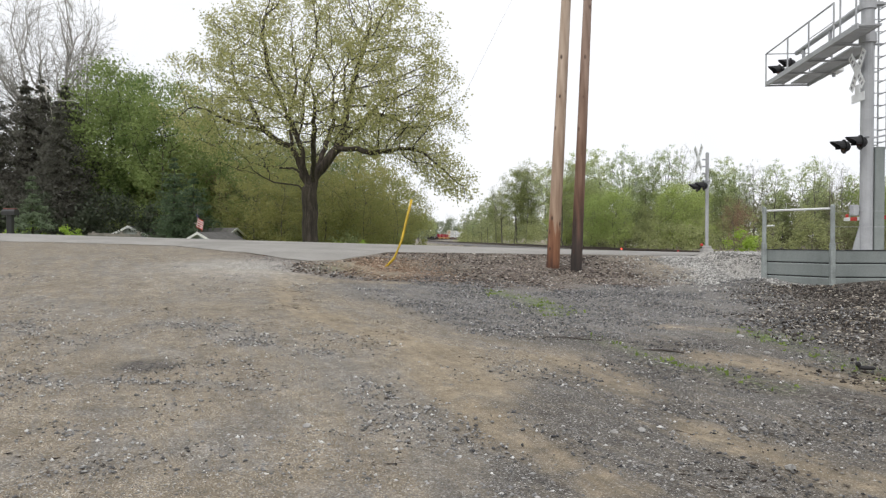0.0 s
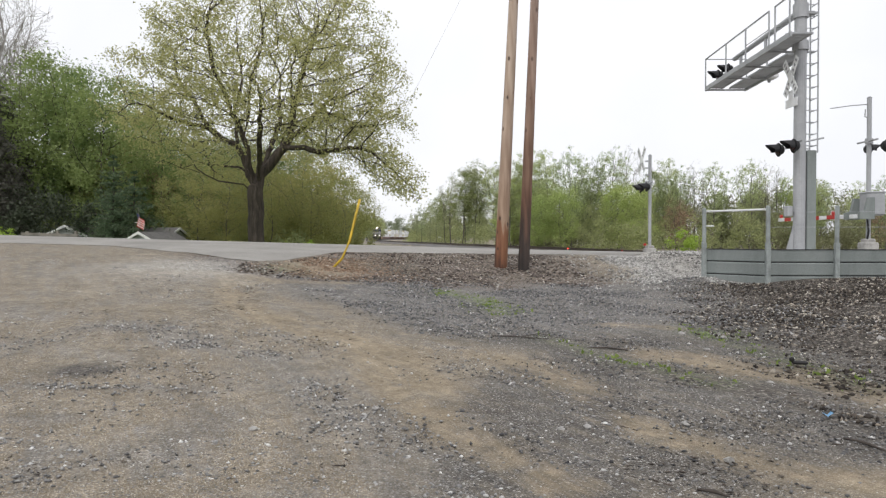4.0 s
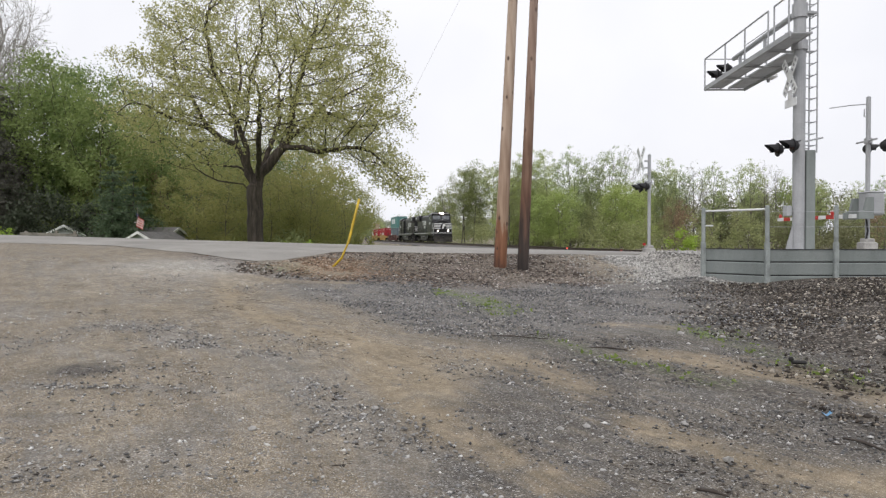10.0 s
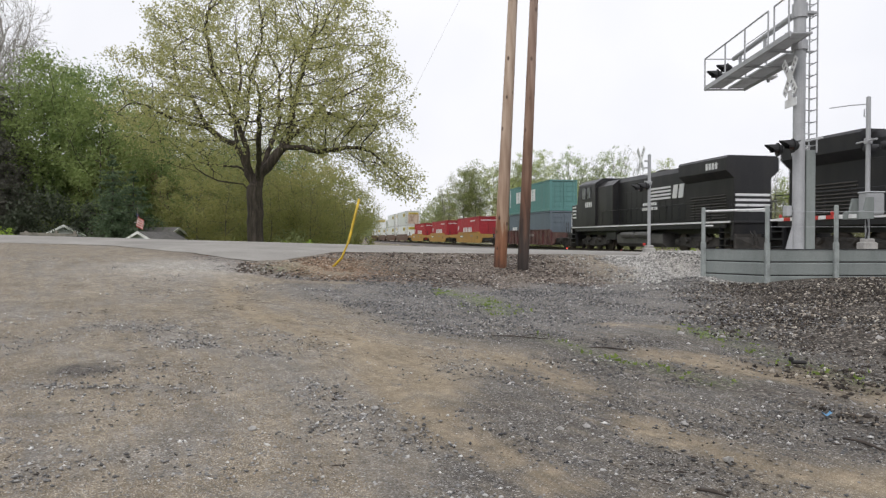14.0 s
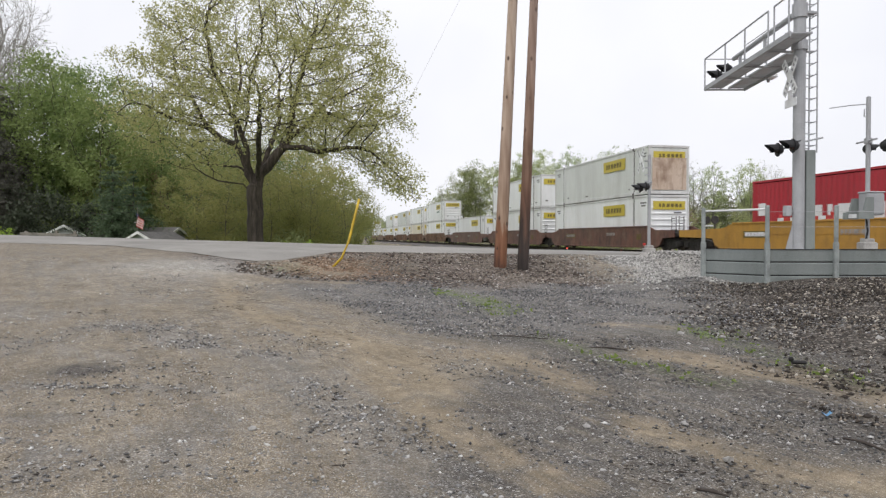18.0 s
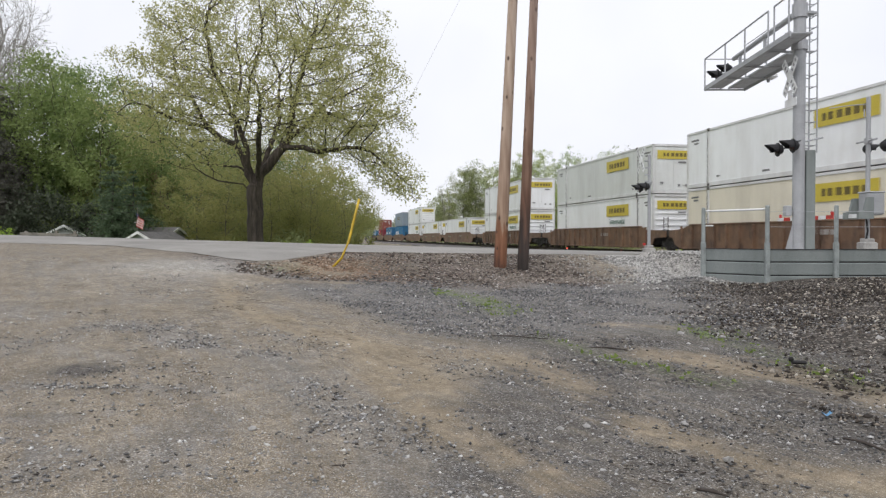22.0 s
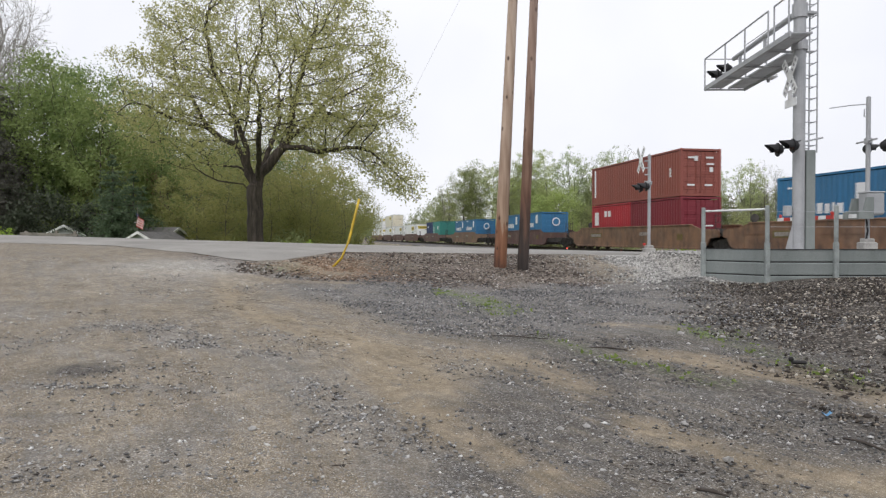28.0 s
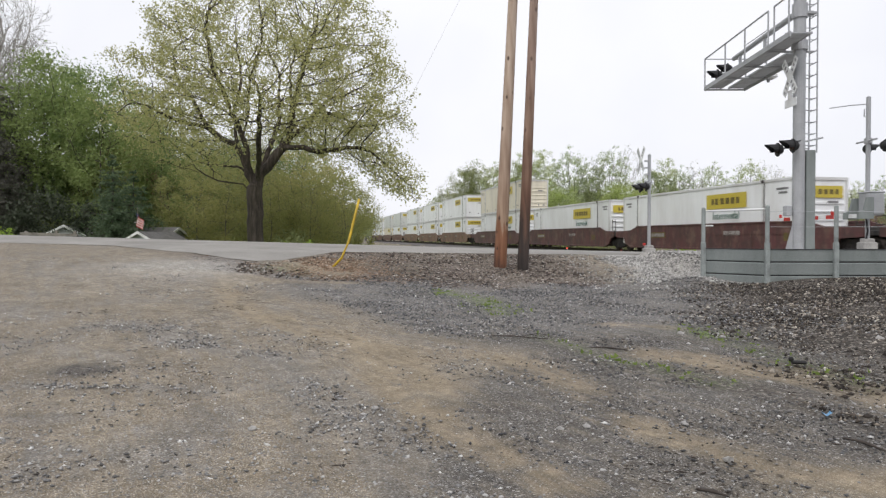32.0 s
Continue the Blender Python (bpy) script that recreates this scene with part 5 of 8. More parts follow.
def bogie(parent, x, axles, r, material=P_under, half=1.1):
    """A truck with its side frames, springs and wheelsets."""
    span = max(axles) - min(axles)

    def make():
        g = Geo()
        for sy in (-1, 1):
            y = sy * 1.02
            h = span / 2
            out = [(-h - 0.42, r - 0.06), (-h - 0.42, r + 0.2), (-h + 0.2, r + 0.3), (-0.5, r + 0.32), (0.5, r + 0.32), (h - 0.2, r + 0.3), (h + 0.42, r + 0.2), (h + 0.42, r - 0.06), (h + 0.1, r - 0.1), (0.45, r - 0.26), (-0.45, r - 0.26), (-h - 0.1, r - 0.1)]
            g.side(out, y - 0.09, y + 0.09)
            for a in axles:
                g.box((a, y + sy * 0.1, r), (0.34, 0.16, 0.34), None, 0.05)
            for k in (-0.22, 0, 0.22):
                g.tube([(k, y + sy * 0.06, r - 0.2), (k, y + sy * 0.06, r + 0.16)], 0.08, 8)
            if len(axles) == 3:
                for k in (-0.95, 0.95):
                    g.tube([(k, y + sy * 0.16, r + 0.05), (k + 0.3, y + sy * 0.16, r + 0.28)], 0.09, 8)
                    g.box((k, y + sy * 0.12, r + 0.24), (0.7, 0.12, 0.14), None, 0.02)
        g.box((0, 0, r + 0.12), (0.5, 2.0, 0.3), None, 0.04)
        return g.data("truck_frame", material)
    f = part("truck_frame", cached(("bogie", tuple(axles), r), make), None, parent)
    f.location = (x, 0, 0)
    for a in axles:
        wheelset(x + a, parent, r=r)


def locomotive(label):
    t = thing("locomotive", label, "locomotive", group="locomotives of the train")
    # frame, walkways and steps
    g = Geo()
    g.box((0, 0, 1.56), (20.9, 3.05, 0.12), None, 0.02).box((0, 0, 1.28), (20.4, 1.7, 0.5)).box((0, -1.45, 1.43), (19.4, 0.1, 0.28), None, 0.02).box((0, 1.45, 1.43), (19.4, 0.1, 0.28), None, 0.02)
    for x in (-10.25, 10.45):
        g.box((x, 0, 1.15), (0.25, 3.0, 0.9), None, 0.03)
        g.tube([(x, 0, 0.92), (x + math.copysign(0.85, x), 0, 0.92)], 0.13, 8).box((x + math.copysign(0.9, x), 0, 0.92), (0.32, 0.3, 0.34), None, 0.06)
        for sy in (-1, 1):
            for k in range(3):
                g.box((x - math.copysign(0.55, x), sy * 1.42, 0.45 + 0.32 * k), (0.75, 0.22, 0.05))
            g.box((x - math.copysign(0.95, x), sy * 1.42, 0.85), (0.05, 0.24, 1.1))
    part("underframe", g, P_black, t)
    part("sill_stripe", Geo().box((0, -1.53, 1.585), (20.3, 0.012, 0.085)).box((0, 1.53, 1.585), (20.3, 0.012, 0.085)), P_white, t, "thin white stripe along the sill")
    # pilot plough at each end
    for x in (10.6, -10.4):
        sg = math.copysign(1, x)
        g = Geo().prism([(-1.5, 0.18), (1.5, 0.18), (1.45, 1.0), (-1.45, 1.0)], x, x + sg * 0.1)
        g.mesh([(x + sg * 0.1, -1.5, 0.15), (x + sg * 0.1, 1.5, 0.15), (x + sg * 0.5, 0, 0.15), (x + sg * 0.1, -1.45, 0.85), (x + sg * 0.1, 1.45, 0.85), (x + sg * 0.25, 0, 0.85)],
               [(0, 2, 5, 3), (2, 1, 4, 5), (3, 5, 4), (0, 1, 2)])
        part("plough", g, P_under, t)
        for y in (-0.75, -0.55, 0.55, 0.75):
            part("air_hose", Geo().tube([(x + sg * 0.15, y, 1.15), (x + sg * 0.42, y, 0.85), (x + sg * 0.38, y * 0.8, 0.5)], 0.025, 6), P_under, t)
    # fuel tank and air reservoirs
    g = Geo().prism([(-1.1, 0.28), (1.1, 0.28), (1.38, 0.5), (1.38, 1.0), (1.2, 1.12), (-1.2, 1.12), (-1.38, 1.0), (-1.38, 0.5)], -3.4, 2.6)
    part("fuel_tank", g, P_tank, t)
    for x in (-1.0, 0.9):
        for sy in (-1, 1):
            part("air_reservoir", Geo().tube([(x - 0.85, sy * 1.38, 1.0), (x - 0.78, sy * 1.38, 1.0), (x + 0.78, sy * 1.38, 1.0), (x + 0.85, sy * 1.38, 1.0)], [0.1, 0.2, 0.2, 0.1], 12), P_tank, t)
    for y in (-1.25, 1.25):
        part("battery_box", Geo().box((3.5, y, 0.95), (1.5, 0.3, 0.5), None, 0.03), P_black, t)
    for x in (-6.75, 6.75):
        bogie(t, x, (-2.0, 0.0, 2.0), 0.53)
    # short nose and wide cab
    nose = [(-1.47, 1.62), (1.47, 1.62), (1.5, 3.25), (0.0, 3.78), (-1.5, 3.25)]
    g = Geo()
    a = [(8.6, y * 1.02, z) for y, z in nose]
    b = [(10.1, y * 1.0, z - (0.04 if z > 2.5 else 0)) for y, z in nose]
    c = [(10.35, y * 0.97, z - (0.12 if z > 2.5 else 0)) for y, z in nose]
    g.mesh(a + b + c, [tuple(range(4, -1, -1)), tuple(range(10, 15))] + [(k * 5 + i, k * 5 + (i + 1) % 5, k * 5 + 5 + (i + 1) % 5, k * 5 + 5 + i) for k in (0, 1) for i in range(5)])
    part("nose", g, P_black, t)
    cab = [(5.8, 1.62), (9.1, 1.62), (9.1, 3.4), (8.75, 4.45), (8.75, 4.55), (5.8, 4.55)]
    part("cab", Geo().side(cab, -1.54, 1.54), P_black, t)
    roof = [(-1.54, 4.55), (-1.5, 4.65), (-0.95, 4.96), (0.95, 4.96), (1.5, 4.65), (1.54, 4.55)]
    part("cab_roof", Geo().prism(roof, 5.75, 8.9), P_black, t)

    def slope(k, yy, lift=0.015):
        return (9.1 - 0.35 * k + lift, yy, 3.4 + 1.05 * k + lift * 0.4)
    for y in (-0.74, 0.74):
        quad = [slope(0.32, y - 0.62), slope(0.32, y + 0.62), slope(0.95, y + 0.6), slope(0.95, y - 0.6)]
        win = part("windscreen", Geo().poly(quad), P_glass, t, "tinted cab windscreen")
        part("window_frame", Geo().tube(quad + [quad[0]], 0.025, 4, False), P_black, win)
    for sy in (-1, 1):
        for x, w in ((6.9, 0.62), (7.85, 0.75)):
            win = part("side_window", Geo().box((x, sy * 1.545, 3.98), (w, 0.02, 0.74)), P_glass, t)
            part("window_frame", Geo().box((x, sy * 1.55, 4.37), (w + 0.1, 0.04, 0.05)).box((x, sy * 1.55, 3.59), (w + 0.1, 0.04, 0.05)).box((x - w / 2 - 0.03, sy * 1.55, 3.98), (0.05, 0.04, 0.82)).box((x + w / 2 + 0.03, sy * 1.55, 3.98), (0.05, 0.04, 0.82)), P_black, win)
    for y in (-0.9, 0.9):
        part("number_board", Geo().box((8.88, y, 4.74), (0.12, 0.8, 0.2), None, 0.02), P_grey_board, t, "lit number board")
    lamp = part("headlamp", Geo().box((8.9, 0, 4.74), (0.14, 0.72, 0.28), None, 0.04), P_black, t)
    for y in (-0.15, 0.15):
        part("lens", Geo().tube([(8.97, y, 4.74), (9.0, y, 4.74)], 0.075, 14), H_lamp, lamp, "lit headlamp")
    for y in (-0.85, 0.85):
        d = part("ditch_lamp", Geo().box((10.5, y, 1.95), (0.26, 0.32, 0.32), None, 0.05), P_black, t)
        part("lens", Geo().tube([(10.63, y, 1.95), (10.66, y, 1.95)], 0.062, 14), H_ditch, d, "lit ditch lamp")
    # white bands across the nose
    for k in range(4):
        z = 2.32 + 0.25 * k
        part("nose_stripe", Geo().box((10.365, 0, z), (0.012, 2.84, 0.13)), P_white, t, "white stripe across the nose")
    for sy in (-1, 1):
        for k in range(4):
            part("nose_stripe", Geo().box((9.75, sy * 1.5, 2.32 + 0.25 * k), (0.7, 0.03, 0.12)), P_white, t, "white stripe round the nose side")
    part("emblem_figure", Geo().poly([(10.376, -0.34, 2.2), (10.376, 0.5, 2.2), (10.376, 0.62, 2.75), (10.376, 0.34, 3.2), (10.376, -0.1, 3.1), (10.376, -0.4, 2.66)]), P_black, t)
    part("nose_emblem", Geo().poly([(10.382, -0.1, 2.26), (10.382, 0.12, 2.26), (10.382, 0.2, 2.62), (10.382, 0.5, 2.7), (10.382, 0.34, 3.0), (10.382, 0.06, 3.08), (10.382, -0.06, 2.7)]), P_white, t)
    part("front_sill_stripe", Geo().box((10.59, 0, 1.58), (0.012, 2.9, 0.09)), P_white, t)
    # long hood
    hood = [(-1.0, 1.62), (1.0, 1.62), (1.0, 4.42), (0.86, 4.7), (-0.86, 4.7), (-1.0, 4.42)]
    part("engine_hood", Geo().prism(hood, -5.2, 5.8), P_black, t)
    wings = [(-1.0, 1.62), (1.0, 1.62), (1.0, 3.72), (1.42, 4.08), (1.42, 4.68), (1.32, 4.8), (-1.32, 4.8), (-1.42, 4.68), (-1.42, 4.08), (-1.0, 3.72)]
    part("radiator_hood", Geo().prism(wings, -9.65, -5.2), P_black, t, "flared radiator section of the hood")
    part("blower_housing", Geo().prism([(-1.42, 1.62), (1.42, 1.62), (1.42, 4.3), (0.9, 4.68), (-0.9, 4.68), (-1.42, 4.3)], 3.2, 5.75), P_black, t)
    part("exhaust_stack", Geo().box((-1.2, 0, 4.76), (1.1, 0.7, 0.24), None, 0.04), P_under, t)
    part("horn", Geo().box((2.2, 0.1, 4.68), (0.4, 0.5, 0.14)).tube([(2.3, 0.0, 4.74), (2.8, 0.0, 4.74)], [0.04, 0.1], 8).tube([(2.3, 0.2, 4.74), (2.75, 0.2, 4.74)], [0.04, 0.09], 8), P_under, t)
    for i in range(11):
        for sy in (-1, 1):
            d = part("hood_door", cached(("hood_door",), lambda: Geo().box((0, 0, 0), (0.62, 0.02, 1.95), None, 0.008).box((0.22, 0, -0.2), (0.04, 0.05, 0.14)).data("hood_door", P_black)), None, t)
            d.location = (-4.9 + i * 0.72, sy * 1.005, 2.75)
    for sy in (-1, 1):
        g = Geo()
        for k in range(9):
            g.box((-7.4, sy * 1.02, 1.8 + 0.14 * k), (3.2, 0.05, 0.06), Matrix.Rotation(0.5 * sy, 3, "X"))
        part("radiator_grille", g, P_under, t)
    # rear end stripes
    for k in range(4):
        part("end_stripe", Geo().box((-9.66, 0, 2.15 + 0.25 * k), (0.012, 1.86, 0.12)), P_white, t, "white stripe across the hood end")
    # emblem bars and lettering bars on both sides
    for sy in (-1, 1):
        y = sy * 1.025
        g = Geo()
        for k in range(4):
            g.box((-0.6 - 1.8, y, 3.1 + 0.2 * k), (2.5, 0.012, 0.11))
        for dx in (0.0, 0.66):
            x = (0.8 + dx if sy < 0 else -2.4 - dx) - 1.8
            lean = -0.16 * sy
            g.side([(x - 0.1, 3.03), (x + 0.38, 3.03), (x + 0.38 + lean, 3.78), (x - 0.1 + lean, 3.78)], y - 0.006, y + 0.006)
        part("side_emblem", g, P_white, t, "white barred emblem")
        bars(t, P_white, "lettering_bar", -2.0, 2.75, y, [0.17] * 7, [0.2] * 7, 0.05)
        bars(t, P_white, "lettering_bar", -2.1, 2.47, y, [0.17] * 8, [0.2] * 8, 0.05)
        bars(t, P_white, "number_bar", 6.4, 2.98, sy * 1.55, [0.36] * 4, [0.2] * 4, 0.12)
        bars(t, P_white, "number_bar", -8.9, 4.2, sy * 1.43, [0.32] * 4, [0.18] * 4, 0.1)
    # handrails
    g = Geo()
    for sy in (-1, 1):
        xs = [-9.9 + 1.47 * i for i in range(11)]
        for x in xs:
            g.tube([(x, sy * 1.47, 1.6), (x, sy * 1.47, 2.62)], 0.018, 5)
        g.tube([(xs[0], sy * 1.47, 2.62), (xs[-1], sy * 1.47, 2.62)], 0.02, 5)
        for x in (10.3, -10.15):
            g.tube([(x, sy * 1.45, 0.9), (x, sy * 1.45, 2.45), (x, sy * 0.6, 2.55), (x, sy * 0.6, 1.5)], 0.02, 5)
    part("handrail", g, P_black, t)
    g = Geo()
    for sy in (-1, 1):
        g.tube([(10.3, sy * 1.5, 1.2), (10.3, sy * 1.5, 2.5), (9.95, sy * 1.52, 2.55)], 0.022, 5)
    part("grab_irons", g, P_white, t, "white grab irons at the steps")
    return t


P_grey_board = mat("number_board", (0.30, 0.30, 0.29), 0.5, bump=0)


def well_unit(length, well, material, ribbed, first, last, label):
    """One platform of a double-stack car; its front is towards +x."""
    t = thing("well_car", label, "rail car", group="well cars of the train")
    h, w = length / 2, well / 2 + 0.25
    key = (length, well, material.name, ribbed)

    def sides(sy):
        g, y = Geo(), sy * 1.43
        out = [(-w, 0.24), (w, 0.24), (w + 0.55, 0.45), (w + 0.8, 0.8), (h - 0.2, 0.86), (h - 0.2, 1.22), (w - 0.1, 1.28), (w - 0.9, 1.48), (-w + 0.9, 1.48), (-w + 0.1, 1.28), (-h + 0.2, 1.22), (-h + 0.2, 0.86), (-w - 0.8, 0.8), (-w - 0.55, 0.45)]
        g.side(out, y - 0.04, y + 0.04)
        g.box((0, y, 1.5), (2 * w - 1.9, 0.17, 0.07), None, 0.012).box((0, y - sy * 0.04, 0.27), (2 * w, 0.22, 0.1), None, 0.012)
        if ribbed:
            k = int(2 * w / 1.05)
            for i in range(k + 1):
                g.box((-w + 0.2 + (2 * w - 0.4) * i / k, y + sy * 0.085, 0.86), (0.1, 0.1, 1.16), None, 0.01)
        else:
            g.box((0, y + sy * 0.045, 0.98), (2 * w - 0.4, 0.02, 0.015))
            for i in range(5):
                g.box((-w + 0.6 + (2 * w - 1.2) * i / 4, y + sy * 0.043, 0.86), (0.02, 0.015, 1.15))
        return g.data("side_sill", material)

    def deck(sx):
        g = Geo()
        g.box((sx * (h - 0.9), 0, 1.0), (1.7, 2.6, 0.2), None, 0.02)
        g.box((sx * (h - 0.35), 0, 0.86), (0.7, 0.5, 0.34), None, 0.04)
        return g.data("end_deck", P_under)

    for sy in (-1, 1):
        part("side_sill", cached(key + ("s", sy), lambda: sides(sy)), None, t)
    for sx in (-1, 1):
        part("end_deck", cached(key[:2] + ("d", sx), lambda: deck(sx)), None, t)
        part("end_bulkhead", cached(key[:2] + ("b", sx), lambda: Geo().box((sx * (w + 0.3), 0, 0.85), (0.2, 2.8, 0.85), None, 0.02).data("end_bulkhead", P_under)), None, t)
    for i in range(7):
        beam = part("cross_beam", cached(("cross_beam",), lambda: Geo().box((0, 0, 0.3), (0.3, 2.8, 0.08)).data("cross_beam", P_under)), None, t)
        beam.location.x = -w + 0.3 + (2 * w - 0.6) * i / 6
    g = Geo()
    for sx in ((1, -1) if last else (1,)):
        x = sx * (h - 0.3)
        g.tube([(x, -1.25, 1.1), (x, -1.25, 2.0)], 0.022, 5).tube([(x - 0.5, -1.25, 1.1), (x - 0.5, -1.25, 2.0)], 0.022, 5)
        for k in range(3):
            g.tube([(x, -1.25, 1.3 + 0.3 * k), (x - 0.5, -1.25, 1.3 + 0.3 * k)], 0.018, 5)
        part("end_ladder", g, P_under, t)
        part("brake_wheel", Geo().tube([(x - 0.2, 0.7, 1.1), (x - 0.2, 0.7, 1.9)], 0.04, 6).tube([(x - 0.24, 0.7, 1.8), (x - 0.14, 0.7, 1.8)], 0.22, 10), P_under, t)
        g = Geo()
    for sx in ((1, -1) if last else (1,)):
        bogie(t, sx * (h - (1.35 if (first and sx > 0) or (last and sx < 0) else 0.0)), (-0.86, 0.86), 0.45)
    bars(t, P_dim, "lettering_bar", w * 0.2, 0.95, -1.478, [0.2] * 5, [0.14, 0.14, 0.14, 0.3, 0.3], 0.07)
    if not ribbed:
        part("data_panel", Geo().box((-w * 0.58, -1.476, 0.98), (1.9, 0.008, 0.3)), D_ink, t, "dark data panel")
        bars(t, P_white if material.name.endswith("yellow") else P_dim, "lettering_bar", -w * 0.58 - 0.8, 0.89, -1.485, [0.18] * 7, [0.18, 0.18, 0.18, 0.18, 0.2, 0.2, 0.2], 0.05)
        bars(t, D_ink, "number_bar", w * 0.72, 0.7, -1.478, [0.34, 0.34], [0.24, 0.24], 0.08)
    return t


def corrugated(length, height, y, sy, pitch=0.28, depth=0.026):
    """A pressed-steel side wall of vertical waves."""
    g = Geo()
    k = int(length / pitch)
    p = length / k
    xs = []
    for i in range(k):
        a = -length / 2 + i * p
        xs += [(a, 0.0), (a + p * 0.26, 0.0), (a + p * 0.5, depth), (a + p * 0.76, depth)]
    xs.append((length / 2, 0.0))
    for x, d in xs:
        g.v += [(x, y - sy * d, 0), (x, y - sy * d, height)]
    for i in range(len(xs) - 1):
        g.f.append((2 * i, 2 * i + 2, 2 * i + 3, 2 * i + 1))
    return g


def iso_container(length, height, material, label, name="shipping_container", group="containers of the train"):
    t = thing(name, label, "container", group=group)
    w = 2.44

    def frame_mesh():
        g = Geo()
        for sx in (-1, 1):
            for sy in (-1, 1):
                g.box((sx * (length / 2 - 0.08), sy * (w / 2 - 0.08), height / 2), (0.16, 0.16, height), None, 0.015)
                for z in (0.06, height - 0.06):
                    g.box((sx * (length / 2 - 0.09), sy * (w / 2 - 0.085), z), (0.19, 0.18, 0.13), None, 0.02)
        for sy in (-1, 1):
            g.box((0, sy * (w / 2 - 0.06), 0.08), (length - 0.3, 0.1, 0.16)).box((0, sy * (w / 2 - 0.05), height - 0.05), (length - 0.3, 0.07, 0.09))
        for sx in (-1, 1):
            g.box((sx * (length / 2 - 0.06), 0, 0.09), (0.1, w - 0.3, 0.17)).box((sx * (length / 2 - 0.05), 0, height - 0.06), (0.08, w - 0.3, 0.11))
        return g.data("frame", material)

    def wall(sy):
        g = corrugated(length - 0.3, height - 0.28, sy * (w / 2 - 0.02), sy)
        g.v = [(x, y, z + 0.15) for x, y, z in g.v]
        return g.data("side_wall", material)

    def roof():
        return Geo().box((0, 0, height - 0.03), (length - 0.12, w - 0.12, 0.025)).box((0, 0, 0.15), (length - 0.2, w - 0.2, 0.05)).data("roof", material)

    def back():
        g = corrugated(w - 0.3, height - 0.28, 0, 1)
        g.v = [(-length / 2 + 0.04 + y, x, z + 0.15) for x, y, z in g.v]
        return g.data("end_wall", material)

    key = (length, height, material.name)
    part("frame", cached(key + ("f",), frame_mesh), None, t)
    for sy in (-1, 1):
        part("side_wall", cached(key + ("w", sy), lambda: wall(sy)), None, t)
    part("roof", cached(key + ("r",), roof), None, t)
    part("end_wall", cached(key + ("b",), back), None, t)
    # door leaves at the leading end, with locking bars
    for sy in (-1, 1):
        def leaf():
            g = Geo().box((length / 2 - 0.06, sy * 0.545, height / 2), (0.05, 1.06, height - 0.34), None, 0.01)
            for k in range(5):
                g.box((length / 2 - 0.032, sy * 0.545, 0.45 + (height - 0.9) * k / 4), (0.03, 0.9, 0.22), None, 0.012)
            return g.data("door", material)
        d = part("door", cached(key + ("d", sy), leaf), None, t)

        for k in (0.28, 0.8):
            def rods():
                g = Geo()
                g.tube([(length / 2 + 0.005, sy * k, 0.16), (length / 2 + 0.005, sy * k, height - 0.16)], 0.02, 6)
                for z in (0.2, height * 0.35, height * 0.65, height - 0.2):
                    g.box((length / 2 - 0.005, sy * k, z), (0.05, 0.12, 0.07))
                g.box((length / 2 + 0.01, sy * (k - 0.1), height * 0.42), (0.03, 0.28, 0.04))
                return g.data("locking_bar", material)
            part("locking_bar", cached(key + ("rods", sy, k), rods), None, d)
    return t


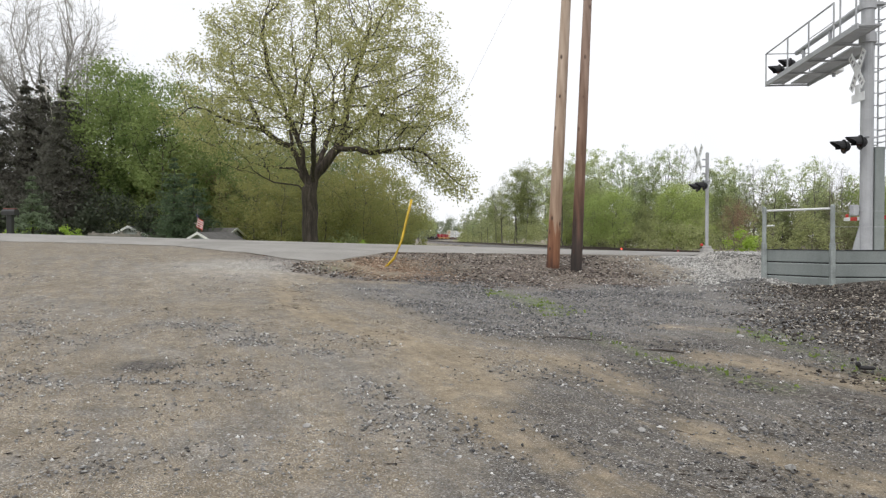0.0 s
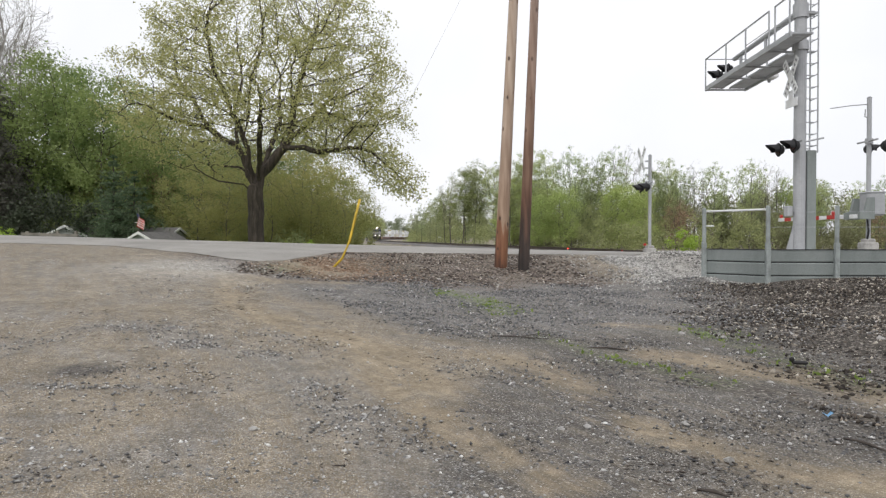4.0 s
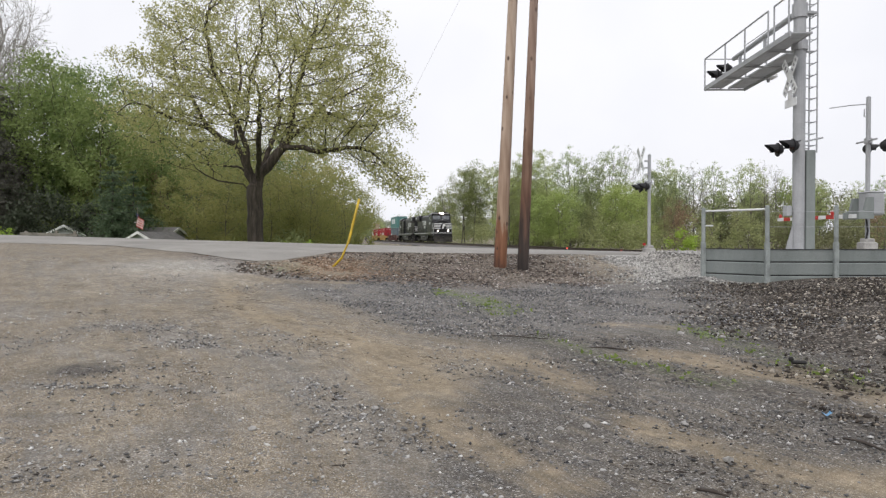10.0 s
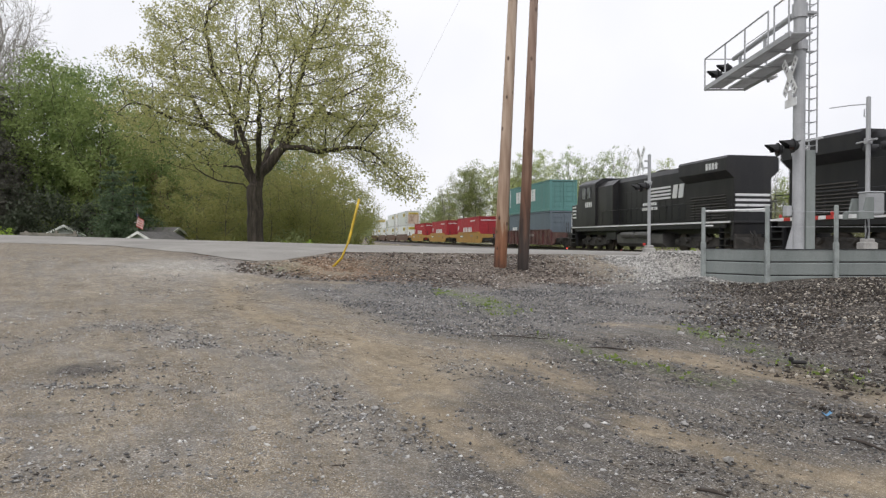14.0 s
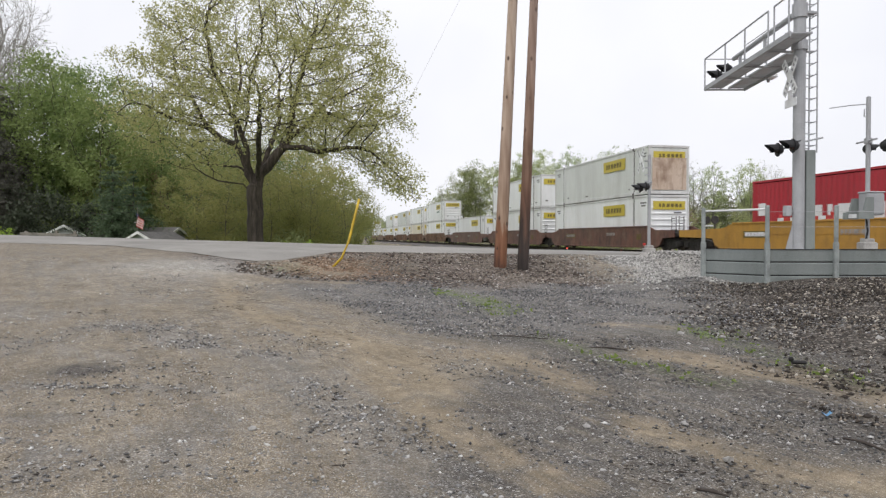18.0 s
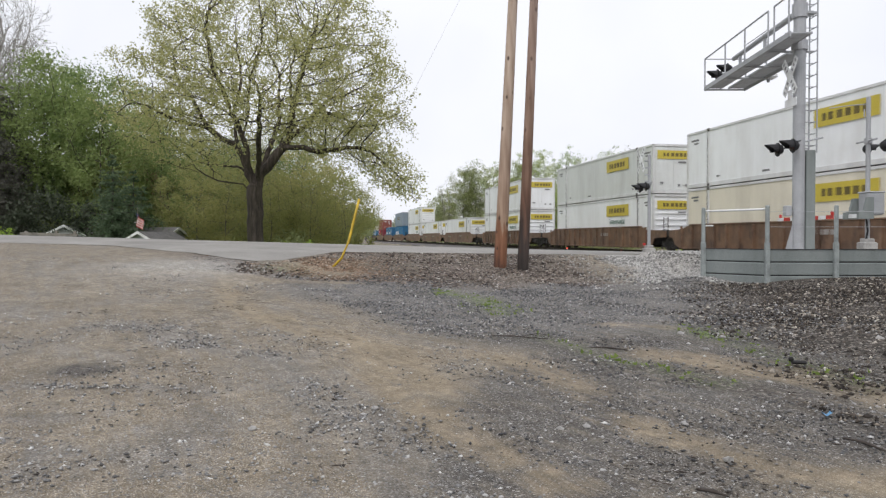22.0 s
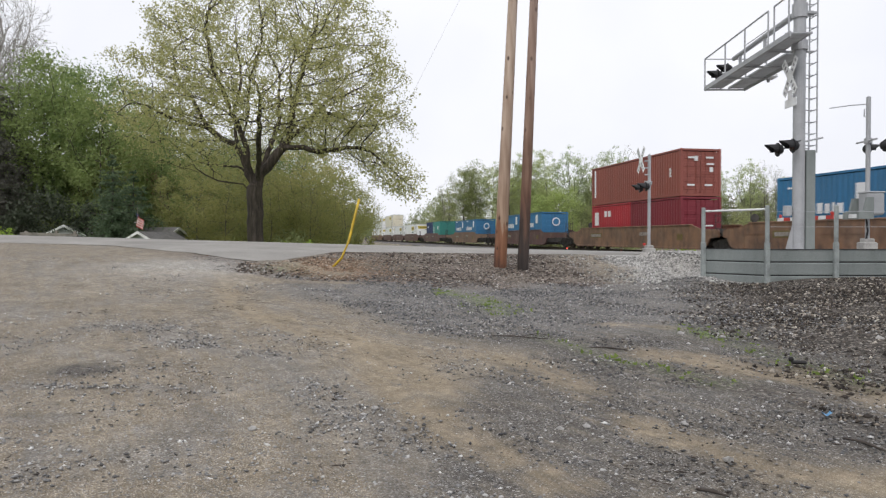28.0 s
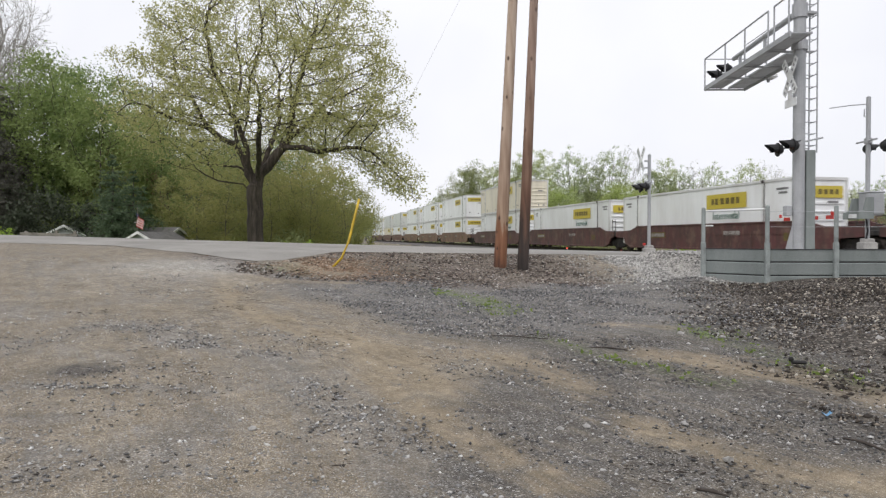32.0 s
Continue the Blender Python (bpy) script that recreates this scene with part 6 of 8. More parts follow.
def domestic_container(height, material, label, ends="ribbed", length=16.15):
    t = thing("shipping_container", label, "container", group="containers of the train")
    w = 2.59
    key = (length, height, material.name, ends)

    def body():
        g = Geo().box((0, 0, height / 2), (length - 0.1, w - 0.07, height - 0.1), None, 0.02)
        return g.data("body", material)

    def rails():
        g = Geo()
        for sy in (-1, 1):
            g.box((0, sy * (w / 2 - 0.02), height - 0.06), (length, 0.05, 0.12), None, 0.012).box((0, sy * (w / 2 - 0.02), 0.1), (length, 0.05, 0.2), None, 0.012)
            for sx in (-1, 1):
                g.box((sx * (length / 2 - 0.07), sy * (w / 2 - 0.05), height / 2), (0.14, 0.11, height), None, 0.02)
                g.box((sx * 6.02, sy * (w / 2 - 0.012), height / 2), (0.12, 0.045, height), None, 0.01)
                g.box((sx * 6.02, sy * (w / 2 - 0.02), height - 0.05), (0.22, 0.06, 0.16), None, 0.015).box((sx * 6.02, sy * (w / 2 - 0.02), 0.06), (0.22, 0.06, 0.16), None, 0.015)
        for sx in (-1, 1):
            g.box((sx * (length / 2 - 0.03), 0, height - 0.07), (0.07, w - 0.2, 0.14), None, 0.01).box((sx * (length / 2 - 0.03), 0, 0.09), (0.07, w - 0.2, 0.18), None, 0.01)
        return g.data("edge_frame", C_rail)

    def fitting():
        return Geo().box((0, 0, 0), (0.2, 0.07, 0.15), None, 0.012).box((0, 0, 0.02), (0.09, 0.084, 0.05)).data("corner_fitting", C_fit)

    def strip():
        return Geo().box((0, 0, height / 2), (0.025, 0.03, height - 0.3)).data("joint_strip", C_fit)

    def skin(sy):
        """The side sheet with its raised posts."""
        g = Geo()
        xs = [(-length / 2 + 0.14, 0.0)]
        for i in range(13):
            x = -length / 2 + length * (i + 0.5) / 13
            xs += [(x - 0.035, 0.0), (x - 0.025, 0.004), (x + 0.025, 0.004), (x + 0.035, 0.0)]
        xs.append((length / 2 - 0.14, 0.0))
        for x, d in xs:
            g.v += [(x, sy * (w / 2 - 0.033 + d), 0.15), (x, sy * (w / 2 - 0.033 + d), height - 0.1)]
        g.f = [(2 * i, 2 * i + 2, 2 * i + 3, 2 * i + 1) for i in range(len(xs) - 1)]
        return g.data("side_wall", material)

    part("body", cached(key + ("b",), body), None, t)
    part("edge_frame", cached((length, height, "r"), rails), None, t)
    for sx in (-1, 1):
        for sy in (-1, 1):
            for z in (0.07, height - 0.06):
                part("corner_fitting", cached("fitting", fitting), None, t, "grimy black corner fitting").location = (sx * 6.02, sy * (w / 2 - 0.012), z)
            part("joint_strip", cached((height, "strip"), strip), None, t).location = (sx * 6.12, sy * (w / 2 - 0.008), 0)
    for sy in (-1, 1):
        part("side_wall", cached(key + ("s", sy), lambda: skin(sy)), None, t)
    def marks():
        g = Geo()
        for x, z, ww in ((7.3, height - 0.45, 0.75), (7.35, height - 0.62, 0.55), (-7.3, height - 0.45, 0.7), (-7.2, height - 0.62, 0.4), (6.7, 0.5, 0.3), (5.4, 0.42, 0.18), (-5.2, 0.45, 0.25), (-1.5, 0.38, 0.5)):
            for sy in (-1, 1):
                g.box((x, sy * (w / 2 - 0.026), z), (ww, 0.012, 0.09))
        for y, z, ww in ((0.55, height - 1.05, 0.5), (-0.75, 0.62, 0.22), (0.85, 0.5, 0.2), (0.35, 0.5, 0.14)):
            g.box((length / 2 + 0.008, y, z), (0.008, ww, 0.1))
        return g.data("lettering", D_mark)
    tagged(part("lettering", cached((length, height, "mk"), marks), None, t), "small faded grey lettering", kind="stuff")
    if ends == "ribbed":
        def ribs():
            g = Geo()
            for k in range(6):
                g.box((length / 2 - 0.03, 0, 0.4 + (height - 1.15) * k / 5), (0.07, w - 0.36, 0.13), None, 0.03)
            return g.data("front_ribs", material)
        part("front_ribs", cached(key + ("e",), ribs), None, t)
    else:
        def doors():
            g = Geo()
            for sy in (-1, 1):
                g.box((length / 2 - 0.045, sy * 0.57, height / 2), (0.03, 1.1, height - 0.4), None, 0.01)
            g.box((length / 2 - 0.02, 0.75, 0.75), (0.03, 0.3, 0.5), None, 0.01)
            return g.data("front_panel", material)
        part("front_panel", cached(key + ("e",), doors), None, t)
    return t


def yellow_label(t, height, x, z, w=1.95, h=0.48, end=False, length=16.15):
    """A yellow panel with dark bars for lettering, on the near side or the leading end."""
    g, b = Geo(), Geo()
    ws = (0.09, 0.11, 0.0, 0.13, 0.13, 0.13, 0.11)
    if end:
        g.box((length / 2 + 0.006, 0, z), (0.012, 2.05, h))
        y = -0.66
        for k in ws:
            b.box((length / 2 + 0.014, y + k * 0.75, z), (0.012, k * 1.4, h * 0.42))
            y += k * 1.6 + 0.06
    else:
        g.box((x, -1.302, z), (w, 0.012, h))
        xx = x - w * 0.36
        for k in ws:
            b.box((xx + k * w * 0.33, -1.31, z), (k * w * 0.68, 0.012, h * 0.42))
            xx += k * w * 0.8 + 0.025 * w
    p = part("label_panel", g, D_yellow, t, "yellow label panel")
    tagged(part("lettering", b, D_ink, p), "dark lettering", kind="stuff")


def lettering(text, size, material, name="lettering"):
    """A word in flat letters, middle at the origin, standing in the x-z plane and facing -y."""
    curve = bpy.data.curves.new(name, "FONT")
    curve.body, curve.size, curve.align_x, curve.align_y, curve.extrude = text, size, "CENTER", "CENTER", 0.004
    ob = bpy.data.objects.new(name, curve)
    me = bpy.data.meshes.new_from_object(ob)
    bpy.data.objects.remove(ob)
    bpy.data.curves.remove(curve)
    me.transform(Matrix.Rotation(math.pi / 2, 4, "X"))
    me.materials.clear()
    me.materials.append(material)
    return me


def plate_label(t, x, z):
    """The word below the yellow panel."""
    word = part("lettering", cached(("intermodal",), lambda: lettering("Intermodal", 0.5, D_green)), None, t, "dark green word on the white side")
    word.location = (x, -1.306, z)
def build_train():
    rides(locomotive("black six-axle freight locomotive with white nose stripes and lit headlamps"), 8.65)
    rides(locomotive("black six-axle freight locomotive coupled long hood first"), 31.9, 0, True)
    # platforms: front and back behind the head, well length, paint, ribs, first, last, words
    units = []

    def car(q0, pitches, well, material, ribbed, words):
        q = q0
        for i, p in enumerate(pitches):
            units.append((q, p, well, material, ribbed, i == 0, i == len(pitches) - 1, words))
            q += p

    car(43.2, (22.1,), 14.8, P_maroon, True, "dark maroon ribbed well car loaded with two containers")
    car(65.6, (24.2, 19.6, 21.3), 12.5, P_yellow, False, "yellow well car loaded with a red container")
    car(130.9, (21.4, 19.9, 22.6), 16.4, P_brown, False, "rusty brown well car loaded with white containers")
    car(195.0, (21.1, 19.7, 21.5), 16.4, P_orange, True, "rust-orange ribbed well car loaded with white containers")
    car(257.6, (23.6,), 16.4, P_orange, True, "rust-orange ribbed well car loaded with white containers")
    car(281.6, (21.6, 19.7, 21.2), 16.4, P_tan, False, "tan-brown well car loaded with white containers")
    car(344.3, (22.8, 19.5, 20.4), 16.4, P_tan, False, "tan-brown well car loaded with coloured containers")
    car(407.3, (24.6,), 13.0, P_maroon, False, "dark maroon well car loaded with blue containers")
    car(432.2, (24.2,), 13.0, P_tan, False, "tan-brown well car loaded with blue containers")
    car(456.7, (24.4,), 13.0, P_maroon, False, "dark maroon well car loaded with teal and navy containers")
    car(481.4, (21.3, 19.7, 21.6), 16.4, P_maroon, False, "dark maroon well car loaded with white containers")
    car(544.2, (22.2, 19.6, 21.2), 16.4, P_tan, False, "rusty tan well car loaded with white containers")
    car(607.4, (22.0, 19.6, 21.6), 16.4, P_brown, False, "rusty brown well car loaded with white containers")
    car(670.8, (22.0, 19.6, 21.6), 16.4, P_maroon, False, "dark maroon well car loaded with white containers")
    for q, p, well, material, ribbed, first, last, words in units:
        rides(well_unit(p, well, material, ribbed, first, last, words), q + p / 2)
    FLOOR, HI, LO = 0.48, 2.896, 2.59

    def boxcar(q, z, style, material, words, labels="", height=HI, length=12.19, ends="ribbed"):
        if style == "domestic":
            t = domestic_container(height, material, words, ends)
            length = 16.15
            if "s" in labels:
                yellow_label(t, height, 3.2, height - 0.78, 3.3, 0.72)
            if "e" in labels:
                yellow_label(t, height, 0, height - 0.62, 2.3, 0.5, True)
            if "p" in labels:
                plate_label(t, 3.2, height - 1.5)
            if "r" in labels:
                part("stained_panel", Geo().box((length / 2 + 0.012, 0, 1.2), (0.012, 2.2, 1.9)), D_stain, t, "rust-stained front panel")
        else:
            t = iso_container(length, height, material, words)
        rides(t, q + length / 2, z)
        return t

    up = FLOOR + HI + 0.05
    t = boxcar(47.8, FLOOR, "iso", C_slate, "slate-grey ribbed steel shipping container in the well", height=LO)
    bars(t, P_white, "lettering_bar", -5.0, 0.9, -1.21, [0.45] * 4, [0.3] * 4, 0.08)
    t = boxcar(48.0, FLOOR + LO + 0.04, "iso", C_green, "grey-green ribbed steel shipping container stacked on another", height=LO)
    bars(t, P_white, "lettering_bar", -3.6, 1.0, -1.21, [1.05, 1.05, 1.05, 0.2, 1.05, 1.05, 1.05, 1.05], [0.62] * 8, 0.12)
    bars(t, P_white, "lettering_bar", -5.7, 0.7, -1.21, [1.7], [0.16], 0.1)
    for q in (73.1, 92.8, 112.3):
        t = boxcar(q, FLOOR, "iso", C_red, "bright red steel shipping container riding low in its well")
        bars(t, P_white, "lettering_bar", -2.4, 0.95, -1.21, [0.7] * 6, [0.75, 0.25, 0.7, 0.25, 0.7, 0.6], 0.3)
        bars(t, P_white, "lettering_bar", 1.6, 2.35, -1.21, [0.14] * 9, [0.2] * 9, 0.1)
        part("plate", Geo().box((-5.4, -1.215, 1.6), (0.5, 0.012, 0.55)), P_white, t, "small white plate")
        g = Geo()
        for k in range(9):
            g.box((6.11, -0.9 + 0.22 * k, 2.45), (0.012, 0.14, 0.12))
        tagged(part("lettering", g, P_white, t), "", kind="stuff")
    W = "white ribbed-front intermodal container with a yellow label"

    def stack(q, top=C_white, low=C_white, te="ribbed", le="ribbed", tl="se", ll="sep"):
        boxcar(q, FLOOR, "domestic", low, W + " in the well", ll, ends=le)
        if top is not None:
            boxcar(q, up, "domestic", top, W + " stacked on another", tl, ends=te)

    stack(134.3, C_grey, C_white, "plain", "ribbed", "ser", "se")
    stack(154.1, C_white, C_white, "plain", "ribbed", "se", "sep")
    stack(174.0, None, C_white, le="plain", ll="se")
    stack(198.4, C_white, C_white, "ribbed", "ribbed", "sep", "se")
    stack(217.9, C_white, C_cream, "ribbed", "plain", "se", "se")
    stack(237.8, C_grey, C_white, "plain", "ribbed", "se", "sep")
    stack(261.7, C_white, C_white, "plain", "ribbed", "se", "sep")
    stack(285.5, None, C_white, ll="se")
    stack(305.0, None, C_white, ll="se")
    stack(324.5, C_white, C_white, "ribbed", "ribbed", "se", "sep")
    t = boxcar(350.4, FLOOR, "iso", C_blue, "blue steel shipping container riding low in its well")
    bars(t, P_white, "lettering_bar", -5.0, 1.0, -1.21, [0.75] * 6, [0.55] * 6, 0.3)
    t = boxcar(350.6, up, "iso", C_steelblue, "grey-blue ribbed steel shipping container stacked on another")
    bars(t, D_ink, "lettering_bar", -2.2, 1.3, -1.21, [0.8] * 5, [0.35] * 5, 0.5)
    t = boxcar(370.6, FLOOR, "iso", C_blue, "blue steel shipping container riding low in its well")

    def blue_marks(t, half, centre=0.0):
        part("round_emblem", Geo().tube([(centre - half * 0.62, -1.205, 1.5), (centre - half * 0.62, -1.217, 1.5)], 0.27, 20), P_white, t, "white round emblem")
        bars(t, P_white, "lettering_bar", centre - half * 0.62 + 0.4, 1.3, -1.21, [0.42, 0.38, 0.42, 0.38, 0.42, 0.38], [0.3, 0.26, 0.3, 0.26, 0.14, 0.3], 0.13)
        part("plate", Geo().box((centre + half * 0.55, -1.21, 2.0), (0.55, 0.012, 0.75)), P_white, t, "white data plate")
        bars(t, P_white, "lettering_bar", centre - half * 0.8, 2.38, -1.21, [0.08] * 6, [0.16] * 6, 0.05)

    def round_mark(t, length):
        part("round_emblem", Geo().tube([(length / 2 + 0.012, 0.1, 1.75), (length / 2 + 0.026, 0.1, 1.75)], 0.36, 22), P_white, t, "white round emblem")
        part("emblem_core", Geo().tube([(length / 2 + 0.02, 0.1, 1.75), (length / 2 + 0.034, 0.1, 1.75)], 0.27, 20), C_blue, t)
    blue_marks(t, 3.0, -3.0)
    blue_marks(t, 3.0, 3.0)
    round_mark(t, 12.19)
    t = boxcar(390.8, FLOOR, "iso", C_wine, "wine-red twenty-foot shipping container in the well", height=LO, length=6.06)
    t = boxcar(396.95, FLOOR, "iso", C_red, "red twenty-foot shipping container in the well", height=LO, length=6.06)
    bars(t, P_white, "lettering_bar", -2.5, 1.2, -1.21, [0.9], [0.65], 0.1)
    bars(t, P_white, "lettering_bar", -0.9, 1.75, -1.21, [0.4, 0.4], [0.4, 0.4], 0.2)
    t = boxcar(390.85, FLOOR + LO + 0.04, "iso", C_brick, "brick-red ribbed steel shipping container stacked on two short ones", height=LO)
    bars(t, P_white, "lettering_bar", -5.6, 0.5, -1.21, [1.9], [0.22], 0.1)
    bars(t, P_white, "lettering_bar", 4.9, 1.1, -1.21, [0.5], [0.16], 0.1)
    g = Geo()
    for y, z, h in ((-0.55, 2.1, 0.1), (-0.3, 2.05, 0.26), (0.5, 2.1, 0.1), (0.55, 1.75, 0.1), (0.6, 1.45, 0.26), (-0.6, 0.6, 0.1), (0.45, 0.6, 0.1)):
        g.box((6.125, y, z), (0.012, 0.45 if h < 0.2 else 0.2, h))
    tagged(part("lettering", g, P_white, t), "", kind="stuff")
    for q in (414.1, 420.3, 438.5, 444.7):
        t = boxcar(q, FLOOR, "iso", C_blue, "blue twenty-foot shipping container with a white round emblem", height=LO, length=6.06)
        blue_marks(t, 3.0)
        if q in (414.1, 438.5):
            round_mark(t, 6.06)
    t = boxcar(462.4, FLOOR, "iso", C_teal, "teal twenty-foot shipping container", height=HI, length=6.06)
    bars(t, P_white, "lettering_bar", -2.3, 0.6, -1.21, [1.5], [0.32], 0.1)
    part("plate", Geo().box((1.4, -1.215, 1.9), (0.7, 0.012, 0.5)), P_white, t, "white data plate")
    t = boxcar(468.7, FLOOR, "iso", C_navy, "navy twenty-foot shipping container", height=HI, length=6.06)
    bars(t, P_white, "lettering_bar", -1.9, 2.0, -1.21, [0.22] * 4, [0.2] * 4, 0.06)
    stack(485.6, None, C_white, ll="sep")
    stack(503.9, None, C_white, ll="sep")
    stack(523.6, C_cream, C_white, "ribbed", "ribbed", "s", "sep")
    stack(547.8, C_white, C_white, "plain", "ribbed", "se", "se")
    stack(567.3, C_white, C_white, "ribbed", "ribbed", "se", "se")
    stack(586.8, C_white, C_white, "ribbed", "ribbed", "se", "se")
    stack(611.0, C_grey, C_white, "plain", "ribbed", "e", "se")
    stack(630.8, C_grey, C_cream, "ribbed", "ribbed", "e", "se")
    stack(650.4, C_white, C_white, "ribbed", "ribbed", "se", "se")
    stack(674.6, C_grey, C_white, "plain", "ribbed", "se", "se")
    stack(694.4, C_white, C_cream, "ribbed", "ribbed", "se", "se")
    stack(714.0, C_white, C_white, "ribbed", "ribbed", "se", "se")


build_train()


# ---- the crossing signals ----
def flasher(parent, p, face, name="flasher", r=0.25, lens=None, k=0.74):
    """A warning lamp: round backing plate, housing, hood and lens. face: the way it looks."""
    f = Vector(face).normalized()
    p = Vector(p)
    body = part(name, Geo().tube([p - f * 0.22 * k, p - f * 0.16 * k, p - f * 0.02 * k], [0.1 * k, 0.17 * k, 0.18 * k], 14), M_lamp, parent)
    part("backing_plate", Geo().tube([p - f * 0.03, p - f * 0.015], r * k, 20), M_lamp, body)
    hood = Geo()
    side = f.cross(Vector((0, 0, 1))).normalized()
    n = 10
    for i in range(n + 1):
        w = math.pi * (-0.12 + 1.24 * i / n)
        q = p + side * math.cos(w) * 0.19 * k + Vector((0, 0, 1)) * math.sin(w) * 0.19 * k
        for d in (0.0, 0.44 * k * (0.35 + 0.65 * math.sin(max(0.05, min(math.pi - 0.05, w))))):
            hood.v.append(tuple(q + f * d))
            hood.v.append(tuple(q + f * d + (q - p).normalized() * 0.012))
    for i in range(n):
        a, b = 4 * i, 4 * (i + 1)
        hood.f += [(a, a + 2, b + 2, b), (a + 1, b + 1, b + 3, a + 3), (a + 2, a + 3, b + 3, b + 2)]
    part("hood", hood, M_lamp, body)
    part("lens", Geo().tube([p - f * 0.01, p + f * 0.01], 0.16 * k, 16), lens or M_lens, body, "dark red lens")
    return body


M_lens = mat("red_lens", (0.03, 0.004, 0.004), 0.3, bump=0)
M_lit = glow("lit_red_lens", (1.0, 0.10, 0.06), 1.2)


M_faded = mat("faded_lettering", (0.30, 0.30, 0.31), 0.7, bump=0)


def crossbuck(parent, p, face, size=1.22):
    f = Vector(face).normalized()
    side = Vector((0, 0, 1)).cross(f).normalized()
    for a, d in ((52, 0.0), (-52, 0.02)):
        m = Matrix((side, Vector((0, 0, 1)), f)).transposed() @ Matrix.Rotation(radians(a), 3, "Z")
        b = part("crossbuck_blade", Geo().box(Vector(p) + f * d, (size, 0.23, 0.012), m, 0.004), M_white, parent, "white crossbuck blade")
        for ks in (range(3), range(5, 8)):
            g = Geo()
            for k in ks:
                g.box(Vector(p) + f * (d + 0.009) + m @ Vector((-0.47 + 0.134 * k, 0, 0)), (0.06, 0.09, 0.006), m)
            tagged(part("lettering", g, M_faded, b), "", kind="stuff")


def cantilever():
    base = Vector((9.29, 18.5, 1.1))
    t = thing("cantilever_signal", "grey steel cantilever crossing signal with walkway, ladder and black flashers", "crossing signal", Matrix.Translation(base))
    # own space: x to the far end of the picture's road side (+y of the place), so parts are built in the place's axes from the base
    top = 6.62
    part("mast", Geo().tube([(0, 0, 0.05), (0, 0, top)], 0.15, 16).tube([(0, 0, top), (0, 0, top + 0.03)], 0.17, 16), M_steel, t, smooth=False)
    part("base_plate", Geo().box((0, 0, 0.03), (0.6, 0.6, 0.06), None, 0.01).poly([(-0.15, -0.015, 0.06), (-0.34, -0.015, 0.06), (-0.15, -0.015, 0.75)]).poly([(-0.15, 0.015, 0.06), (-0.15, 0.015, 0.75), (-0.34, 0.015, 0.06)]), M_steel, t)
    part("junction_cover", Geo().box((0.27, 0, 1.38), (0.24, 0.22, 2.6), None, 0.015), M_grey, t, "grey box cover over the ladder foot")
    lad = Geo()
    for y in (-0.2, 0.2):
        lad.tube([(0.36, y, 2.6), (0.36, y, 8.2)], 0.022, 6)
    k = 2.8
    while k < 8.1:
        lad.tube([(0.36, -0.2, k), (0.36, 0.2, k)], 0.014, 5)
        k += 0.305
    lad.tube([(0.14, 0.2, 2.75), (0.36, 0.2, 2.75)], 0.016, 5).tube([(0.14, 0.2, 4.6), (0.36, 0.2, 4.6)], 0.016, 5).tube([(0.14, 0, 6.3), (0.36, 0, 6.3)], 0.016, 5)
    for y in (-0.04,):
        for kk in range(17):
            lad.tube([(0.14, y, 2.8 + 0.305 * kk), (0.36, y, 2.8 + 0.305 * kk)], 0.012, 5)
    part("ladder", lad, M_steel, t)
    # walkway: two grated decks on two beams, running away along +y
    z = 5.4
    y0, y1 = -0.9, 4.85

    def droop(g):
        """Lets the arm sink a little towards its free end."""
        g.v = [(x, y, zz - 0.028 * (y - 1.2)) for x, y, zz in g.v]
        return g

    for x0, x1 in ((-0.7, -0.13), (0.09, 0.64)):
        d = Geo()
        if x0 < 0:
            ya, yb = y0, y1
        else:
            ya, yb = 0.9, y1
        n = round((yb - ya) / 0.12)
        step = (yb - ya) / n
        for i in range(n):
            d.box(((x0 + x1) / 2, ya + (i + 0.5) * step, z + 0.03), (x1 - x0, 0.08, 0.04))
        for x in (x0 + 0.02, x1 - 0.02):
            d.box((x, (ya + yb) / 2, z + (0.0 if abs(x) > 0.3 else 0.03)), (0.05, yb - ya, 0.15 if abs(x) > 0.3 else 0.06), None, 0.01)
        part("walkway", droop(d), M_steel, t, "grated steel walkway")
    def rail(*runs, r=0.024):
        g = Geo()
        for a, b in runs:
            g.tube([a, b], r, 6)
        part("handrail", droop(g), M_steel, t)

    for x, posts in ((-0.7, (-0.85, -0.07, 0.27, 1.72, 3.12, 4.79)), (0.64, (2.1, 3.3, 4.79))):
        for y in posts:
            part("rail_post", droop(Geo().tube([(x, y, z), (x, y, z + 0.96)], 0.024, 6)), M_steel, t)
    rail(((-0.7, -0.85, z + 0.96), (-0.7, -0.07, z + 0.96)))
    rail(((-0.7, 0.27, z + 0.96), (-0.7, 4.79, z + 0.96)))
    rail(((-0.7, 0.27, z + 0.48), (-0.7, 1.72, z + 0.48)), r=0.012)
    rail(((0.64, 2.1, z + 0.52), (0.64, 4.79, z + 0.52)), r=0.016)
    rail(((-0.7, 4.79, z + 0.96), (0.64, 4.79, z + 0.96)), r=0.018)
    part("arm", Geo().tube([(0, 0, z + 0.9), (0, 4.2, z + 0.72)], [0.085, 0.07], 12).tube([(0, 2.0, z + 0.05), (0, 2.0, z + 0.8)], 0.05, 8).tube([(0, 3.7, z + 0.05), (0, 3.7, z + 0.74)], 0.05, 8), M_steel, t)
    for y in (0.5, 2.0, 3.3, 4.8):
        part("cross_member", droop(Geo().box((-0.02, y, z - 0.04), (1.3, 0.06, 0.05), None, 0.01)), M_steel, t)
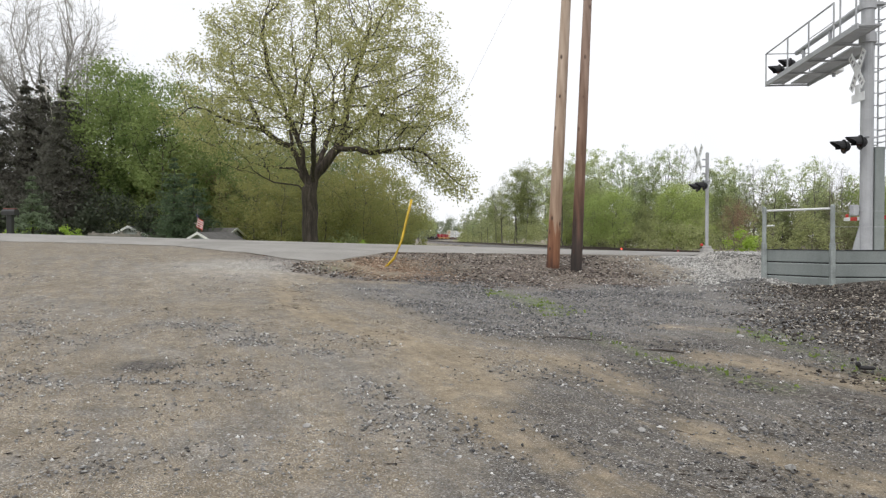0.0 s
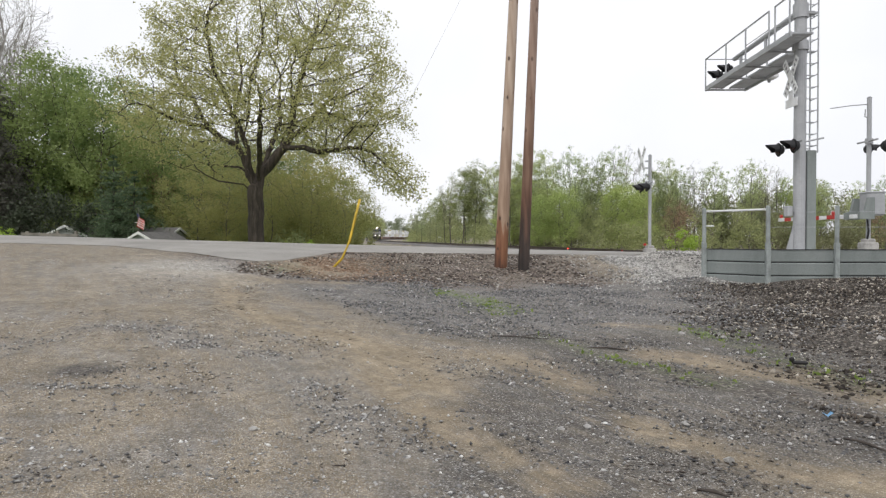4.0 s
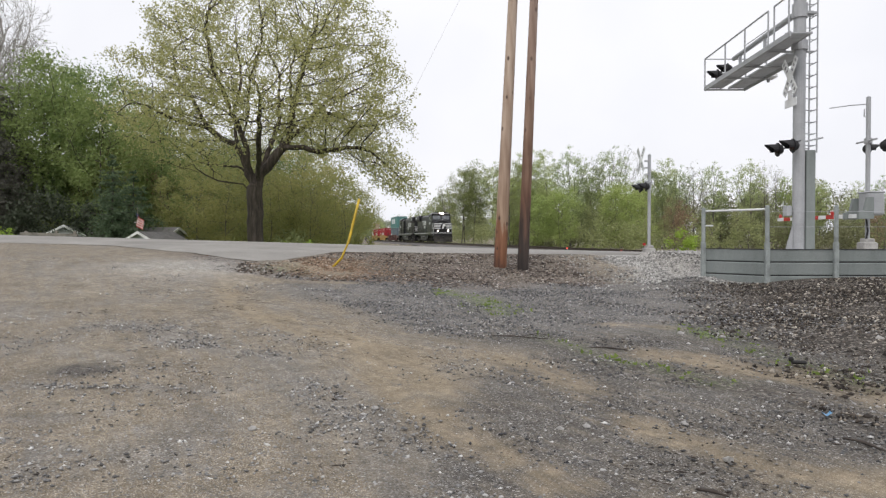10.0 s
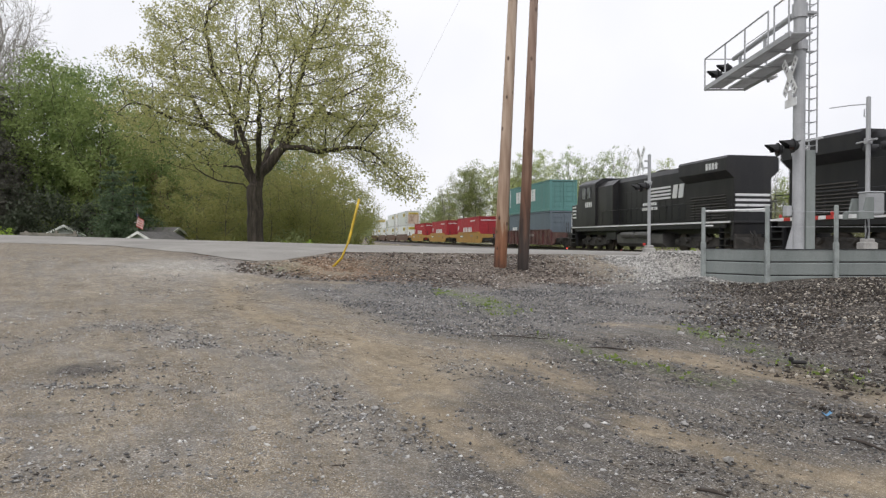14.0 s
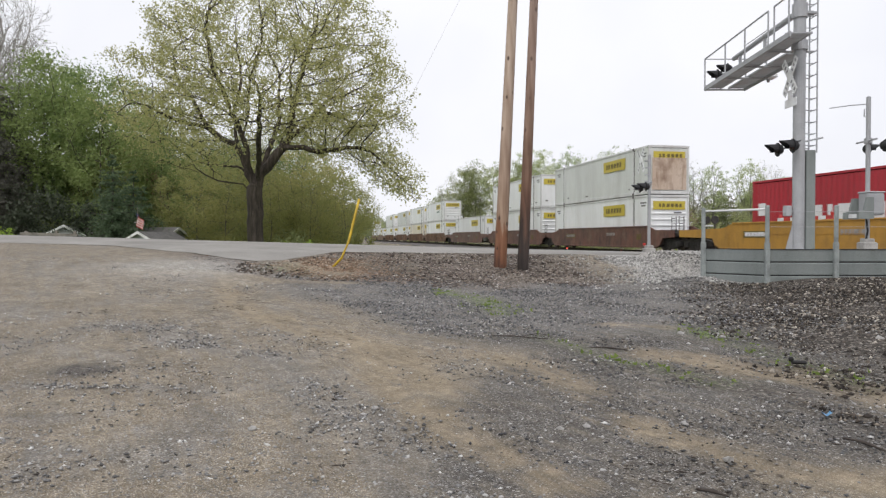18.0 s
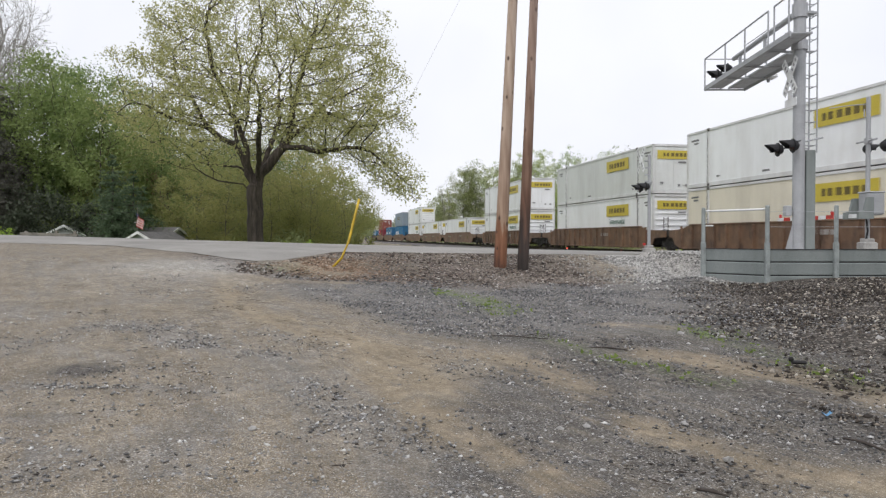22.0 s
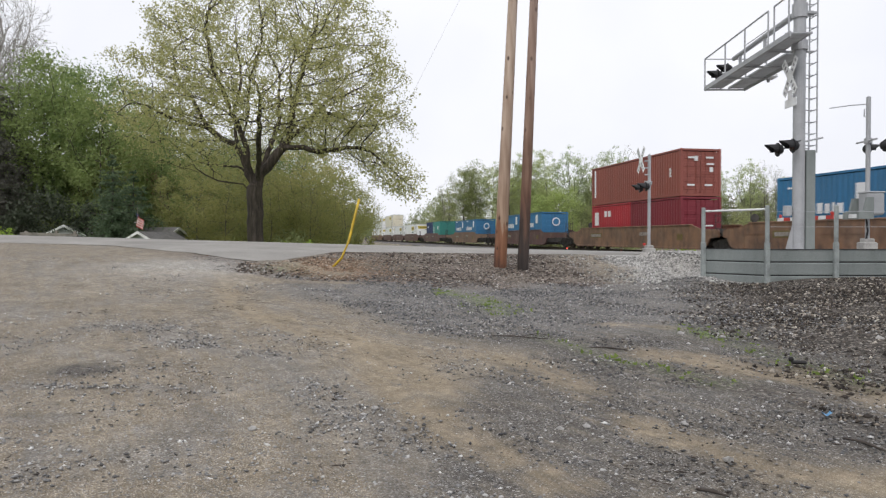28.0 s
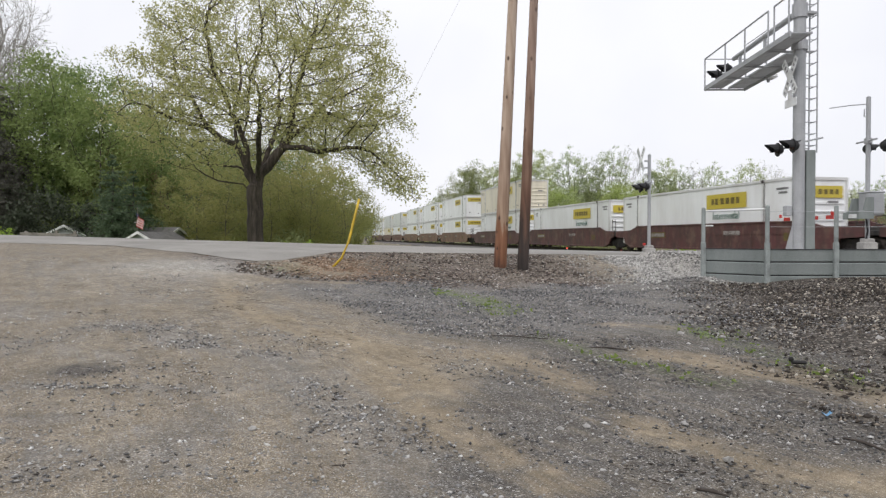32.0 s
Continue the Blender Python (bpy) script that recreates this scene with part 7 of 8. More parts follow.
    part("collar", Geo().tube([(0, 0, z + 0.72), (0, 0, z + 1.08)], 0.19, 14).box((0.25, 0, z + 0.84), (0.3, 0.2, 0.05)), M_steel, t)
    part("collar", Geo().tube([(0, 0, z - 0.12), (0, 0, z + 0.1)], 0.2, 14), M_steel, t)
    for y in (3.7, 4.5):
        flasher(t, (-0.42, y, z + 0.27), (-1, 0.0, -0.05))
    part("lamp_bracket", Geo().tube([(-0.2, 3.4, z + 0.31), (-0.2, 4.75, z + 0.31)], 0.03, 6).tube([(-0.2, 4.1, z - 0.08), (-0.2, 4.1, z + 0.31)], 0.03, 6), M_steel, t)
    lamp = part("floodlight", droop(Geo().box((0.84, 3.6, z + 0.08), (0.42, 0.44, 0.13), None, 0.03).tube([(0.68, 3.6, z + 0.04), (0.6, 3.6, z)], 0.02, 6)), M_white, t, "small pale lamp under the walkway")
    part("lens", droop(Geo().tube([(0.84, 3.6, z + 0.02), (0.84, 3.6, z - 0.09)], [0.06, 0.045], 8)), M_steel, lamp)
    # on the mast: crossbuck, small plate and a pair of flashers
    crossbuck(t, (-0.24, 0.0, 4.6), (-1, 0.02, 0), 1.12)
    part("track_plate", Geo().box((-0.2, 0.05, 3.93), (0.02, 0.62, 0.22), None, 0.005).box((-0.2, 0.08, 4.14), (0.02, 0.24, 0.24), None, 0.005), M_white, t, "small white plate")
    part("control_box", Geo().box((-0.26, 0.06, 1.1), (0.16, 0.2, 0.28), None, 0.02).box((-0.14, 0.03, 1.1), (0.12, 0.06, 0.06)), M_steel, t, "small grey box on the mast")
    part("cross_arm", Geo().tube([(-0.2, -0.55, 2.88), (-0.2, 0.75, 2.88)], 0.03, 8).tube([(-0.05, 0, 2.88), (-0.22, 0, 2.88)], 0.04, 8).tube([(0.1, -0.1, 2.9), (0.5, -0.25, 2.98)], 0.025, 6), M_steel, t)
    flasher(t, (-0.34, -0.32, 2.76), (-1, 0.0, -0.05))
    flasher(t, (-0.34, 0.5, 2.76), (-1, 0.0, -0.05))
    return t


cantilever()


def mast_signal(x, y, z, top, label, lights_face, gate=False, plate=True):
    t = thing("crossing_mast", label, "crossing signal", Matrix.Translation((x, y, z)))
    g = Geo().box((0, 0, 0.12), (0.42, 0.42, 0.3), None, 0.03).box((0, 0, 0.3), (0.3, 0.3, 0.16), None, 0.03)
    part("foundation", g, M_conc, t)
    part("pole", Geo().tube([(0, 0, 0.3), (0, 0, top)], 0.065, 12).tube([(0, 0, top), (0, 0, top + 0.04)], [0.075, 0.03], 12), M_steel, t)
    part("junction_box", Geo().tube([(0, 0, top * 0.7), (0, 0, top * 0.7 + 0.16)], 0.11, 12).tube([(-0.05, -0.5, top * 0.7 + 0.08), (-0.05, 0.5, top * 0.7 + 0.08)], 0.028, 8), M_steel, t)
    for dy in (-0.42, 0.42):
        flasher(t, (0.28 * lights_face, dy, top * 0.7 - 0.1), (lights_face, 0, -0.05))
    return t


m2 = mast_signal(8.15, 28.0, 0.82, 3.95, "slim grey crossing mast with crossbuck and black flashers", -1)
crossbuck(m2, (-0.34, -0.05, 3.75), (-1, -0.08, 0), 1.18)
brackets = Geo()
for k in range(4):
    brackets.box((-0.1, 0, 2.9 + 0.27 * k), (0.16, 0.1, 0.05))
part("clamp", brackets, M_steel, m2)
part("red_reflector", Geo().box((-0.22, -0.1, 0.42), (0.1, 0.12, 0.1), None, 0.02), M_red, m2)

m3 = mast_signal(12.6, 21.0, 1.1, 4.55, "grey crossing gate mast with flashers and a lowered gate", 1, True)
part("bracket_rod", Geo().tube([(0, 0, 4.36), (-0.45, 0.1, 4.34), (-1.05, 0.2, 4.27)], 0.016, 6).tube([(-0.06, 0.1, 4.22), (-0.1, 0.05, 4.0), (-0.02, 0, 3.95)], 0.02, 6), M_steel, m3)
part("gate_mechanism", Geo().box((0.1, -0.02, 1.4), (0.52, 0.5, 0.68), None, 0.05).box((0.1, -0.02, 1.74), (0.55, 0.53, 0.05), None, 0.02), M_steel, m3)
for y in (-0.36, 0.36):
    part("counterweight", Geo().side([(-0.5, 0.95), (-0.06, 0.95), (-0.06, 1.58), (-0.24, 1.58), (-0.33, 1.2), (-0.5, 1.15)], y - 0.06, y + 0.06), M_grey, m3)
part("conduit", Geo().tube([(-0.1, -0.1, 1.0), (-0.06, -0.12, 0.6), (-0.12, -0.1, 0.2)], 0.03, 6), M_lamp, m3)
gate = tagged(new("gate_arm", Geo().box((-0.35, 0.2, 1.04), (0.09, 1.2, 0.12), None, 0.01).data("gate_arm", M_white)), "red and white striped gate arm")
gate.parent = m3
for i in range(9):
    g = Geo().box((-0.36 - 0.012 * i, 0.9 + 0.44 * i, 1.05), (0.05, 0.43, 0.12))
    part("gate_stripe", g, M_red if i % 2 else M_white, gate)
for y in (1.2, 2.9, 4.6):
    part("gate_lamp", Geo().tube([(-0.38, y, 1.1), (-0.38, y, 1.16)], 0.05, 8).tube([(-0.42, y, 1.2), (-0.36, y, 1.18)], 0.045, 12), M_red, gate, "small red gate lamp")


# ---- poles, guy wire, retaining fence ----


def pole_wood(name, stops, knots):
    """Weathered wood whose stain changes along the pole; stops: height and colour."""
    m = mat(name, (0.3, 0.2, 0.14), 0.9, scale=6.0, fine=45, streak=10, bump=0.6)
    nt = m.node_tree
    b = nt.nodes["Principled BSDF"]
    old = b.inputs["Base Color"].links[0].from_socket
    co = nt.nodes.new("ShaderNodeTexCoord")
    sep = nt.nodes.new("ShaderNodeSeparateXYZ")
    place = nt.nodes.new("ShaderNodeNewGeometry")
    nt.links.new(place.outputs["Position"], sep.inputs["Vector"])
    mp = nt.nodes.new("ShaderNodeMapping")
    mp.inputs["Scale"].default_value = (9, 9, 0.9)
    nt.links.new(co.outputs["Object"], mp.inputs["Vector"])
    nz = nt.nodes.new("ShaderNodeTexNoise")
    nz.inputs["Scale"].default_value, nz.inputs["Detail"].default_value = 1.0, 6
    nt.links.new(mp.outputs["Vector"], nz.inputs["Vector"])
    shift = nt.nodes.new("ShaderNodeMath")
    shift.operation, shift.inputs[1].default_value = "MULTIPLY_ADD", 2.2
    nt.links.new(nz.outputs["Fac"], shift.inputs[0])
    nt.links.new(sep.outputs["Z"], shift.inputs[2])
    scale = nt.nodes.new("ShaderNodeMath")
    scale.operation, scale.inputs[1].default_value = "DIVIDE", 13.0
    nt.links.new(shift.outputs[0], scale.inputs[0])
    r = nt.nodes.new("ShaderNodeValToRGB")
    e = r.color_ramp.elements
    e[0].position, e[0].color = (stops[0][0] + 1.7) / 13, (*stops[0][1], 1)
    e[1].position, e[1].color = (stops[-1][0] + 1.7) / 13, (*stops[-1][1], 1)
    for h, c in stops[1:-1]:
        e.new((h + 1.7) / 13).color = (*c, 1)
    nt.links.new(scale.outputs[0], r.inputs["Fac"])
    v = nt.nodes.new("ShaderNodeTexVoronoi")
    mv = nt.nodes.new("ShaderNodeMapping")
    mv.inputs["Scale"].default_value = (3.2, 3.2, 1.7)
    nt.links.new(co.outputs["Object"], mv.inputs["Vector"])
    v.inputs["Scale"].default_value = 1.6
    nt.links.new(mv.outputs["Vector"], v.inputs["Vector"])
    k = nt.nodes.new("ShaderNodeMapRange")
    k.inputs["From Min"].default_value, k.inputs["From Max"].default_value = 0.1, 0.2
    k.inputs["To Min"].default_value, k.inputs["To Max"].default_value = knots, 0.0
    nt.links.new(v.outputs["Distance"], k.inputs["Value"])
    dark = nt.nodes.new("ShaderNodeMix")
    dark.data_type = "RGBA"
    nt.links.new(k.outputs["Result"], dark.inputs["Factor"])
    nt.links.new(r.outputs["Color"], dark.inputs["A"])
    dark.inputs["B"].default_value = (0.05, 0.028, 0.02, 1)
    grain = nt.nodes.new("ShaderNodeMix")
    grain.data_type, grain.blend_type = "RGBA", "SOFT_LIGHT"
    grain.inputs["Factor"].default_value = 1.0
    nt.links.new(dark.outputs["Result"], grain.inputs["A"])
    nt.links.new(nz.outputs["Fac"], grain.inputs["B"])
    nt.links.new(grain.outputs["Result"], b.inputs["Base Color"])
    return m


M_pole = pole_wood("weathered_pole_wood", ((0.0, (0.10, 0.045, 0.028)), (0.5, (0.19, 0.085, 0.045)), (1.2, (0.23, 0.11, 0.06)), (1.4, (0.33, 0.228, 0.158)), (3.0, (0.375, 0.275, 0.205)), (5.5, (0.47, 0.37, 0.29)), (9.0, (0.43, 0.345, 0.28))), 0.9)
M_pole_d = pole_wood("stained_pole_wood", ((0.0, (0.035, 0.028, 0.025)), (0.9, (0.05, 0.036, 0.03)), (1.8, (0.14, 0.075, 0.05)), (3.2, (0.21, 0.13, 0.09)), (5.5, (0.3, 0.21, 0.165)), (9.0, (0.33, 0.255, 0.215))), 0.7)


def utility_pole(base, tip, r0, r1, upper, lower, split, label):
    base, tip = Vector(base), Vector(tip)
    t = thing("utility_pole", label, "pole", Matrix.Translation(base), "pair of poles")
    d = tip - base
    part("shaft", Geo().tube([d * split, d * 0.4, d * 0.7, d], [r0 + (r1 - r0) * split, r0 + (r1 - r0) * 0.4, r0 + (r1 - r0) * 0.7, r1], 18, False), upper, t, smooth=True)
    part("foot", Geo().tube([d * -0.04, Vector((0, 0, 0)), d * split], [r0 * 1.02, r0 * 1.01, r0 + (r1 - r0) * split], 18, False), lower, t, "darker stained foot of the pole", smooth=True)
    return t


utility_pole((1.44, 18.0, 0.66), (1.95, 18.0, 11.5), 0.165, 0.095, M_pole, M_pole, 0.075, "weathered light brown wooden utility pole leaning a little")
utility_pole((2.0, 17.8, 0.6), (2.42, 17.8, 11.2), 0.142, 0.085, M_pole_d, M_pole_d, 0.085, "dark brown wooden utility pole beside a lighter one")
guy = thing("guy_wire", "steel guy wire with a bent yellow plastic guard", "guy wire", Matrix.Translation((-2.68, 16.6, 0.72)))
M_guard = mat("yellow_guard", (0.62, 0.42, 0.03), 0.5, scale=3, bump=0.03)
part("guard", Geo().tube([(0, 0, 0), (0.28, 0.05, 0.3), (0.45, 0.1, 0.72), (0.57, 0.15, 1.25), (0.68, 0.2, 1.7)], 0.03, 8), M_guard, guy, "bent yellow plastic guard", smooth=True)
part("wire", Geo().tube([(0.68, 0.2, 1.68), (4.5, 1.4, 9.6)], 0.003, 5), M_steel, guy)


M_post = mat("grey_painted_post", (0.305, 0.335, 0.325), 0.6, 0.1, scale=3, bump=0.05)


def retaining_fence():
    t = thing("retaining_wall", "grey steel plank retaining wall with pipe posts and a handrail", "retaining wall", Matrix.Translation((0, 0, 0)))
    pts = [(5.72, 15.6), (6.62, 14.5), (8.0, 14.45), (9.5, 14.4), (11.0, 14.35), (12.5, 14.3)]
    for i, (x, y) in enumerate(pts):
        p = part("post", Geo().box((x, y - 0.06, 0.95), (0.095, 0.09, 0.9), None, 0.01).tube([(x, y - 0.06, 1.3), (x, y - 0.06, 2.14), (x, y - 0.06, 2.16)], [0.043, 0.043, 0.03], 12).tube([(x, y - 0.06, 1.33), (x, y - 0.06, 1.36)], 0.052, 10), M_post, t)
    for i in range(len(pts) - 1):
        (xa, ya), (xb, yb) = pts[i], pts[i + 1]
        a = math.atan2(yb - ya, xb - xa)
        ln = math.hypot(xb - xa, yb - ya)
        m = Matrix.Rotation(a, 3, "Z")
        for k in range(4):
            z = 1.135 - 0.276 * k
            mid = Vector(((xa + xb) / 2, (ya + yb) / 2, z))
            tip = m @ Matrix.Rotation(0.06, 3, "X")
            part("plank", Geo().box(mid, (ln - 0.02, 0.05, 0.252), tip, 0.012), M_grey, t)
            # black backing strip gives each plank its recess shadow
            part("joint_strip", Geo().box(mid + m @ Vector((0, 0.02, -0.138)), (ln - 0.04, 0.03, 0.05), m), M_dark, t, "black strip for the shadow in the gap between two planks")
        part("top_rim", Geo().box(((xa + xb) / 2, (ya + yb) / 2 - 0.01, 1.262), (ln - 0.04, 0.075, 0.012), m), M_dark, t, "thin dark top edge")
    (xa, ya), (xb, yb) = pts[0], pts[1]
    part("handrail", Geo().tube([(xa + 0.05, ya - 0.06, 2.08), (xb - 0.05, yb - 0.06, 2.08)], 0.022, 8), M_white, t, "white pipe handrail")
    for i in range(1, len(pts) - 1):
        (xc, yc), (xd, yd) = pts[i], pts[i + 1]
        for z in (1.72, 2.03):
            part("wire", Geo().tube([(xc, yc - 0.06, z), (xd, yd - 0.06, z)], 0.004, 4), M_steel, t)
    part("handrail_stub", Geo().tube([(xa + 0.05, ya - 0.06, 1.76), (xa + 0.16, ya - 0.19, 1.76)], 0.016, 8), M_white, t)
    return t


retaining_fence()


# ---- across the road: sheds, flag, mailbox ----
M_siding = mat("grey_siding", (0.42, 0.43, 0.44), 0.8, scale=1.5, fine=40, bump=0.1)
M_shingle = mat("grey_shingles", (0.13, 0.125, 0.12), 0.9, scale=3, fine=35, bump=0.5)
M_trim = mat("white_trim", (0.72, 0.72, 0.7), 0.6, scale=3, bump=0.05)
M_blue = mat("flag_blue", (0.03, 0.05, 0.16), 0.8, bump=0.02)
M_box = mat("mailbox_black", (0.025, 0.024, 0.024), 0.5, scale=6)
M_wood = mat("grey_timber", (0.22, 0.20, 0.175), 0.9, scale=3, fine=40, streak=3, bump=0.4)


def small_house(x, y, z, turn, wide, deep, wall, rise, label, window=True):
    """A low gabled building: its gable looks along -y before the turn."""
    t = thing("shed", label, "shed", pose(x, y, z, 0, 0, turn))
    w = wide / 2
    part("wall", Geo().side([(-w, -1.0), (w, -1.0), (w, wall), (0, wall + rise), (-w, wall)], -deep / 2, deep / 2), M_siding, t)
    for sx in (-1, 1):
        a, b = Vector((0, 0, wall + rise + 0.09)), Vector((sx * (w + 0.3), 0, wall - 0.3 * rise / w + 0.09))
        g = Geo()
        vs = []
        for yy in (-deep / 2 - 0.25, deep / 2 + 0.25):
            for p in (a, b):
                vs += [(p.x, yy, p.z), (p.x, yy, p.z - 0.1)]
        g.mesh(vs, [(0, 2, 6, 4), (1, 5, 7, 3), (0, 1, 3, 2), (4, 6, 7, 5), (2, 3, 7, 6), (0, 4, 5, 1)])
        r = part("roof_slope", g, M_shingle, t, "grey shingled roof slope")
        f = Geo()
        yy = -deep / 2 - 0.27
        f.mesh([(a.x, yy - 0.03, a.z + 0.01), (b.x, yy - 0.03, b.z + 0.01), (b.x, yy - 0.03, b.z - 0.17), (a.x, yy - 0.03, a.z - 0.17),
                (a.x, yy + 0.02, a.z + 0.01), (b.x, yy + 0.02, b.z + 0.01), (b.x, yy + 0.02, b.z - 0.17), (a.x, yy + 0.02, a.z - 0.17)],
               [(0, 1, 2, 3), (7, 6, 5, 4), (0, 4, 5, 1), (3, 2, 6, 7), (1, 5, 6, 2), (0, 3, 7, 4)])
        part("barge_board", f, M_trim, r, "white barge board")
    return t


small_house(-28.7, 55, 0.15, 8, 2.7, 4.0, 1.55, 0.68, "small grey shed with white-trimmed gable and shingled roof")
small_house(-20.1, 49.5, -0.6, -10, 2.5, 4.0, 1.75, 0.68, "low grey house gable with white trim")
small_house(-21.9, 53.5, -0.6, 80, 4.2, 3.6, 1.85, 0.95, "low grey house wing with a wide shingled roof")

fp = thing("flagpole", "thin grey flagpole with a limp striped flag", "flag", Matrix.Translation((-21.0, 48.5, -0.35)))
part("pole", Geo().tube([(0, 0, -0.3), (0, 0, 3.9)], [0.026, 0.018], 8).tube([(0, 0, 3.9), (0, 0, 3.95)], 0.03, 8), M_wood, fp)
part("spar", Geo().tube([(-0.25, 0, 2.9), (0.0, 0, 2.9)], 0.02, 6), M_trim, fp)


def limp(u, v):
    """A place on the hanging flag, u along its length and v down its height."""
    return Vector((-0.12 + 0.5 * u + 0.06 * math.sin(7 * u + 3 * v), 0.08 * math.sin(9 * u + 2 * v), 3.55 - 0.8 * v - 0.5 * u))


for k in range(9):
    g = Geo()
    for j in range(8):
        u0, u1 = j / 8, (j + 1) / 8
        if k < 4 and j < 3:
            continue
        g.poly([limp(u0, k / 9), limp(u1, k / 9), limp(u1, (k + 1) / 9), limp(u0, (k + 1) / 9)])
    part("flag_stripe", g, M_red if k % 2 == 0 else M_trim, fp)
g = Geo()
for j in range(3):
    for k in range(4):
        g.poly([limp(j / 8, k / 9), limp((j + 1) / 8, k / 9), limp((j + 1) / 8, (k + 1) / 9), limp(j / 8, (k + 1) / 9)])
part("flag_canton", g, M_blue, fp, "dark blue corner of the flag")

mb = thing("mailbox", "black mailbox with a reddish lid on a thick dark post", "mailbox", on_land(-19.35, 26.9, 0.0, 0.0, 0.95))
part("post", Geo().box((0, 0, 0.4), (0.22, 0.22, 0.9), None, 0.02), M_box, mb)
part("box", Geo().prism([(-0.17, 0.82), (0.17, 0.82), (0.17, 0.98), (0.1, 1.07), (-0.1, 1.07), (-0.17, 0.98)], -0.28, 0.28), M_box, mb)
part("lid", Geo().box((0, 0, 1.085), (0.52, 0.2, 0.03), None, 0.01), mat("faded_red", (0.25, 0.06, 0.05), 0.6), mb, "faded red lid")

beam = thing("timber_barrier", "weathered timber rail on short posts beside the road", "barrier", Matrix.Translation((-23.9, 42, 1.35)))
for x in (-0.9, 0.9, 2.0):
    part("post", Geo().box((x, 0, 0.1), (0.16, 0.16, 0.9), None, 0.02), M_wood, beam)
part("rail", Geo().box((0.5, -0.1, 0.34), (3.4, 0.08, 0.16), Matrix.Rotation(0.03, 3, "Y"), 0.01), M_wood, beam)

conifer("young_spruce", "young blue-green spruce standing on a mown verge", on_land(-28.75, 42, -0.1), 33, 4.2, 1.2, L_young, 2.2, 0.15, 0.02)
undergrowth("verge_shrubs", "low yellow-green shrubs beside the road", [(-25.7, 41), (-26.4, 41.5), (-30, 44), (-31.5, 44)], L_lime, 67, 220, 0.8, 0.4, 0.08)

marker = thing("marker_lamp", "small red lamp on a short stake by the track", "marker lamp", on_land(9.0, 51.4))
part("stake", Geo().box((0, 0, 0.18), (0.05, 0.05, 0.5)), M_steel, marker)
part("lamp", Geo().tube([(0, -0.03, 0.45), (0, 0.03, 0.45)], 0.06, 12), M_lit, marker, "lit red lamp")
marker = thing("marker_lamp", "small dull red reflector on a short stake by the track", "marker lamp", on_land(11.6, 46))
part("stake", Geo().box((0, 0, 0.16), (0.05, 0.05, 0.44)), M_steel, marker)
part("reflector", Geo().tube([(0, -0.02, 0.38), (0, 0.02, 0.38)], 0.06, 10), M_red, marker)


# ---- loose stones, litter and scraps on the ground ----
def stone_material(name, stops):
    m = bpy.data.materials.new(name)
    m.use_nodes = True
    nt = m.node_tree
    b = nt.nodes["Principled BSDF"]
    b.inputs["Roughness"].default_value = 0.9
    b.inputs["Specular IOR Level"].default_value = 0.25
    geo = nt.nodes.new("ShaderNodeNewGeometry")
    r = nt.nodes.new("ShaderNodeValToRGB")
    e = r.color_ramp.elements
    e[0].position, e[0].color = stops[0][0], (*stops[0][1], 1)
    e[1].position, e[1].color = stops[-1][0], (*stops[-1][1], 1)
    for p, c in stops[1:-1]:
        e.new(p).color = (*c, 1)
    nt.links.new(geo.outputs["Random Per Island"], r.inputs["Fac"])
    co = nt.nodes.new("ShaderNodeTexCoord")
    q = nt.nodes.new("ShaderNodeTexNoise")
    q.inputs["Scale"].default_value = 45
    nt.links.new(co.outputs["Object"], q.inputs["Vector"])
    mx = nt.nodes.new("ShaderNodeMix")
    mx.data_type, mx.blend_type = "RGBA", "OVERLAY"
    mx.inputs["Factor"].default_value = 0.5
    nt.links.new(r.outputs["Color"], mx.inputs["A"])
    nt.links.new(q.outputs["Fac"], mx.inputs["B"])
    nt.links.new(mx.outputs["Result"], b.inputs["Base Color"])
    return m


PHI = (1 + 5 ** 0.5) / 2
ICO_V = np.array([(-1, PHI, 0), (1, PHI, 0), (-1, -PHI, 0), (1, -PHI, 0), (0, -1, PHI), (0, 1, PHI), (0, -1, -PHI), (0, 1, -PHI), (PHI, 0, -1), (PHI, 0, 1), (-PHI, 0, -1), (-PHI, 0, 1)]) / 1.9
ICO_F = np.array([(0, 11, 5), (0, 5, 1), (0, 1, 7), (0, 7, 10), (0, 10, 11), (1, 5, 9), (5, 11, 4), (11, 10, 2), (10, 7, 6), (7, 1, 8), (3, 9, 4), (3, 4, 2), (3, 2, 6), (3, 6, 8), (3, 8, 9), (4, 9, 5), (2, 4, 11), (6, 2, 10), (8, 6, 7), (9, 8, 1)])


OCT_V = np.array([(1, 0, 0), (-1, 0, 0), (0, 1, 0), (0, -1, 0), (0.2, 0.1, 1), (-0.1, 0, -1)], float)
OCT_F = np.array([(0, 2, 4), (2, 1, 4), (1, 3, 4), (3, 0, 4), (2, 0, 5), (1, 2, 5), (3, 1, 5), (0, 3, 5)])


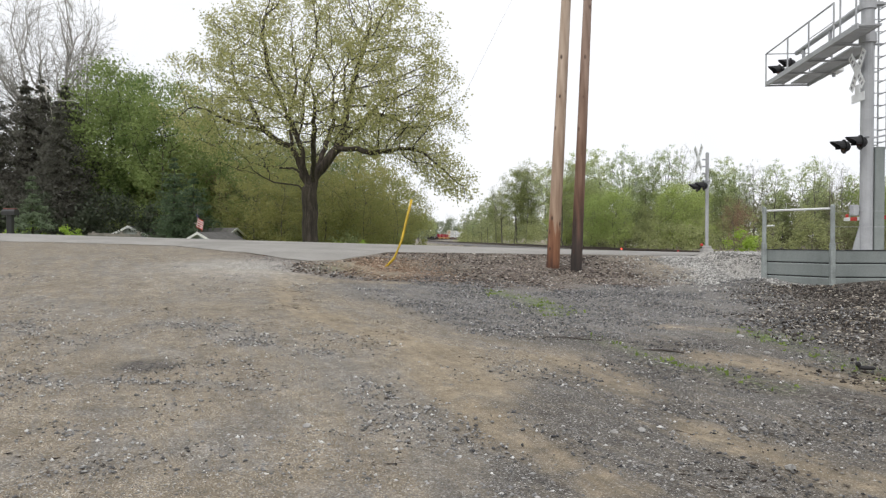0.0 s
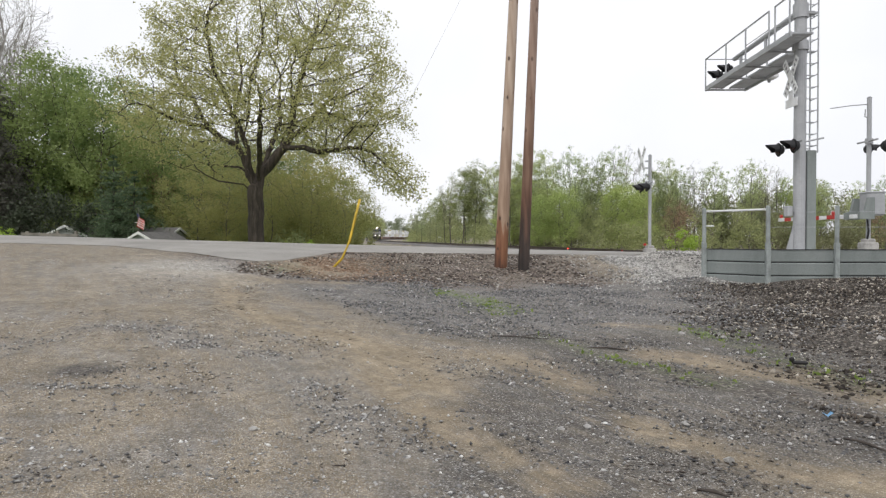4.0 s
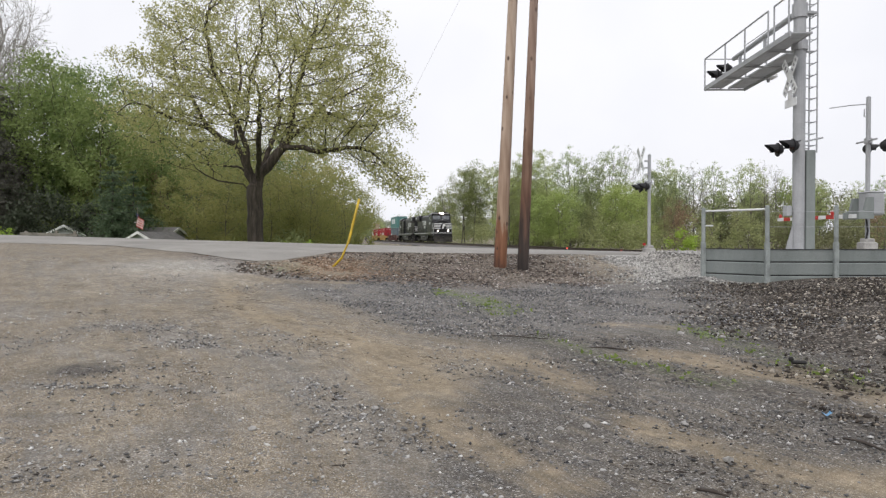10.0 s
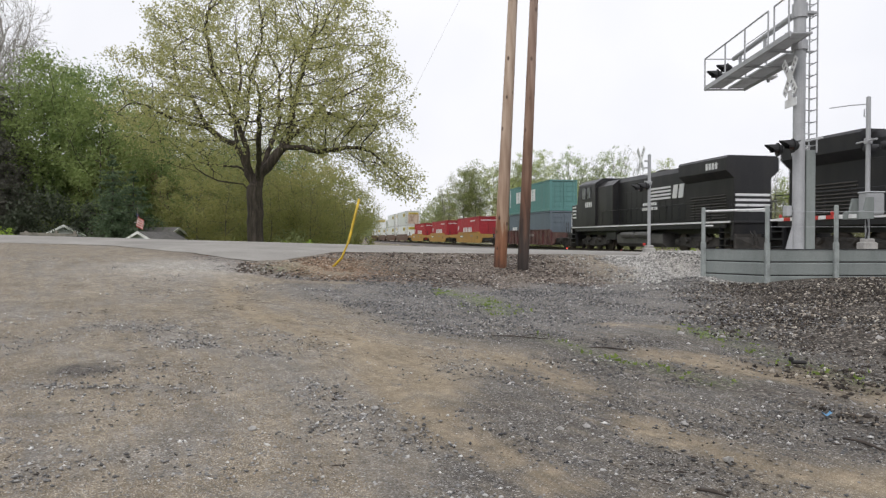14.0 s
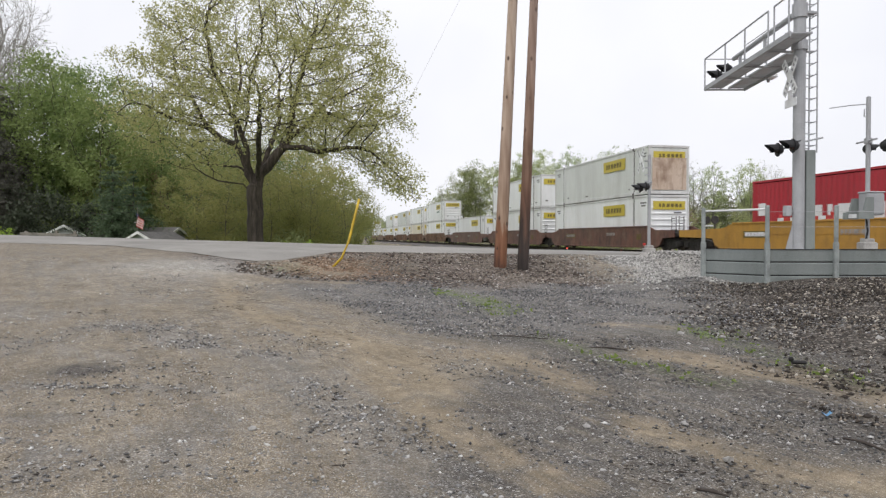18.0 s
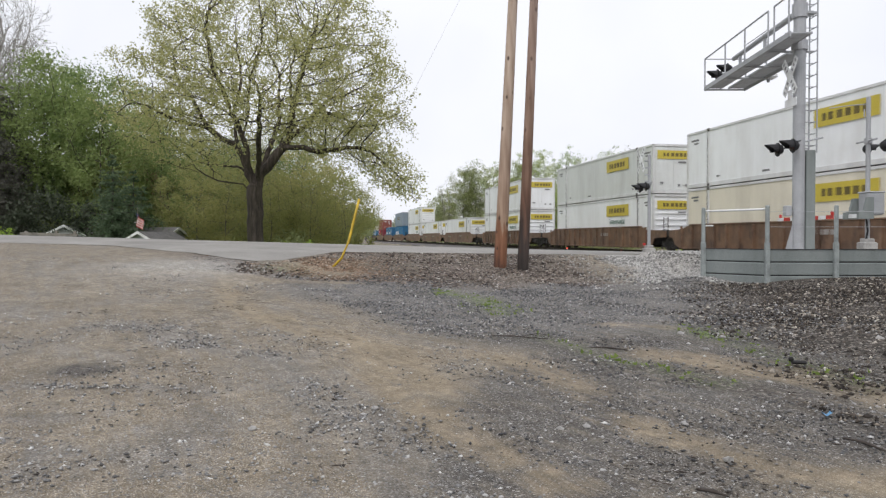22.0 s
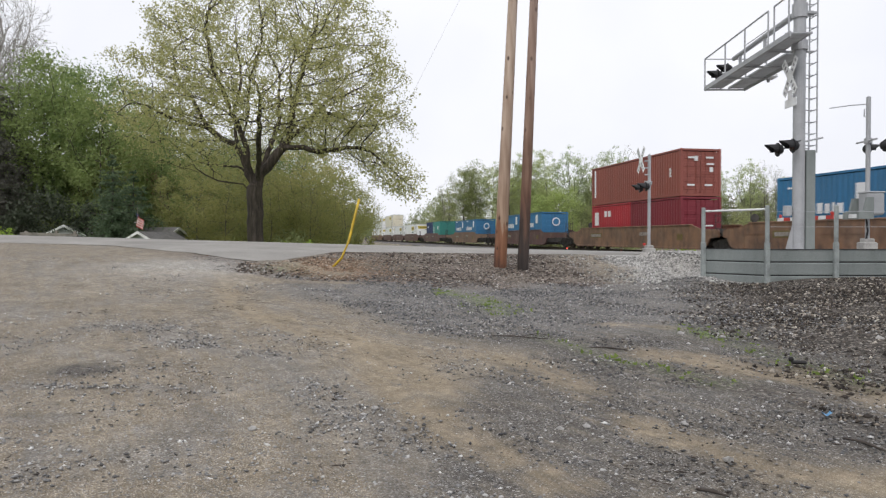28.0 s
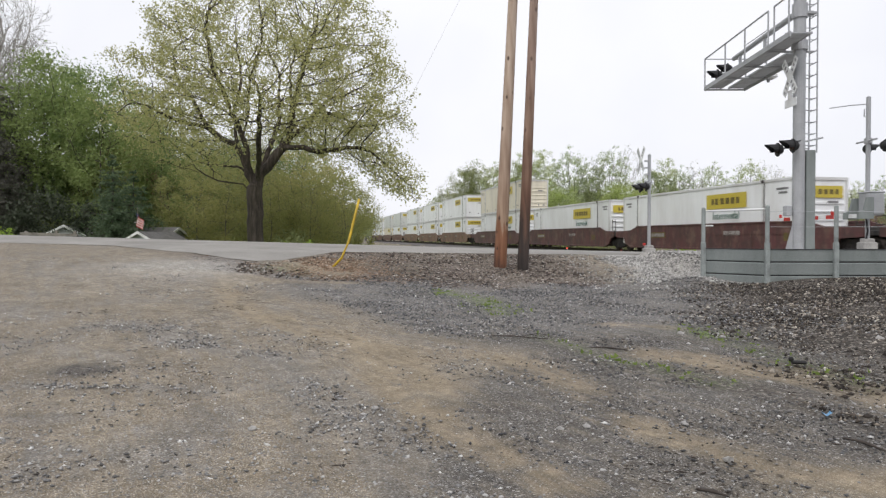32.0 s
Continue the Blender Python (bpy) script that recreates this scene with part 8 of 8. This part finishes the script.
def scatter(name, label, category, places, sizes, material, seed, flat=0.6, sink=0.25, shape=None, long=1.0):
    """Angular stones lying on the ground, joined."""
    base_v, base_f = shape or (OCT_V, OCT_F)
    nv = len(base_v)
    rng = np.random.default_rng(seed)
    p = np.asarray(places, float)
    k = len(p)
    z = land(p[:, 0], p[:, 1])
    v = base_v[None] * (1 + 0.25 * rng.normal(size=(k, nv, 1)))
    v = v * np.stack((long * (0.75 + 0.6 * rng.random(k)), 0.65 + 0.4 * rng.random(k), flat * (0.7 + 0.6 * rng.random(k))), 1)[:, None, :]
    a = rng.random(k) * 6.283
    ca, sa = np.cos(a)[:, None], np.sin(a)[:, None]
    x, y = v[..., 0] * ca - v[..., 1] * sa, v[..., 0] * sa + v[..., 1] * ca
    s = np.asarray(sizes, float)[:, None] / 2
    out = np.stack((x * s + p[:, :1], y * s + p[:, 1:2], v[..., 2] * s + z[:, None] + s * flat * (0.5 - sink)), -1).reshape(-1, 3)
    f = (base_f[None] + nv * np.arange(k)[:, None, None]).reshape(-1, 3)
    me = bpy.data.meshes.new(name)
    me.vertices.add(len(out))
    me.vertices.foreach_set("co", out.ravel())
    me.loops.add(f.size)
    me.loops.foreach_set("vertex_index", f.ravel())
    me.polygons.add(len(f))
    me.polygons.foreach_set("loop_start", np.arange(len(f)) * 3)
    me.materials.append(material)
    me.update(calc_edges=True)
    return tagged(new(name, me), label, category, kind="stuff")


S_grey = stone_material("grey_gravel", ((0.0, (0.09, 0.088, 0.086)), (0.35, (0.2, 0.197, 0.193)), (0.7, (0.32, 0.314, 0.304)), (0.9, (0.46, 0.45, 0.435)), (1.0, (0.7, 0.69, 0.665))))
S_blue = stone_material("blue_grey_gravel", ((0.0, (0.07, 0.072, 0.077)), (0.5, (0.155, 0.158, 0.165)), (0.85, (0.25, 0.25, 0.255)), (0.96, (0.38, 0.375, 0.37)), (1.0, (0.6, 0.59, 0.57))))
S_dark = stone_material("dark_gravel", ((0.0, (0.04, 0.04, 0.042)), (0.5, (0.11, 0.11, 0.112)), (0.88, (0.185, 0.18, 0.176)), (0.975, (0.33, 0.32, 0.305)), (1.0, (0.55, 0.54, 0.515))))
S_rock = stone_material("slope_stones", ((0.0, (0.02, 0.017, 0.015)), (0.5, (0.055, 0.046, 0.039)), (0.74, (0.105, 0.087, 0.07)), (0.88, (0.25, 0.216, 0.174)), (1.0, (0.55, 0.51, 0.44))))
S_pale = stone_material("pale_crushed_stone", ((0.0, (0.15, 0.146, 0.138)), (0.5, (0.29, 0.282, 0.268)), (1.0, (0.56, 0.55, 0.52))))
S_leaf = stone_material("dead_leaves", ((0.0, (0.035, 0.03, 0.027)), (0.35, (0.095, 0.078, 0.066)), (0.6, (0.18, 0.138, 0.11)), (0.8, (0.185, 0.178, 0.17)), (0.93, (0.36, 0.3, 0.245)), (1.0, (0.6, 0.57, 0.52))))


S_tan = stone_material("tan_leaves", ((0.0, (0.09, 0.06, 0.042)), (0.4, (0.25, 0.165, 0.11)), (0.8, (0.36, 0.255, 0.18)), (1.0, (0.55, 0.45, 0.35))))
S_chip = stone_material("bark_debris", ((0.0, (0.03, 0.025, 0.022)), (0.6, (0.075, 0.06, 0.05)), (0.9, (0.16, 0.135, 0.11)), (1.0, (0.3, 0.27, 0.23))))
L_tuft = leaf_material("short_grass", (0.13, 0.19, 0.04), (0.30, 0.37, 0.1), 0.4)


def lay_stones():
    rng = np.random.default_rng(77)

    def area(k, x0, x1, y0, y1):
        return np.stack((x0 + (x1 - x0) * rng.random(k), y0 + (y1 - y0) * rng.random(k)), 1)

    def patchy(p, scale, low, high, seed):
        w = np.array([noise.fractal(Vector((x * scale, y * scale, seed)), 1.0, 2.0, 3) for x, y in p])
        return p[rng.random(len(p)) < ease(low, high, w)]

    def off_road(p):
        n, s = p[:, 0] * CA + p[:, 1] * SA, -p[:, 0] * SA + p[:, 1] * CA
        return p[s < road_edge(n) - 0.12]

    def seen(p, margin=0.6):
        """Keeps what lies in the wedge before the place where one stands."""
        return p[(np.abs(p[:, 0] + 0.04 * p[:, 1]) < 0.72 * p[:, 1] + margin)]

    p = seen(area(100000, -7, 7, 3.2, 9.5))
    za, zb, zc = zones(p[:, 0], p[:, 1])
    w = np.maximum(ease(0.25, 0.7, zc[:, 0]), 0.27) * (1 - 0.8 * ease(0.4, 0.8, zb[:, 2]))
    clot = ease(-0.25, 0.3, np.array([noise.fractal(Vector((x * 2.2, y * 2.2, 5.0)), 1.0, 2.0, 3) for x, y in p]))
    p = p[rng.random(len(p)) < w * (0.25 + 0.85 * clot)]
    scatter("loose_gravel", "loose grey gravel strewn over the dirt lot", "gravel", p, 0.008 + 0.034 * rng.random(len(p)) ** 3, S_grey, 1)
    p = seen(area(30000, -12, 12, 9, 17))
    p = off_road(patchy(p, 0.5, -0.15, 0.55, 4.0))
    scatter("loose_gravel", "loose grey gravel strewn over the far lot", "gravel", p, 0.014 + 0.03 * rng.random(len(p)) ** 2.4, S_grey, 2)
    p = area(36000, -1.6, 7, 3.4, 16)
    za, zb, zc = zones(p[:, 0], p[:, 1])
    p = seen(p[rng.random(len(p)) < za[:, 0] * 0.85 * (1 - 0.85 * ease(0.35, 0.75, zb[:, 2]))])
    scatter("dark_gravel", "dark cinder gravel on the worn side of the lot", "gravel", p, 0.009 + 0.03 * rng.random(len(p)) ** 2.4, S_dark, 3)
    p = area(16000, -3.5, 5.5, 8.6, 16)
    za, zb, zc = zones(p[:, 0], p[:, 1])
    p = seen(p[rng.random(len(p)) < zc[:, 2] * 0.8 * (1 - 0.8 * ease(0.3, 0.7, zb[:, 2]))])
    scatter("grey_gravel", "crushed blue-grey gravel below the bank", "gravel", p, 0.016 + 0.036 * rng.random(len(p)) ** 2, S_blue, 8)
    p = area(44000, 3.0, 13, 5.2, 14.8)
    w = zones(p[:, 0], p[:, 1])[1][:, 1]
    p = p[rng.random(len(p)) < w]
    wall_y = np.clip(15.6 - (p[:, 0] - 5.72) * 1.222, 14.3, 15.6)
    p = seen(p[p[:, 1] < wall_y - 0.12])
    scatter("slope_stones", "tumbled brown and pale stones on the slope below the wall", "stones", p, 0.018 + 0.05 * rng.random(len(p)) ** 2.4, S_rock, 4, 0.7)
    p = area(16000, 3.2, 8.5, 14.4, 20.4)
    p = p[rng.random(len(p)) < zones(p[:, 0], p[:, 1])[0][:, 2] + 0.08]
    p = p[(p[:, 0] < 5.9) | (p[:, 1] > 15.7)]
    scatter("crushed_stone", "pale crushed stone heaped at the end of the wall", "stones", p, 0.03 + 0.06 * rng.random(len(p)) ** 1.5, S_pale, 5, 0.7)
    p = area(14000, -4.5, 7, 14.5, 20.2)
    p = off_road(p[rng.random(len(p)) < zones(p[:, 0], p[:, 1])[0][:, 1]])
    scatter("leaf_litter", "brown leaf litter and rubble on the bank", "leaf litter", p, 0.025 + 0.07 * rng.random(len(p)) ** 1.6, S_leaf, 6, 0.4, 0.1)
    p = np.stack((-2.6 + 0.8 * rng.normal(size=5000), 16.5 + 0.85 * rng.normal(size=5000)), 1)
    p = off_road(p[(-p[:, 0] * SA + p[:, 1] * CA < 19.7) & (p[:, 1] > 14.9)])
    scatter("dry_leaves", "tan dry leaves gathered on the end of the bank", "leaf litter", p, 0.025 + 0.05 * rng.random(len(p)) ** 1.6, S_tan, 13, 0.3, 0.1)
    q = np.stack((-3.35 + 0.2 * rng.normal(size=160), 6.75 + 0.14 * rng.normal(size=160)), 1)
    scatter("ash_patch", "small dark patch of burnt cinders on the dirt", "cinders", q, 0.008 + 0.02 * rng.random(160), S_dark, 7, 0.4, 0.3)
    p = seen(area(15000, -7, 5, 3.3, 13))
    p = patchy(p, 1.1, -0.15, 0.5, 9.0)
    scatter("bark_chips", "dark bark chips and broken twigs strewn over the lot", "debris", p, 0.008 + 0.022 * rng.random(len(p)) ** 2, S_chip, 11, 0.35, 0.1, long=2.4)
    p = seen(area(9000, -7, 5, 3.3, 14))
    p = patchy(p, 0.8, -0.2, 0.4, 15.0)
    scatter("pale_chips", "small pale limestone chips strewn over the lot", "gravel", p, 0.009 + 0.016 * rng.random(len(p)) ** 2, S_pale, 12, 0.5, 0.2)
    p = area(26000, -0.6, 4.3, 6.0, 14.4)
    w = zones(p[:, 0], p[:, 1])[1][:, 0]
    blot = ease(0.02, 0.4, np.array([noise.fractal(Vector((x * 5, y * 5, 21.0)), 1.0, 2.0, 2) for x, y in p]))
    p = p[rng.random(len(p)) < w * blot * 0.9]
    h = 0.012 + 0.02 * rng.random(len(p))
    c = np.stack((p[:, 0], p[:, 1], land(p[:, 0], p[:, 1]) + h * 0.5), 1)
    up = rng.normal(size=c.shape) * np.array([1, 1, 0.25])
    tagged(new("grass_tufts", leaf_mesh("grass_tufts", c, h * 1.3, rng, L_tuft, 1.7, 3, up)), "sparse yellow-green grass tufts in the gravel", "grass", kind="stuff")
    for x, y, s in ((1.05, 5.16, 0.06), (1.8, 5.24, 0.06), (3.04, 8.14, 0.08), (1.81, 4.46, 0.07), (-1.37, 5.04, 0.06), (3.55, 8.95, 0.075), (3.03, 6.55, 0.06), (3.1, 9.2, 0.08), (0.85, 5.1, 0.05), (-0.55, 5.6, 0.06), (5.2, 8.4, 0.1), (2.2, 10.6, 0.07)):
        g = Geo()
        v = ICO_V * (1 + 0.2 * rng.normal(size=(12, 1))) * np.array([0.6, 0.45, 0.35]) * s
        g.mesh([Vector(a) for a in v], [tuple(int(i) for i in f) for f in ICO_F])
        solid("pale_stone", g, S_pale, "pale loose stone lying on the lot", "stone", m=on_land(x, y, s * 0.12), group="pale stones on the lot")


lay_stones()
M_scrap = mat("black_rubber", (0.015, 0.014, 0.014), 0.7, scale=8)
sc = thing("rubber_scrap", "torn piece of black rubber lying on bare earth", "debris", on_land(3.67, 7.27, 0.02, -18))
part("flap", Geo().box((0, 0, 0.02), (0.15, 0.06, 0.035), None, 0.012), M_scrap, sc)
part("torn_end", Geo().box((-0.075, 0.0, 0.05), (0.05, 0.05, 0.05), Matrix.Rotation(0.5, 3, "Y"), 0.015), M_scrap, sc)
tw = thing("fallen_branch", "dry fallen branch lying along the edge of the gravel", "branch", on_land(0.97, 8.88, 0.02, -24))
part("limb", Geo().tube([(-0.4, 0, -0.012), (-0.1, 0.03, 0.0), (0.15, -0.01, -0.005), (0.35, 0.03, -0.01)], [0.005, 0.008, 0.007, 0.004], 7), M_bark, tw, smooth=True)
part("twig", Geo().tube([(0.05, 0.01, 0.01), (0.2, 0.1, 0.04), (0.3, 0.15, 0.02)], [0.004, 0.003, 0.002], 5), M_bark, tw)
tw = thing("fallen_branch", "dark stick half sunk in the dirt", "branch", on_land(1.51, 3.94, 0.008, -38))
part("limb", Geo().tube([(-0.09, 0, 0), (0, 0.012, 0.004), (0.09, 0, -0.004)], [0.008, 0.011, 0.006], 6), M_bark, tw, smooth=True)
tw = thing("fallen_branch", "dry stick lying at the foot of the slope", "branch", on_land(1.88, 8.18, 0.02, -22))
part("limb", Geo().tube([(-0.3, 0, -0.02), (0, 0.03, 0.0), (0.25, 0, -0.012)], [0.006, 0.011, 0.006], 6), M_bark, tw, smooth=True)
tw = thing("fallen_branch", "dark bent stick lying on bare dirt", "branch", on_land(2.85, 4.76, 0.012, -68))
part("limb", Geo().tube([(-0.16, 0, 0), (-0.03, 0.02, 0.006), (0.15, 0, -0.004)], [0.008, 0.012, 0.006], 6), M_bark, tw, smooth=True)
wrap = thing("plastic_wrapper", "crumpled bright blue plastic wrapper", "litter", on_land(2.99, 5.46, 0.01, 20))
part("film", Geo().mesh([(-0.05, -0.03, 0), (0, -0.035, 0.025), (0.05, -0.02, 0), (-0.045, 0.03, 0.02), (0.005, 0.025, 0.0), (0.05, 0.035, 0.02)], [(0, 1, 4, 3), (1, 2, 5, 4)]), mat("blue_plastic", (0.03, 0.25, 0.5), 0.3), wrap)


# ---- motion ----
def motions():
    """The train rolls past at a steady speed, all its things together."""
    for ob, q, z, back in MOVING:
        walk(ob, [(t, train_pose(t, q, z, back)) for t in range(33)])


motions()
